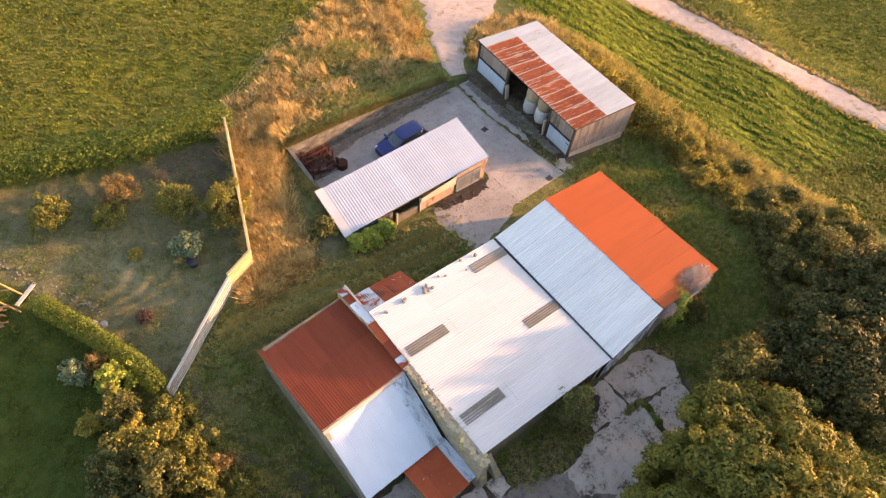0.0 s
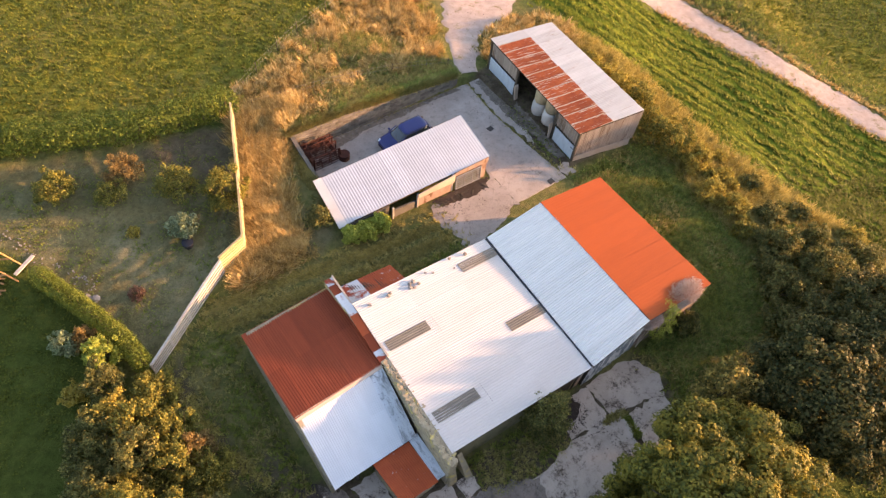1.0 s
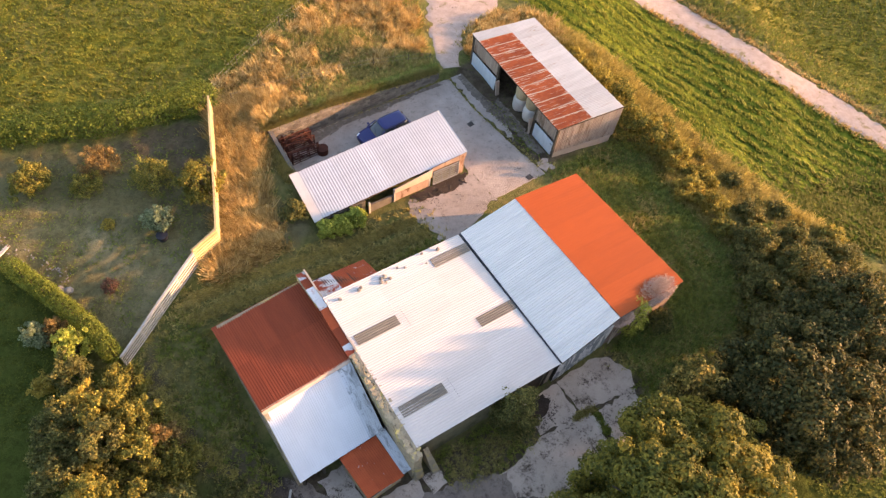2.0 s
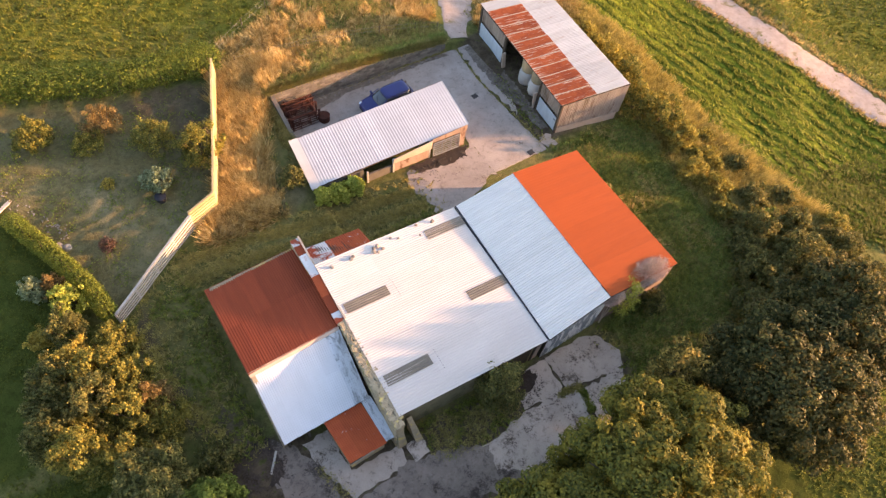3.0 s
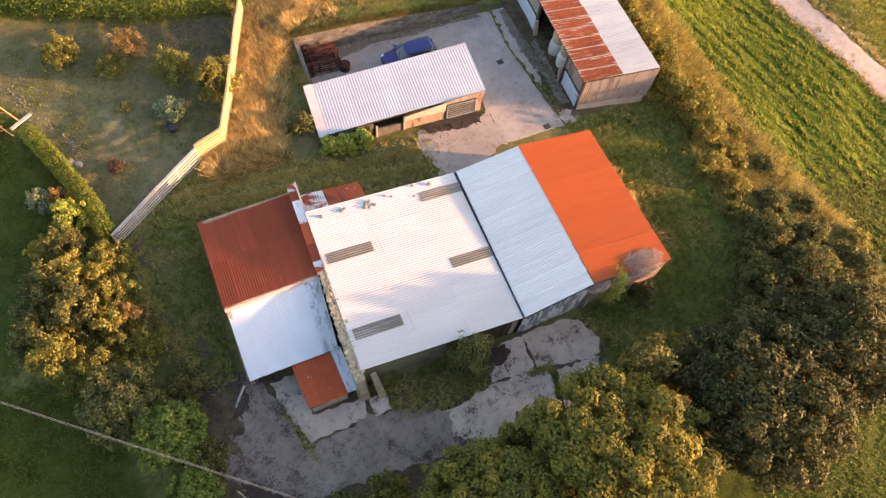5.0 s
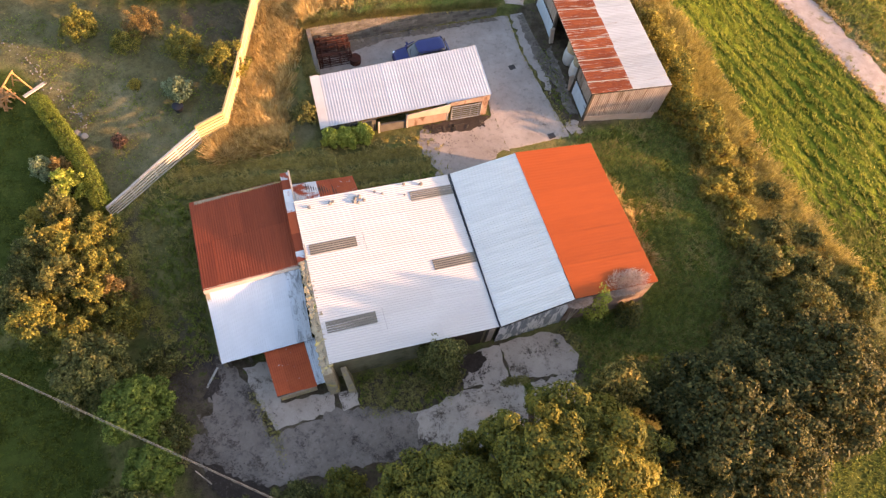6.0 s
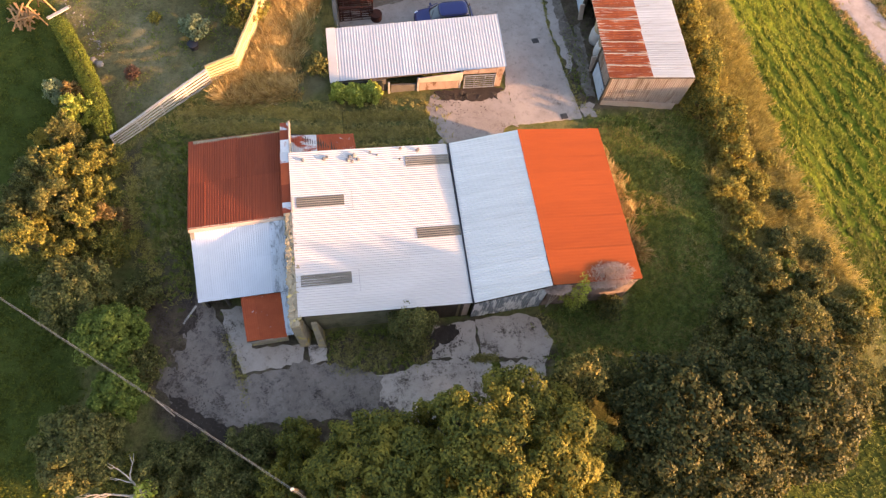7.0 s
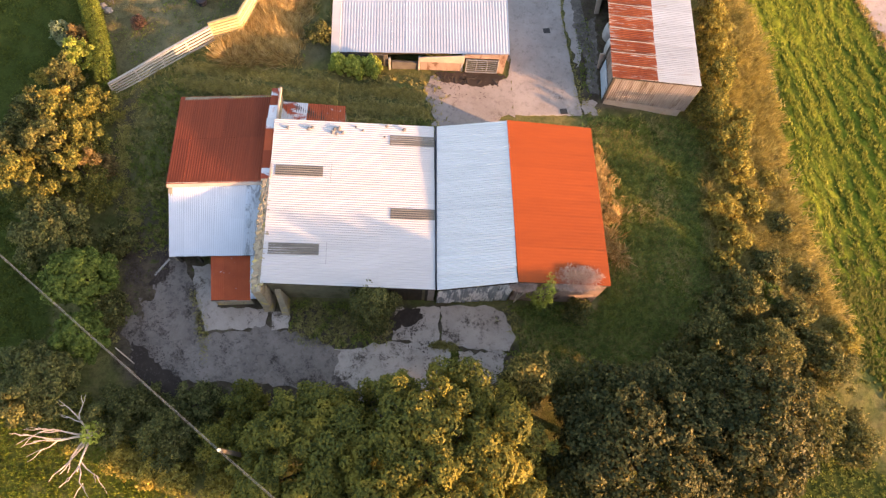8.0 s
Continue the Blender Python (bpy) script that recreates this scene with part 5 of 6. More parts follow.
def car(x, y, turn):
    c = thing("car", "dark blue hatchback car parked on the concrete", "car", (x, y, .03 + float(rise(x, y))), turn)
    stations = [(-2.16, .45, .40, .60), (-2.12, .66, .32, .70), (-1.98, .78, .28, .78), (-1.7, .85, .26, .85), (-1.3, .88, .25, .92), (-.9, .89, .25, .97), (0, .895, .25, .99),
                (1.0, .895, .25, 1.0), (1.6, .87, .26, 1.0), (1.95, .81, .30, .96), (2.1, .72, .36, .88), (2.15, .5, .45, .75)]
    body = part("body", ring_loft([[(px, w * a, (lo + hi) / 2 + (hi - lo) / 2 * b) for a, b in squircle(28, .5)] for px, w, lo, hi in stations]), M["car_paint"], c, "", None, True)
    levels = [(.88, -1.18, 2.0, .80), (1.0, -1.02, 1.97, .785), (1.15, -.80, 1.9, .755), (1.3, -.57, 1.79, .71), (1.41, -.40, 1.68, .665)]
    part("cabin_glass", ring_loft([[((x0 + x1) / 2 + (x1 - x0) / 2 * a, w * b, z) for a, b in squircle(32, .42)] for z, x0, x1, w in levels]), M["glass"], c, "dark tinted windows", None, True)
    levels = [(1.385, -.45, 1.72, .68), (1.43, -.40, 1.68, .665), (1.465, -.28, 1.58, .61), (1.485, -.05, 1.35, .48), (1.49, .3, 1.0, .25)]
    roof_ = part("roof", ring_loft([[((x0 + x1) / 2 + (x1 - x0) / 2 * a, w * b, z) for a, b in squircle(32, .45)] for z, x0, x1, w in levels]), M["car_paint"], c, "", None, True)
    for s in (-1, 1):
        part("roof_rail", rod((-.1, s * .61, 1.465), (1.5, s * .60, 1.455), .02, None, 6), M["dark_plastic"], roof_, "dark roof rail")
        part("window_trim", rod((-1.0, s * .80, .985), (1.85, s * .79, .995), .018, None, 5), M["chrome"], c, "bright window trim")
        for px0, px1, q0, q1 in ((-1.1, -.42, .93, 1.40), (.45, .45, .95, 1.41), (1.9, 1.62, .96, 1.40)):
            part("pillar", rod((px0, s * .79, q0), (px1, s * .66, q1), .04, None, 6), M["car_paint"], c)
        mirror = box((.15, .2, .13), (-.88, s * .99, 1.0), bevel=.03)
        part("mirror", mirror, M["car_paint"], c)
        part("headlight", box((.3, .3, .13), (-1.98, s * .60, .68), (0, -24, s * 24), .04), M["chrome"], c, "clear headlight")
        part("tail_light", box((.1, .2, .3), (2.03, s * .66, .86), (0, 0, -s * 20), .03), M["leaf_red"], c, "red tail light")
        for px in (-1.35, 1.3):
            wheel = part("wheel", rod((px, s * .74, .32), (px, s * .92, .32), .32, None, 20), M["rubber"], c)
            part("rim", rod((px, s * .90, .32), (px, s * .935, .32), .2, .18, 12), M["chrome"], wheel, "alloy rim")
    part("bumper", box((.12, 1.1, .16), (-2.14, 0, .42), bevel=.05), M["dark_plastic"], c)
    part("windscreen_wiper", rod((-1.05, -.3, 1.0), (-.78, .25, 1.18), .012, None, 5), M["dark_plastic"], c)
    return c


car(11.45, 22.6, 3.0)

# manhole covers
for x, y in ((18.1, 20.4), (18.9, 13.6)):
    mh = thing("manhole_cover", "dark iron cover set in the yard concrete", "manhole cover", (x, y, .03), 8)
    part("frame", box((.5, .44, .02), (0, 0, .006)), M["cast_iron"], mh)
    part("lid", box((.4, .34, .03), (0, 0, .012), bevel=.008), M["cast_iron"], mh)


# ---- fences ----
def fence(label, a, b, ha, hb, boards, mat, gap=.03):
    ax, ay = a
    bx, by = b
    za0, zb0 = float(rise(ax, ay)), float(rise(bx, by))
    f = thing("fence", label, "fence", (ax, ay, za0))
    d = Vector((bx - ax, by - ay, 0))
    n = max(1, round(d.length / 1.8))
    side = d.normalized().cross(Vector((0, 0, 1)))
    yaw = math.degrees(math.atan2(d.y, d.x))
    for k in range(n + 1):
        t = k / n
        p = d * t
        h = ha + (hb - ha) * t
        g = float(rise(ax + p.x, ay + p.y)) - za0
        part("post", box((.10, .10, h + .3), (p.x, p.y, g + h / 2 - .1), (0, 0, yaw), .008), M[mat], f)
    for k in range(n):
        t0, t1 = k / n, (k + 1) / n
        p0, p1 = d * t0 + side * .07, d * t1 + side * .07
        g0, g1 = (float(rise(ax + d.x * t, ay + d.y * t)) - za0 for t in (t0, t1))
        h0, h1 = ha + (hb - ha) * t0, ha + (hb - ha) * t1
        for j in range(boards):
            u0, u1 = j / boards, (j + 1) / boards
            s = side * .014
            lo = [(*(p0 - s).xy, g0 + h0 * u0 + .04), (*(p1 - s).xy, g1 + h1 * u0 + .04), (*(p1 + s).xy, g1 + h1 * u0 + .04), (*(p0 + s).xy, g0 + h0 * u0 + .04)]
            hi = [(*(p0 - s).xy, g0 + h0 * u1 + .04 - gap), (*(p1 - s).xy, g1 + h1 * u1 + .04 - gap), (*(p1 + s).xy, g1 + h1 * u1 + .04 - gap), (*(p0 + s).xy, g0 + h0 * u1 + .04 - gap)]
            part("board", hull(lo, hi), M[mat], f)
        s0, s1 = d * t0, d * t1
        part("cap_rail", hull([(*(s0 - side * .02).xy, g0 + h0 + .03), (*(s1 - side * .02).xy, g1 + h1 + .03), (*(s1 + side * .12).xy, g1 + h1 + .03), (*(s0 + side * .12).xy, g0 + h0 + .03)],
                              [(*(s0 - side * .02).xy, g0 + h0 + .06), (*(s1 - side * .02).xy, g1 + h1 + .06), (*(s1 + side * .12).xy, g1 + h1 + .06), (*(s0 + side * .12).xy, g0 + h0 + .06)]), M[mat], f)
    return f


fence("pale timber board fence along the dry grass bank", (-3.4, 18.7), (.6, 29.4), 1.9, 2.1, 7, "pine", .08)
fence("short sunlit panel of pale timber boards", (-5.25, 18.0), (-3.4, 18.7), 1.75, 1.9, 7, "pine", .08)
fence("silvered timber rail fence running down to the hedge", (-11.4, 13.75), (-5.25, 18.0), 1.15, 1.45, 5, "grey_wood", .125)


# ---- trees and bushes ----
tree("tree", "large broad-leaved tree, green with clumps tinted gold as sunlit", 9.4, -10.5, 5.7, .2, 8.2, 230000, .105, "leaf_big", 101, 150, (.09, .15), .35, ragged_by=.18, stray=.3, core=.68, reach=(.76, 1.0), fuzz=.08)
tree("tree", "broad-leaved green tree beside the concrete apron", 3.8, -9.9, 4.1, .1, 6.8, 125000, .105, "leaf_big", 102, 110, (.10, .165), .3, ragged_by=.18, stray=.3, core=.68, reach=(.76, 1.0), fuzz=.08)
tree("tree", "dense dark small-leaved tree with bronzed tips", 20.3, -9.4, 4.6, .6, 7.1, 88000, .135, "leaf_bronze", 103, 150, (.09, .17), .25, ragged_by=.25, stray=.45, core=.66, reach=(.72, 1.0), fuzz=.1)
tree("tree", "dense dark small-leaved tree with bronzed tips", 26.2, -8.2, 4.0, .4, 7.0, 66000, .135, "leaf_bronze", 104, 130, (.09, .18), .22, ragged_by=.25, stray=.45, core=.66, reach=(.72, 1.0), fuzz=.1)
tree("tree", "small narrow tree with coppery leaf tips", 14.7, -5.6, 1.35, .4, 7.0, 10000, .13, "leaf_copper", 105, 44, (.16, .28), .12, ragged_by=.3, stray=.75, fuzz=.22)
tree("tree", "bright green tree in the boundary belt", -10.6, .4, 1.9, .2, 3.8, 26000, .11, "leaf_bright", 108, 72, (.13, .24), .12)
tree("tree", "bright green tree in the boundary belt", -10.0, -3.0, 1.5, .2, 3.4, 18000, .11, "leaf_bright", 109, 60, (.13, .24), .12)
tree("tree", "dark green tree in the boundary belt", -12.4, 2.8, 2.2, .2, 4.0, 28000, .11, "leaf_dark", 110, 72, (.13, .24), .12)
tree("tree", "dark green tree in the boundary belt", -11.6, -5.6, 2.3, .2, 4.0, 30000, .11, "leaf_dark", 111, 72, (.13, .24), .14)
belt = [(-3.4, -6.5, 1.5, 2.2, "leaf_dark"), (-.6, -6.7, 1.5, 2.4, "leaf_big"), (-6.3, -6.4, 1.2, 1.8, "leaf_dark"), (-7.6, -7.2, 1.7, 2.8, "leaf_dark"), (-4.6, -8.4, 1.9, 3.0, "leaf_dark"), (-1.4, -8.8, 1.9, 3.4, "leaf_big"), (-6.9, -9.5, 1.1, 1.9, "leaf_gold"), (-5.4, -10.0, 1.2, 2.1, "leaf_gold"), (-3.9, -10.4, 1.1, 2.0, "leaf_tawny"), (-1.4, -11.0, 1.2, 2.4, "leaf_gold"), (.7, -11.8, 1.3, 2.8, "leaf_gold"),
        # Understory mostly hidden by the crowns, added to keep low sun off the apron.
        (13.4, -9.4, 1.7, 2.6, "leaf_dark"), (15.9, -10.6, 1.8, 2.8, "leaf_dark"), (12.6, -12.4, 1.6, 2.4, "leaf_dark"), (7.2, -8.4, 1.5, 2.2, "leaf_dark"),
        (-9.6, -7.6, 1.5, 2.6, "leaf_olive"), (-11.8, 12.0, 1.5, 2.6, "leaf_olive"), (-10.8, 6.4, 1.3, 2.4, "leaf_olive"), (-13.9, 13.9, 1.3, 2.8, "leaf_dark"),
        (-13.4, 15.9, 1.1, 2.6, "leaf_lime"), (-15.4, 11.2, 1.7, 3.0, "leaf_dark"), (-9.2, 3.2, 1.2, 2.0, "leaf_dark"), (-16.2, 8.4, 1.8, 3.2, "leaf_dark"), (-9.0, -1.2, 1.2, 2.2, "leaf_dark"),
        (-15.0, 17.6, .9, 1.8, "leaf_pale"), (-14.0, 17.4, .8, 1.9, "leaf_brown"), (-15.6, 14.4, .8, 1.2, "leaf_gold"),
        (-12.9, 10.6, 1.5, 4.0, "leaf_olive"), (-11.5, 9.2, 1.3, 3.5, "leaf_olive"), (-13.7, 8.8, 1.6, 4.4, "leaf_dark"), (-12.1, 7.6, 1.4, 3.6, "leaf_olive"), (-14.8, 6.4, 1.7, 4.3, "leaf_olive"), (-15.4, 10.0, 1.5, 3.4, "leaf_dark"),
        (-13.1, 5.2, 1.4, 3.7, "leaf_olive"), (-10.9, 7.9, 1.0, 2.6, "leaf_brown"), (-14.0, 11.8, 1.2, 3.2, "leaf_gold")]
NAMES = {"leaf_dark": "dark green shrub", "leaf_big": "broad-leaved green shrub", "leaf_gold": "golden sunlit shrub", "leaf_olive": "olive-green shrub", "leaf_lime": "round yellow-green shrub",
         "leaf_pale": "pale grey-green shrub", "leaf_brown": "brown faded shrub", "leaf_bright": "bright green shrub", "leaf_hedge": "hedge shrub", "leaf_tawny": "tawny sunlit dry shrub"}
for k, (x, y, r, h, mt) in enumerate(belt):
    bush("bush", NAMES[mt] + " in the thicket beside the buildings", x, y, r, h, int(5800 * r * r), .095, mt, 200 + k, 56, small=(.11, .22), airy=True, group="boundary thicket")

# scrub along the meadow edge
scrub = [(28.9, 13.4, 1.6, 3.5, "leaf_olive"), (29.3, 15.7, 1.7, 3.6, "leaf_olive"), (29.9, 18.2, 1.5, 2.8, "leaf_tawny"), (30.4, 20.4, 1.2, 2.0, "leaf_tawny"), (30.9, 22.6, 1.1, 1.6, "leaf_tawny"), (29.7, 11.2, 1.5, 3.1, "leaf_olive"), (30.2, 9.2, 1.3, 2.6, "leaf_tawny"),
         (31.5, 13.4, 1.1, 1.4, "leaf_tawny"), (28.9, 6.4, 1.3, 1.7, "leaf_tawny"), (29.6, 4.4, 1.3, 1.6, "leaf_tawny"), (31.4, 6.9, 1.1, 1.3, "leaf_tawny"), (30.6, 7.9, .8, 1.2, "leaf_olive"),
         (28.3, 2.6, 1.0, 1.3, "leaf_olive"), (31.6, 2.4, 1.3, 1.4, "leaf_dark"), (33.0, 9.0, .8, .9, "leaf_tawny"), (29.2, .2, 1.7, 2.3, "leaf_dark"), (32.4, -1.0, 1.6, 1.6, "leaf_dark"), (26.6, -2.6, 1.8, 2.3, "leaf_dark"),
         (30.2, -3.4, 2.2, 3.2, "leaf_dark"), (33.8, -4.0, 1.9, 2.2, "leaf_dark"), (31.4, -7.2, 2.3, 3.6, "leaf_dark"), (24.2, -4.4, 1.7, 2.7, "leaf_dark"), (17.6, -5.8, 1.5, 2.6, "leaf_dark"), (33.3, 5.6, .9, 1.2, "leaf_dark"),
         (34.6, -8.4, 1.9, 2.2, "leaf_dark"), (28.1, 18.4, 1.0, 1.7, "leaf_dark"), (34.4, 1.4, 1.0, .9, "leaf_dark"), (35.8, -2.4, 1.1, 1.2, "leaf_tawny"), (30.8, .6, 1.1, 1.4, "leaf_bright"), (27.6, -.4, 1.2, 1.5, "leaf_dark")]
for k, (x, y, r, h, mt) in enumerate(scrub):
    bush("bush", NAMES[mt] + " in the scrub along the meadow edge", x, y, r, h, int(5000 * r * r), .11, mt, 300 + k, 56, small=(.11, .22), airy=True, group="meadow edge scrub")

# garden and yard shrubs
for k, (label, x, y, r, h, mt, leaf) in enumerate((
        ("spreading olive shrub in the worn garden", -12.2, 28.9, 1.5, 1.9, "leaf_olive", .15), ("brown faded shrub against the hedge", -7.9, 28.3, 1.3, 2.2, "leaf_brown", .12),
        ("thin olive shrub in the worn garden", -9.2, 27.0, 1.2, 1.5, "leaf_olive", .12), ("open yellowing fruit tree in the garden", -5.3, 25.4, 1.45, 2.5, "leaf_olive", .13),
        ("yellowing rounded small tree beside the fence", -2.8, 23.2, 1.6, 3.2, "leaf_olive", .13), ("pale silvery-green shrub in the garden", -6.2, 22.1, .95, 1.5, "leaf_pale", .15),
        ("small yellow garden plant", -9.05, 23.5, .45, .6, "leaf_gold", .1), ("dark red low shrub in the grass", -10.5, 19.1, .5, .7, "leaf_red", .1),
        ("dark green weedy shrub beside the shed", 1.9, 18.6, .9, 1.3, "leaf_dark", .14), ("rounded dark green bush against the barn front", 6.3, -1.05, 1.45, 4.1, "leaf_dark", .12),
        ("yellow-green shrub at the orange roof edge", 16.2, -.2, .8, 4.5, "leaf_lime", .10), ("dark green weeds at the foot of the wall", 18.6, -.9, .9, 1.6, "leaf_dark", .13))):
    bush("bush", label, x, y, r, h, int((6000 if k < 5 else 3600) * r * r * (1 if h < 2.8 else 1.5)) + 300, leaf * (.56 if k < 5 else .75), mt, 400 + k, 44 if k < 5 else 24, small=(.12, .22) if k < 5 else (.2, .36), airy=k < 5)
for k, (x, r, h) in enumerate(((3.3, .7, 1.35), (4.4, .8, 1.6), (5.6, .7, 1.65))):
    bush("bush", "bright yellow-green broad-leaved bush before the shed", x, 16.45, r, h, 6000, .115, "leaf_lime", 430 + k, 26, small=(.16, .3), group="bushes before the shed")


def twiggy(x, y, z, r, h, seed):
    rng = np.random.default_rng(seed)
    t = thing("dead_shrub", "dry pinkish dead shrub spilling over the orange roof edge", "shrub", (x, y, z))
    n = int(9000 * r)
    d = rng.normal(size=(n, 3))
    d[:, 2] = np.abs(d[:, 2])
    d /= np.linalg.norm(d, axis=1)[:, None]
    a = d * rng.uniform(.5, 1.0, n)[:, None] * np.array([r, r * .45, h])
    b = a + (d + rng.normal(0, .35, (n, 3))) * rng.uniform(.05, .12, n)[:, None]
    s = np.cross(d, rng.normal(size=(n, 3)))
    s /= np.linalg.norm(s, axis=1)[:, None]
    v = np.stack([a - s * .015, a + s * .015, b + s * .010, b - s * .010], 1)
    tagged(link_mesh("twig_mass", cloud_mesh("twigs", v.reshape(-1, 3), np.arange(n * 4).reshape(n, 4)), M["twig"], t), kind="stuff")
    bm = bmesh.new()
    for k in range(9):
        q = k * .7
        add_rod(bm, (0, 0, -3.4 if k < 3 else -.2), (math.cos(q) * r * .7, math.sin(q) * r * .5, h * .6), .03, .008, 5)
    part("stem", bm, M["dead_wood"], t)


twiggy(17.8, .3, 3.55, 1.8, .36, 77)
twiggy(14.8, -.2, 3.45, .75, .28, 78)


# clipped hedges
def hedge(label, line, width, height, mat, count, leaf, seed, loose=1.0):
    rng = np.random.default_rng(seed)
    (x0, y0) = line[0]
    z0 = float(rise(x0, y0))
    h = thing("hedge", label, "hedge", (x0, y0, z0))
    P = np.array(line, float)
    s = np.r_[0, np.cumsum(np.hypot(*np.diff(P, axis=0).T))]
    lobes = []
    for q in np.arange(0, s[-1], width * .3):
        x, y = np.interp(q, s, P[:, 0]), np.interp(q, s, P[:, 1])
        g = float(rise(x, y)) - z0
        for k in range(2):
            lobes.append((x - x0 + rng.normal(0, width * .07 * loose), y - y0 + rng.normal(0, width * .07 * loose), g + height * (.3 + .38 * k) + rng.normal(0, .05),
                          width * (.48 + loose * rng.uniform(-.07, .07)), width * (.48 + loose * rng.uniform(-.07, .07)), height * (.33 + loose * rng.uniform(-.03, .03))))
    leaves("foliage", lobes, count, leaf, M[mat], rng, h, "", -.5, .15, .2 * loose)
    bm = bmesh.new()
    for q in np.arange(.3, s[-1], .9):
        x, y = np.interp(q, s, P[:, 0]), np.interp(q, s, P[:, 1])
        g = float(rise(x, y)) - z0
        add_rod(bm, (x - x0, y - y0, g - .2), (x - x0 + .1, y - y0, g + height * .7), .04, .015, 5)
    tagged(part("stem", bm, M["bark"], h), kind="stuff")
    return h


hedge("clipped dark green garden hedge with a flat top", [(-14.9, 22.6), (-13.5, 19.6), (-12.1, 16.0), (-11.7, 14.1)], 1.25, 1.7, "leaf_hedge", 52000, .065, 501, .12)
hedge("long uneven field hedge, green with sunlit yellow tips", [(.9, 30.9), (-3.4, 31.1), (-7.2, 32.0), (-10.6, 33.2), (-15, 35.2), (-22, 38.5), (-30, 42)], 2.1, 2.1, "leaf_hedge", 90000, .095, 502)


# ---- grass ----
def scatter(poly, count, seed, keep=None, wiggle=0.6):
    rng = np.random.default_rng(seed)
    count = int(count * .72)
    P = np.array(poly)
    x = rng.uniform(P[:, 0].min(), P[:, 0].max(), count)
    y = rng.uniform(P[:, 1].min(), P[:, 1].max(), count)
    ok = inside(poly, x, y) + rng.normal(0, wiggle, count) > 0
    if keep is not None:
        ok &= keep(x, y)
    return x[ok], y[ok], rng


def patchy(x, y, cut, a=.9, b=.7):
    return np.sin(x * a + 2 * np.sin(y * b)) * np.sin(y * a * 1.1 + 1.7 * np.sin(x * b)) + np.random.default_rng(7).normal(0, .28, len(x)) > cut


def off_built(x, y):
    barn_ = (x > -6.6) & (x < 20.2) & (y > -.4) & (y < 10.4)
    byre_ = (x > -6.6) & (x < 4.2) & (y > 1.8) & (y < 13)
    leans = (x > -3.6) & (x < 0) & (y > -.9) & (y < 2.2)
    yard_ = (x > 3.4) & (x < 21.4) & (y > 16.2) & (y < 26.5)
    sheds = (x > 21.4) & (x < 27.6) & (y > 13.5) & (y < 26.6)
    return ~(barn_ | byre_ | leans | yard_ | sheds)


def off_paths(x, y):
    ok = off_built(x, y)
    for line, w in (([(20.3, 26.0), (20.9, 28.6), (23.3, 31.7)], 1.9), ([(26.6, 34.6), (31, 39.5), (37, 45.5)], 3.9), ([(30, 66), (38, 47), (46.4, 27.2), (48.4, 19.8), (50.1, 11.2), (52.2, 2), (54.5, -8), (60, -30)], 1.9)):
        for (ax, ay), (bx, by) in zip(line, line[1:]):
            t = np.clip(((x - ax) * (bx - ax) + (y - ay) * (by - ay)) / ((bx - ax) ** 2 + (by - ay) ** 2), 0, 1)
            ok &= np.hypot(x - ax - t * (bx - ax), y - ay - t * (by - ay)) > w * (.55 + .45 * min(1, (ay - 24) / 8 if w == 1.9 and ax < 30 else 1))
    return ok


def plant(name, label, poly, count, per, length, width, lean, mat, seed, keep=None, wind=None, wiggle=.6, swirl=1.2, spread=.22):
    x, y, rng = scatter(poly, count, seed, keep, wiggle)
    turn = None if wind is None else wind + swirl * np.sin(x * .9 + 2 * np.sin(y * .6)) + rng.normal(0, .18 + spread * .6, len(x))
    return blades(name, label, x, y, per, length, width, lean, M[mat], rng, turn, spread)


def tussocks(name, label, poly, centres, tufts, per, length, width, lean, mat, seed, keep=None, wind=None, size=.24, spread=.35):
    """Clumps of long grass: each clump flops its own way, its outer blades fall outwards, with gaps between."""
    rng = np.random.default_rng(seed)
    P = np.array(poly)
    cx, cy = rng.uniform(P[:, 0].min(), P[:, 0].max(), centres * 3), rng.uniform(P[:, 1].min(), P[:, 1].max(), centres * 3)
    ok = inside(poly, cx, cy) > .1
    cx, cy = cx[ok][:centres], cy[ok][:centres]
    n = len(cx)
    big = rng.uniform(.55, 1.45, n)
    flop = rng.uniform(0, 2 * np.pi, n) if wind is None else wind + rng.normal(0, .75, n)
    c = np.repeat(np.arange(n), tufts)
    ox, oy = rng.normal(0, size, len(c)) * big[c], rng.normal(0, size, len(c)) * big[c]
    x, y = cx[c] + ox, cy[c] + oy
    ok = np.ones(len(c), bool) if keep is None else keep(x, y)
    turn = np.arctan2(oy / size * .55 + np.sin(flop[c]), ox / size * .55 + np.cos(flop[c]))
    return blades(name, label, x[ok], y[ok], per, length, width, lean, M[mat], rng, turn[ok], spread, (.6 + .5 * big)[c][ok])


def belt_at(x, y):
    j = np.random.default_rng(8).normal(0, .45, (2, len(x)))
    return green_belt(x + j[0], y + j[1]) > .5


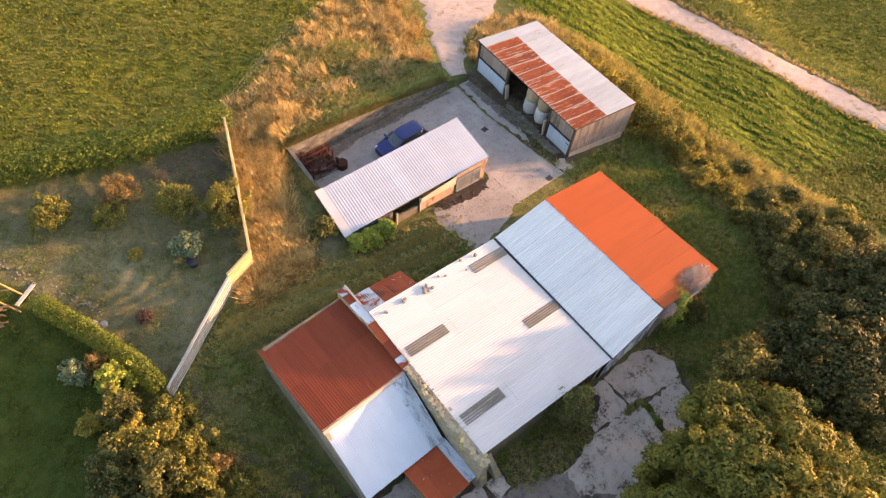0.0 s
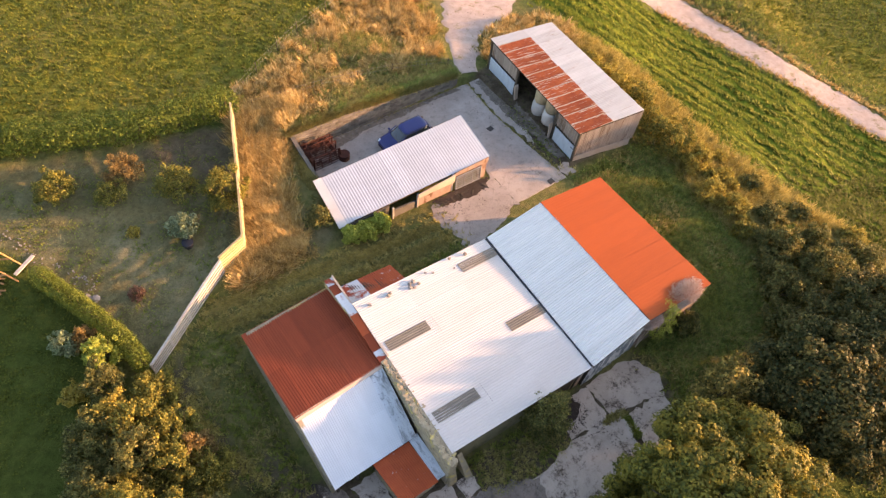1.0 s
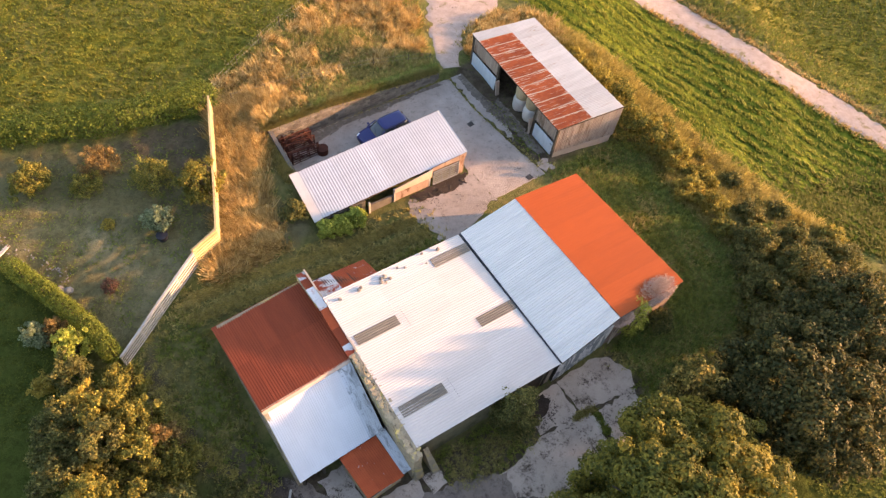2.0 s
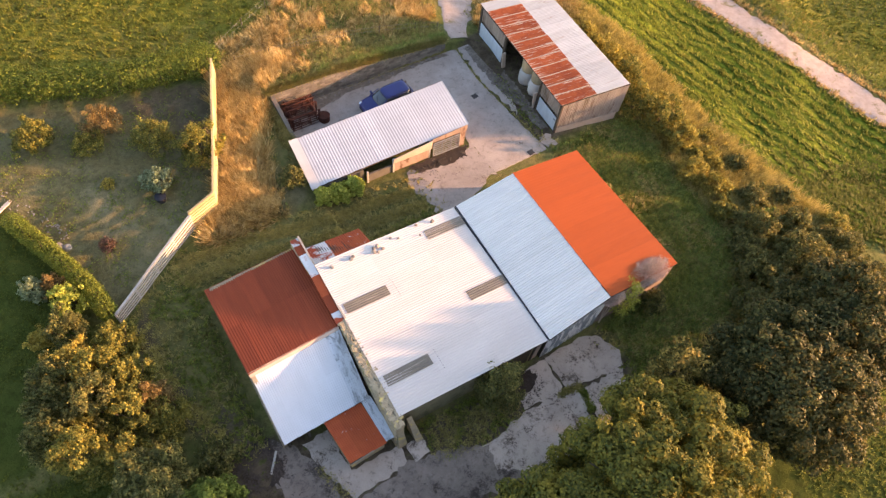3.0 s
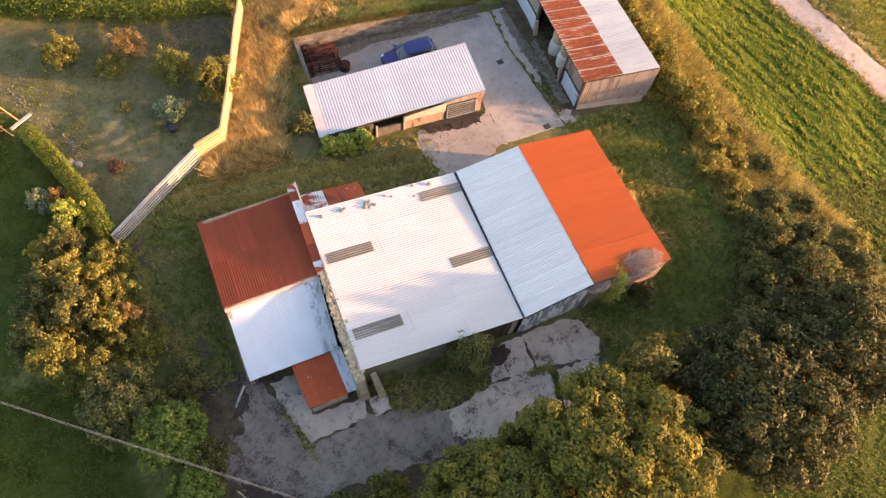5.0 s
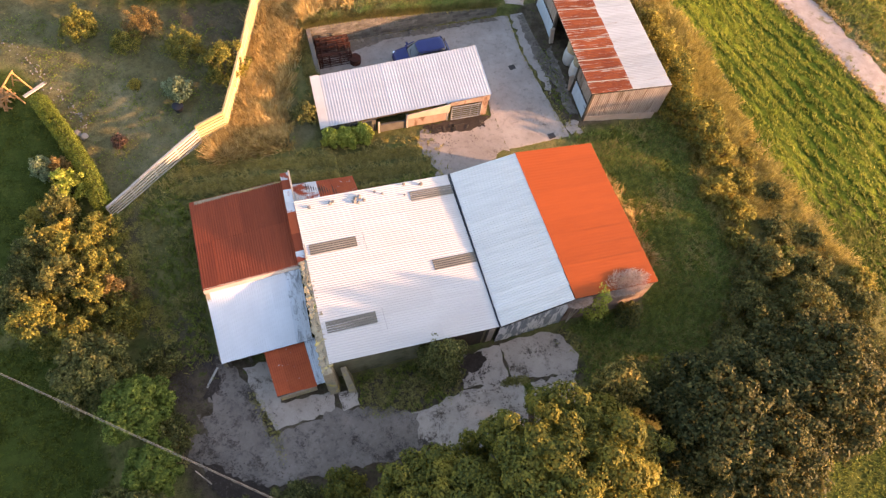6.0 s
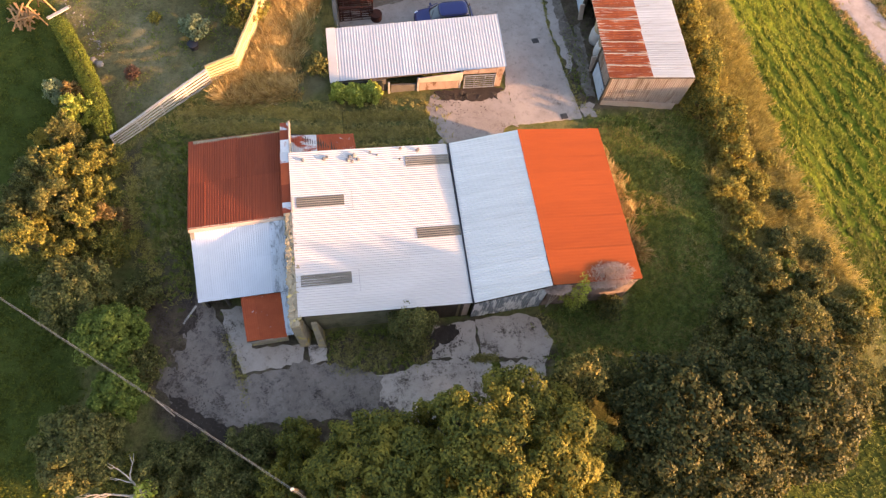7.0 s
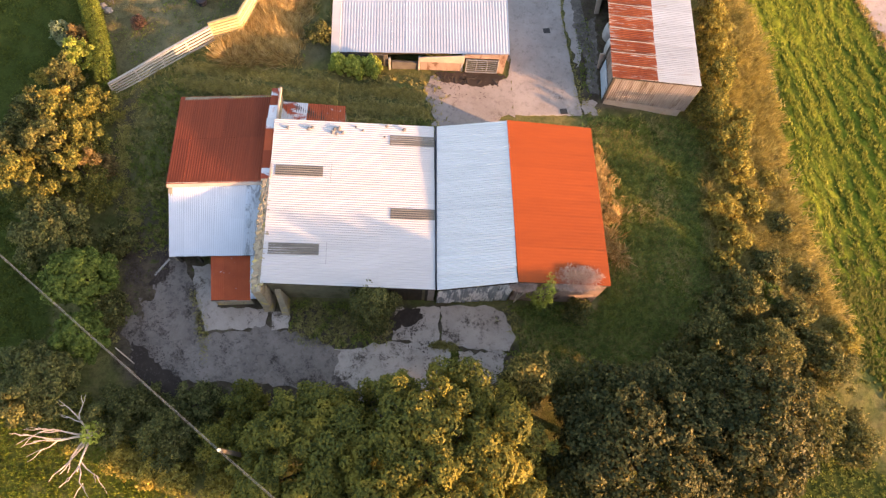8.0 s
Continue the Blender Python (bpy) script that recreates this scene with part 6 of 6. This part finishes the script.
dry_side = lambda x, y: off_paths(x, y) & ~belt_at(x, y)
green_side = lambda x, y: off_paths(x, y) & belt_at(x, y)
tussocks("dry_grass", "long flopped golden dry grass on the bank", GOLD, 250, 26, 7, .85, .019, .74, "dry_blade", 601, dry_side, 2.3, .24)
plant("dry_grass", "thin golden dry grass between the tussocks", GOLD, 3000, 6, .5, .02, .8, "dry_blade", 618, dry_side, 2.2, .4, 1.6, .8)
tussocks("dry_grass", "long tawny dry grass in clumps over the upper bank", BANK, 560, 20, 6, .58, .02, .8, "dry_blade", 602, lambda x, y: dry_side(x, y) & patchy(x, y, -.3), None, .26)
plant("dry_grass", "short tawny dry grass over the upper bank", BANK, 9000, 7, .36, .013, .85, "tawny_blade", 619, lambda x, y: dry_side(x, y) & patchy(x, y, -.1), None, .6)
NORTH_DRY = [(22.4, 27.3), (24.4, 29.9), (26.6, 31.0), (31.2, 31.4), (33, 28), (31.8, 24.2), (28.2, 25.6), (22.7, 26.9)]
tussocks("dry_grass", "golden dry grass in clumps behind the hay shed", NORTH_DRY, 120, 20, 6, .6, .022, .75, "dry_blade", 606, off_built, None, .26)
plant("rank_grass", "rough olive grass behind the hay shed", NORTH_DRY, 5200, 8, .36, .018, .8, "rank_blade", 624, off_built)
plant("rank_grass", "green weeds and grass among the dry bank", BANK, 20000, 8, .36, .016, .75, "rank_blade", 603, lambda x, y: off_paths(x, y) & ~patchy(x, y, .05))
plant("rank_grass", "green weeds among the dry bank", BANK, 9000, 8, .34, .018, .7, "green_blade", 621, lambda x, y: off_paths(x, y) & ~patchy(x, y, -.35))
plant("rank_grass", "green weeds along the top of the retaining wall", BANK, 30000, 8, .36, .016, .7, "rank_blade", 610, green_side)
plant("rank_grass", "lush green weeds along the top of the retaining wall", BANK, 20000, 8, .34, .018, .7, "verdant_blade", 611, lambda x, y: green_side(x, y) & patchy(x, y, -.1, 1.3, .9))
tussocks("dry_grass", "strip of tall golden grass beside the orange roof", STRIP, 46, 20, 6, .62, .022, .7, "dry_blade", 604, off_built, 3.0, .17)
EDGE_BAND = [(31.2, 25), (30.6, 18.5), (30.1, 12.5), (28.2, 8.4), (28.2, 3.6), (30.4, 2.4), (32.4, 5.2), (34.2, .8), (35.9, -2.6), (36.8, -2.2), (35.4, 2.6), (34.6, 8), (35.0, 15), (34.2, 21), (32.8, 27)]
tussocks("dry_grass", "tall tawny dry grass in clumps along the meadow edge", EDGE_BAND, 520, 20, 6, .62, .02, .75, "tawny_blade", 605, off_paths, None, .26)
plant("rank_grass", "olive rank grass in the scrub edge", THICKET, 20000, 8, .6, .016, .8, "rank_blade", 613, off_paths)
trodden = lambda x, y: np.abs(x - np.interp(-y, [-p[1] for p in WORN_LINE], [p[0] for p in WORN_LINE])) < .32 + .12 * np.sin(y * 3.1)
plant("dry_grass", "trodden pale grass of a footpath through the rank grass", WORN_PATH, 5000, 7, .16, .016, 1.25, "tawny_blade", 623, None, None, .1)
AROUND = [(-11, 13.5), (-5.3, 17.6), (0, 15.9), (9.4, 15.9), (10, 11), (20, 10.3), (21, 13.2), (28, 13), (29.5, 11), (28, 3), (29, -3), (24, -6), (14.5, -5), (14.8, -2.6), (15, -.3), (20.2, -.4), (20.2, 10.3), (4.2, 10.4), (4, 13), (-6.6, 12.8), (-6.3, 3), (-8.6, 3.2), (-9.6, 6)]
plant("rank_grass", "rank uneven grass round the farm buildings", AROUND, 30000, 8, .34, .018, .8, "rank_blade", 606, lambda x, y: off_paths(x, y) & patchy(x, y, -.2, .7, .5) & ~trodden(x, y))
plant("rank_grass", "green uneven grass round the farm buildings", AROUND, 30000, 8, .30, .02, .7, "green_blade", 607, lambda x, y: off_paths(x, y) & ~patchy(x, y, .1, .7, .5) & ~((y > 12.6) & (x < 9.8) & (x > -6.5)) & ~trodden(x, y))
plant("rank_grass", "lush green weedy grass beside the orange roofed barn", EAST_GRASS, 34000, 8, .30, .018, .7, "verdant_blade", 609, lambda x, y: off_paths(x, y) & ~patchy(x, y, .35, .5, .6))
APRON = [(1.2, -.3), (7.3, -.4), (7.0, -2.6), (4.0, -3.2), (1.4, -2.4)]
plant("rank_grass", "weedy grass patch before the barn", APRON, 2600, 7, .22, .014, .8, "green_blade", 608, lambda x, y: patchy(x, y, .05, 1.4, 1.1), None, .4)
plant("rank_grass", "brown faded weeds before the barn", APRON, 2400, 6, .2, .014, .9, "rank_blade", 612, lambda x, y: ~patchy(x, y, .1, 1.4, 1.1), None, .45)
for k, (poly, n) in enumerate((([(-4.9, .4), (-4.2, -2.4), (-3.6, -4.2), (-3.3, -4.0), (-3.5, -2.2), (-4.5, .4)], 700), ([(10.1, -2.7), (11.3, -2.9), (11.2, -3.3), (9.6, -3.0)], 900), ([(11.0, -3.3), (11.3, -3.3), (11.1, -4.6), (10.7, -4.8)], 700),
                               ([(19.3, 25.7), (19.55, 25.7), (19.4, 21.8), (20.0, 17), (20.6, 14), (20.2, 13.2), (19.9, 13.6), (19.7, 17), (19.2, 21.8)], 1100), ([(20.2, 21), (21.2, 22), (21.5, 17.5), (20.9, 14.8), (20.3, 16)], 500),
                               ([(-6.4, 3), (-8.6, 3.3), (-9.6, 1.2), (-8.6, -3), (-9.6, -3), (-10.5, 3)], 2200))):
    plant("weeds", "low dark weeds in the joints of the concrete", poly, n, 7, .16, .02, .8, "rank_blade" if k % 2 or k == 0 else "green_blade", 620 + k, None, None, .08)
WALL_TOP = [(3.2, 25.98), (18.4, 26.0), (18.6, 26.6), (3.2, 26.6)]
SIDE_TOP = [(2.6, 21.2), (3.5, 21.2), (3.5, 26.2), (2.6, 26.2)]
plant("rank_grass", "green weeds over the side wall of the yard corner", SIDE_TOP, 3200, 9, .4, .018, .9, "rank_blade", 622, None, 0.0, .08, .6, .8)
plant("rank_grass", "weeds hanging over the retaining wall", WALL_TOP, 4600, 9, .55, .018, 1.05, "rank_blade", 614, None, -1.6, .02, .4, .6)
plant("rank_grass", "green leafy weeds hanging over the retaining wall", WALL_TOP, 3200, 9, .5, .018, .9, "verdant_blade", 615, lambda x, y: patchy(x, y, 0, 1.4, 1.1), None, .06)
TRACK = lambda o: [(-6.5, 14.4 + o), (-1, 13.7 + o), (5, 13.2 + o), (9.5, 12.9 + o), (9.5, 13.25 + o), (5, 13.55 + o), (-1, 14.05 + o), (-6.5, 14.8 + o)]
BEHIND = [(-7.5, 15.6), (-4.6, 16.3), (0, 16.2), (9.2, 15.4), (9.6, 12.2), (4.4, 12.2), (4.2, 13.2), (-6.4, 13.0)]
for sd, mt, cut in ((616, "tawny_blade", .35), (617, "rank_blade", -.2)):
    plant("rank_grass", "pale flattened grass of wheel tracks behind the barn", BEHIND, 16000, 7, .28, .02, 1.1, mt, sd,
          lambda x, y, c=cut: off_built(x, y) & (np.sin((y + .094 * x + .1 * np.sin(x * .7)) * 4.6) + np.random.default_rng(6).normal(0, .4, len(x)) > c), 3.0, .2, .3, .4)
for s_, arc in ((660, [(23.3, 10.6), (24.1, 7), (24.0, 3.3), (23.1, .5)]), (661, [(25.6, 10.2), (26.4, 6.5), (26.0, 2.9), (24.4, -.4)])):
    band = [(x - .28, y) for x, y in arc] + [(x + .28, y) for x, y in arc[::-1]]
    plant("rank_grass", "paler flattened grass of a curving wheel track", band, 4200, 8, .24, .016, 1.05, "lush_blade", s_, None, -1.4, .1, .3, .4)
# Lawn's own dark green; also serves as shaded grass on the lower meadow.
M["lawn_and_shade_blade"] = leafy("short_lawn_and_shade_blade", (0.080, 0.098, 0.016), (0.125, 0.142, 0.022), (0.180, 0.182, 0.034), 0.7, 0.3, 0.3, tuft=0.3)
M["litter"] = surface("rotting_leaf_litter", (0.11, 0.082, 0.066), (0.075, 0.057, 0.047), 6.0, 0.9, 0.0, 40, 0.1)
for s_, n_, poly in ((670, 2600, [(-9.3, 3.2), (-6.3, 3.2), (-6.0, 1.2), (-7.4, .4), (-8.9, .8)]), (671, 2200, [(-8.9, -1.2), (-7.4, -1.4), (-5.6, -3.4), (-3.6, -4.6), (-2.6, -5.6), (-5.4, -6.3), (-8.2, -4)]),
                     (672, 500, [(-8.4, 1.6), (-6.2, .2), (-5.6, -2.6), (-6.6, -3.2), (-8.5, -1)]), (673, 900, [(7.2, -.6), (9.4, -.7), (9.3, -2), (7.6, -2.6)]), (674, 600, [(9.6, -2.6), (14.4, -3.4), (13, -5.6), (9.8, -5.4), (8, -3.2)]),
                     (677, 1800, [(20.2, 25.4), (21.6, 25.6), (21.5, 15), (20.6, 14.8), (20.3, 20)]), (678, 900, [(20.6, 27), (22.6, 31.4), (25.6, 34.4), (28, 33.2), (24, 29.6), (21.8, 27)]), (676, 500, [(10, 16.4), (14.8, 16.2), (14.2, 14.9), (10.6, 14.4), (9.4, 15.4)])):
    x, y, rng_ = scatter(poly, n_, s_, lambda x, y: patchy(x, y, .1, 2.3, 1.7), .35)
    blades("leaf_litter", "dark rotting leaf litter strewn over the concrete", x, y, 3, .07, .014, 1.42, M["litter"], rng_, None, .2, None, "leaf litter").location.z = .07
NEAR_FIELD = [(2.3, 32.7), (4.6, 33.9), (9.5, 37.1), (17, 41), (25, 46), (20, 60), (-28, 60), (-28, 40), (-14, 34.5), (-7, 33)]
plant("field_grass", "mottled pasture grass of the upper field", NEAR_FIELD, 36000, 5, .24, .034, .8, "lush_blade", 640, None)
NEAR_MEADOW = [(32.4, 31.9), (33.1, 26.2), (35, 20.6), (35.5, 15.4), (34.3, 8), (35.8, 3), (37, -3.5), (39.6, -8), (46, -14), (53, -8), (50.4, 2), (48.2, 11), (46.6, 19), (43.5, 28.5), (36, 40), (31, 36)]
def swath(x, y):
    return np.sin((x * .97 + y * .24) * 5.0 + .9 * np.sin(y * .31) + .8 * np.sin(y * 1.1 + x * .6) + .6 * np.sin(y * 2.3 - x)) + np.random.default_rng(5).normal(0, .45, len(x)) > -.15


# Lower meadow: shade lying there is put in as darker blades.
def shaded_meadow(x, y):
    return y + (x - 36) * .5 + np.random.default_rng(15).normal(0, 1.2, len(x)) < 6


plant("meadow_grass", "lush mown meadow grass lying in swaths", NEAR_MEADOW, 60000, 6, .28, .026, .85, "meadow_blade", 641, lambda x, y: swath(x, y) & ~shaded_meadow(x, y), 1.8, .6, .5, .4)
plant("meadow_grass", "mown grass of the lower meadow, blades darkened for shade", NEAR_MEADOW, 60000, 6, .28, .026, .85, "lawn_and_shade_blade", 650, lambda x, y: shaded_meadow(x, y) & (swath(x, y) | (y < 2)), 1.8, .6, .5, .4)
VERGE = [(48, 31), (52, 18), (54, 8), (56, -6), (60, -6), (58.5, 5), (57, 15), (54, 24), (51, 33)]
plant("verge_grass", "rough verge along the farm track", VERGE, 12000, 8, .42, .02, .8, "green_blade", 642, off_paths)
plant("verge_grass", "dry seeding grass along the verge", VERGE, 3000, 8, .5, .02, .8, "tawny_blade", 649, lambda x, y: off_paths(x, y) & patchy(x, y, .1))
for s, edge in ((651, [(44.2, 27), (46.6, 19.4), (48.2, 11), (50.4, 1.8), (50.9, 1.9), (48.7, 11.1), (47.1, 19.6), (44.8, 27.2)]), (652, [(48.4, 27.4), (50.0, 20), (51.8, 11.4), (53.8, 2.2), (54.3, 2.3), (52.4, 11.6), (50.6, 20.2), (49, 27.6)])):
    plant("dry_grass", "golden dry grass edging the farm track", edge, 4200, 8, .4, .016, .8, "dry_blade", s, None, None, .15)
FAR_NEAR = [(54.5, 24), (57, 15), (58.4, 5), (62, -8), (80, -8), (80, 45), (52, 45)]
plant("field_grass", "short pasture grass beyond the farm track", FAR_NEAR, 24000, 6, .25, .04, .8, "lush_blade", 644, None)
SOUTH_NEAR = [(-26, -9.5), (-14, -7.5), (-8.6, -8.8), (-6, -10.6), (0, -13.6), (4, -15), (2, -22), (-26, -22)]
plant("field_grass", "sunlit yellow-green grass beyond the dead tree", SOUTH_NEAR, 20000, 6, .26, .018, .8, "meadow_blade", 648, None)
LOW_NEAR = [(-13.4, 6), (-12.8, -6), (-9.5, -12), (-24, -15), (-26, 8)]
plant("lawn_grass", "dark green grass below the boundary thicket", LOW_NEAR, 18000, 6, .2, .02, .8, "lawn_and_shade_blade", 645, lambda x, y: patchy(x, y, -.6, .8, .6))
plant("lawn_grass", "short green garden lawn", [(-17, 26), (-14.2, 21.3), (-14.4, 17), (-16, 13), (-28, 10), (-26, 28)], 16000, 6, .12, .016, .8, "lawn_and_shade_blade", 646, None)
plant("lawn_grass", "shaded green grass behind the dark trees", LAWN_EAST[:4] + [(50, -24), (12, -24)], 14000, 6, .24, .02, .8, "green_blade", 647, None)
GARDEN_IN = [(-1, 29), (-3.8, 19.6), (-5.6, 18.8), (-11.2, 15), (-14, 23), (-16, 27.5), (-23, 31), (-14, 32), (-7.6, 30)]
plant("rank_grass", "thin worn garden grass", GARDEN_IN, 14000, 6, .12, .014, .9, "green_blade", 643, lambda x, y: patchy(x, y, -.35, .6, .5))

# ---- cable, poles, dead tree, garden clutter ----
A, B = Vector((-60, 37.5, 9.5)), Vector((-.15, -9.4, 7.75))
line = [A.lerp(B, k / 30) - Vector((0, 0, 1.6 * 4 * (k / 30) * (1 - k / 30))) for k in range(31)] + [Vector((8, -15.8, 7.4)), Vector((30, -33, 7.9))]
for side_ in (-1, 1):
    cable = bpy.data.curves.new("overhead_cable", "CURVE")
    cable.dimensions, cable.bevel_depth, cable.bevel_resolution = "3D", .010, 2
    sp = cable.splines.new("POLY")
    sp.points.add(len(line) - 1)
    for p, q in zip(sp.points, line):
        p.co = (q.x + side_ * .017, q.y + side_ * .022, q.z, 1)
    cable.materials.append(M["wire"])
    tagged(new("overhead_cable", cable), "thin grey overhead cable crossing above the trees", "cable", "twin overhead cables")
pole = thing("utility_pole", "timber utility pole with a white insulator among the trees", "utility pole", (-.15, -9.4, 0))
part("shaft", rod((0, 0, -.5), (0, 0, 7.6), .14, .10, 10), M["bark"], pole)
part("insulator", rod((0, 0, 7.6), (0, 0, 7.86), .09, .05, 10), M["porcelain"], pole, "white insulator")
stake = thing("post", "thin pale leaning pole at the edge of the apron", "post", (-7.5, -4.2, 0))
part("shaft", rod((0, 0, -.2), (-.25, .5, 2.3), .04, .03, 7), M["dead_wood"], stake)

rng_d = random.Random(9)
dead = thing("dead_tree", "fallen bleached dead tree with bare pale branches", "tree", (-8.4, -8.3, 0))
bm = bmesh.new()
add_rod(bm, (.3, .6, -.2), (0, 0, 2.2), .16, .11, 8)


def branch(bm, a, d, length, r, depth):
    p = a
    for k in range(3):
        q = p + (d + Vector((rng_d.uniform(-.3, .3), rng_d.uniform(-.3, .3), rng_d.uniform(-.2, .2)))).normalized() * length / 3
        add_rod(bm, p, q, r * (1 - .2 * k), r * (.8 - .2 * k), 6)
        p = q
    b = p
    if depth:
        for k in range(3 if depth > 1 else 2):
            nd = (d + Vector((rng_d.uniform(-.7, .7), rng_d.uniform(-.7, .7), rng_d.uniform(-.35, .45)))).normalized()
            branch(bm, a.lerp(b, rng_d.uniform(.55, 1.0)), nd, length * rng_d.uniform(.5, .75), r * .55, depth - 1)


for d in ((-1, .25, .3), (-.9, -.2, .35), (-.3, -1, .25), (.1, -1, .3), (-.6, .6, .5), (-.6, -.8, .2)):
    branch(bm, Vector((0, 0, 2.0)), Vector(d).normalized(), rng_d.uniform(1.4, 2.3), .075, 1 + (d[2] > .29))
part("limb_work", bm, M["dead_wood"], dead)
leaves("ivy", [(.1, .1, 2.2, .5, .6, .6), (.2, .3, 1.5, .4, .4, .6)], 900, .12, M["leaf_lime"], np.random.default_rng(91), dead, "yellow-green ivy tuft")

frame_ = thing("play_frame", "orange-brown timber climbing frame on the lawn edge", "play frame", (-16.6, 24.4, float(rise(-16.6, 24.4))), -25)
for a, b in (((-.7, -.6, 0), (0, -.6, 1.6)), ((.7, -.6, 0), (0, -.6, 1.6)), ((-.7, .6, 0), (0, .6, 1.6)), ((.7, .6, 0), (0, .6, 1.6)), ((0, -.75, 1.6), (0, .75, 1.6)), ((-.35, -.6, .8), (.35, -.6, .8)), ((-.35, .6, .8), (.35, .6, .8))):
    part("beam", rod(a, b, .055, None, 6), M["brown_wood"], frame_)
heap_at = (-17.8, 24.3)
for k in range(24):
    a = rng_d.uniform(0, 180)
    z = float(rise(*heap_at)) + .05 + (k // 5) * .11
    tagged(part("batten", box((rng_d.uniform(1.2, 2.2), .11, .06), (0, 0, 0), (rng_d.uniform(-4, 4), rng_d.uniform(-4, 4), 0), .008), M["brown_wood"], None, "", pose(heap_at[0] + rng_d.uniform(-.5, .5), heap_at[1] + rng_d.uniform(-.6, .6), z, 0, 0, a)),
           "loose orange-brown timber batten in a heap on the lawn", "batten", "timber heap")
mark = thing("plank", "pale plank lying across the dark concrete", "plank", (-6.75, 1.75, .03), 55)
part("board", box((1.3, .12, .06), (0, 0, .035), bevel=.01), M["grey_wood"], mark)
plank = thing("plank", "grey weathered plank lying on the grass", "plank", (-15.6, 24.5, float(rise(-15.6, 24.5)) + .05), 35)
part("board", box((1.6, .25, .07), (0, 0, .04), bevel=.01), M["grey_wood"], plank)
pot = thing("plant_pot", "dark round tub on the garden soil", "pot", (-6.4, 20.95, float(rise(-6.4, 20.95))))
part("tub", rod((0, 0, 0), (0, 0, .45), .28, .36, 16), M["dark_plastic"], pot)
part("rim", rod((0, 0, .43), (0, 0, .48), .38, .38, 16), M["dark_plastic"], pot)
for k, (x, y) in enumerate(((-13.1, 20.4), (-12.7, 20.1))):
    rock = bmesh.new()
    bmesh.ops.create_icosphere(rock, subdivisions=2, radius=.3)
    for v in rock.verts:
        v.co *= rng_d.uniform(.8, 1.1)
        v.co.z *= .7
    tagged(part("rock", rock, M["roof_stone"], None, "", pose(x, y, float(rise(x, y)) + .12, 0, 0, 40 * k)), "grey boulder at the end of the hedge", "rock", "rocks by the hedge")
st = random.Random(17)
for k in range(26):
    a = rng_d.uniform(0, 1)
    x, y = 4.5 + a * 13.5, 25.5 + st.uniform(-.2, .05)
    bm = bmesh.new()
    bmesh.ops.create_icosphere(bm, subdivisions=1, radius=st.uniform(.05, .14))
    for v in bm.verts:
        v.co *= st.uniform(.7, 1.2)
    tagged(part("rubble", bm, M["roof_stone"], None, "", pose(x, y, float(rise(x, y)) + .06)), "loose stone at the foot of the retaining wall", "stone", "rubble along the wall")
# bank fence: thin posts and wire along the top of the retaining wall
wf = thing("wire_fence", "sagging post-and-wire fence on the bank above the yard", "fence", (0, 0, 0))
wl = [(2.4, 30.2), (5.0, 29.9), (8.0, 29.6), (11.0, 29.3), (14.0, 28.9), (17.0, 28.3), (19.0, 28.0)]
for (x, y), (x2, y2) in zip(wl, wl[1:] + [(19.3, 27.0)]):
    z, z2 = float(rise(x, y)), float(rise(x2, y2))
    part("post", rod((x, y, z - .3), (x + .05, y, z + .85), .035, .03, 7), M["bark"], wf)
    for h in (.4, .78):
        part("wire", rod((x, y, z + h), (x2, y2, z2 + h), .008, None, 4), M["wire"], wf)
# field boundary fence along the bank
ff = thing("wire_fence", "thin post-and-wire fence between field and dry bank", "fence", (0, 0, 0))
wl = [(1.6, 31.9), (4.4, 33.8), (7.0, 35.5), (9.6, 37.2), (13.3, 39.1), (17, 41.0), (21, 43.4)]
for (x, y), (x2, y2) in zip(wl, wl[1:]):
    z, z2 = float(rise(x, y)), float(rise(x2, y2))
    part("post", rod((x, y, z - .3), (x, y, z + 1.0), .04, .035, 7), M["bark"], ff)
    for h in (.5, .92):
        part("wire", rod((x, y, z + h), (x2, y2, z2 + h), .008, None, 4), M["wire"], ff)

# ---- retaining wall in blocks ----
retain = thing("wall_retaining", "grey blockwork retaining wall round the sunken yard corner", "wall", kind="structure")
TOPS = lambda x: 1.9 - max(0, x - 8) * .082
EDGE = lambda x: 25.80 + (x - 3.5) * .008
for x0, x1 in ((3.4, 8.0), (8.0, 18.5)):
    part("core", wall_run((x0, EDGE(x0)), (x1, EDGE(x1)), -.6, TOPS(x0) - .02, TOPS(x1) - .02, .27), M["mortar"], retain)
part("core", wall_run((3.5, 21.2), (3.5, 25.9), -.6, .95, TOPS(3.5) - .05, .27), M["mortar"], retain)
bm = box((.418, .32, .19), bevel=.014)
block_me = bpy.data.meshes.new("block")
bm.to_mesh(block_me)
bm.free()
brn = random.Random(31)
for row in range(11):
    z = -.42 + row * .215
    for k in range(34):
        x = 3.75 + k * .442 + (row % 2) * .22
        if x > 18.3 or z + .2 > TOPS(x):
            continue
        y = EDGE(x)
        link_mesh("block", block_me, M["block"], retain, "", pose(x, y - brn.uniform(0, .03), z + .1, 0, 0, .45 + brn.uniform(-2, 2)))
    for k in range(11):
        y = 21.6 + k * .442 + (row % 2) * .22
        if y > 25.6 or z + .2 > .95 + (y - 21.2) * .19:
            continue
        link_mesh("block", block_me, M["block"], retain, "", pose(3.5 + brn.uniform(0, .012), y, z + .1, 0, 0, 90))
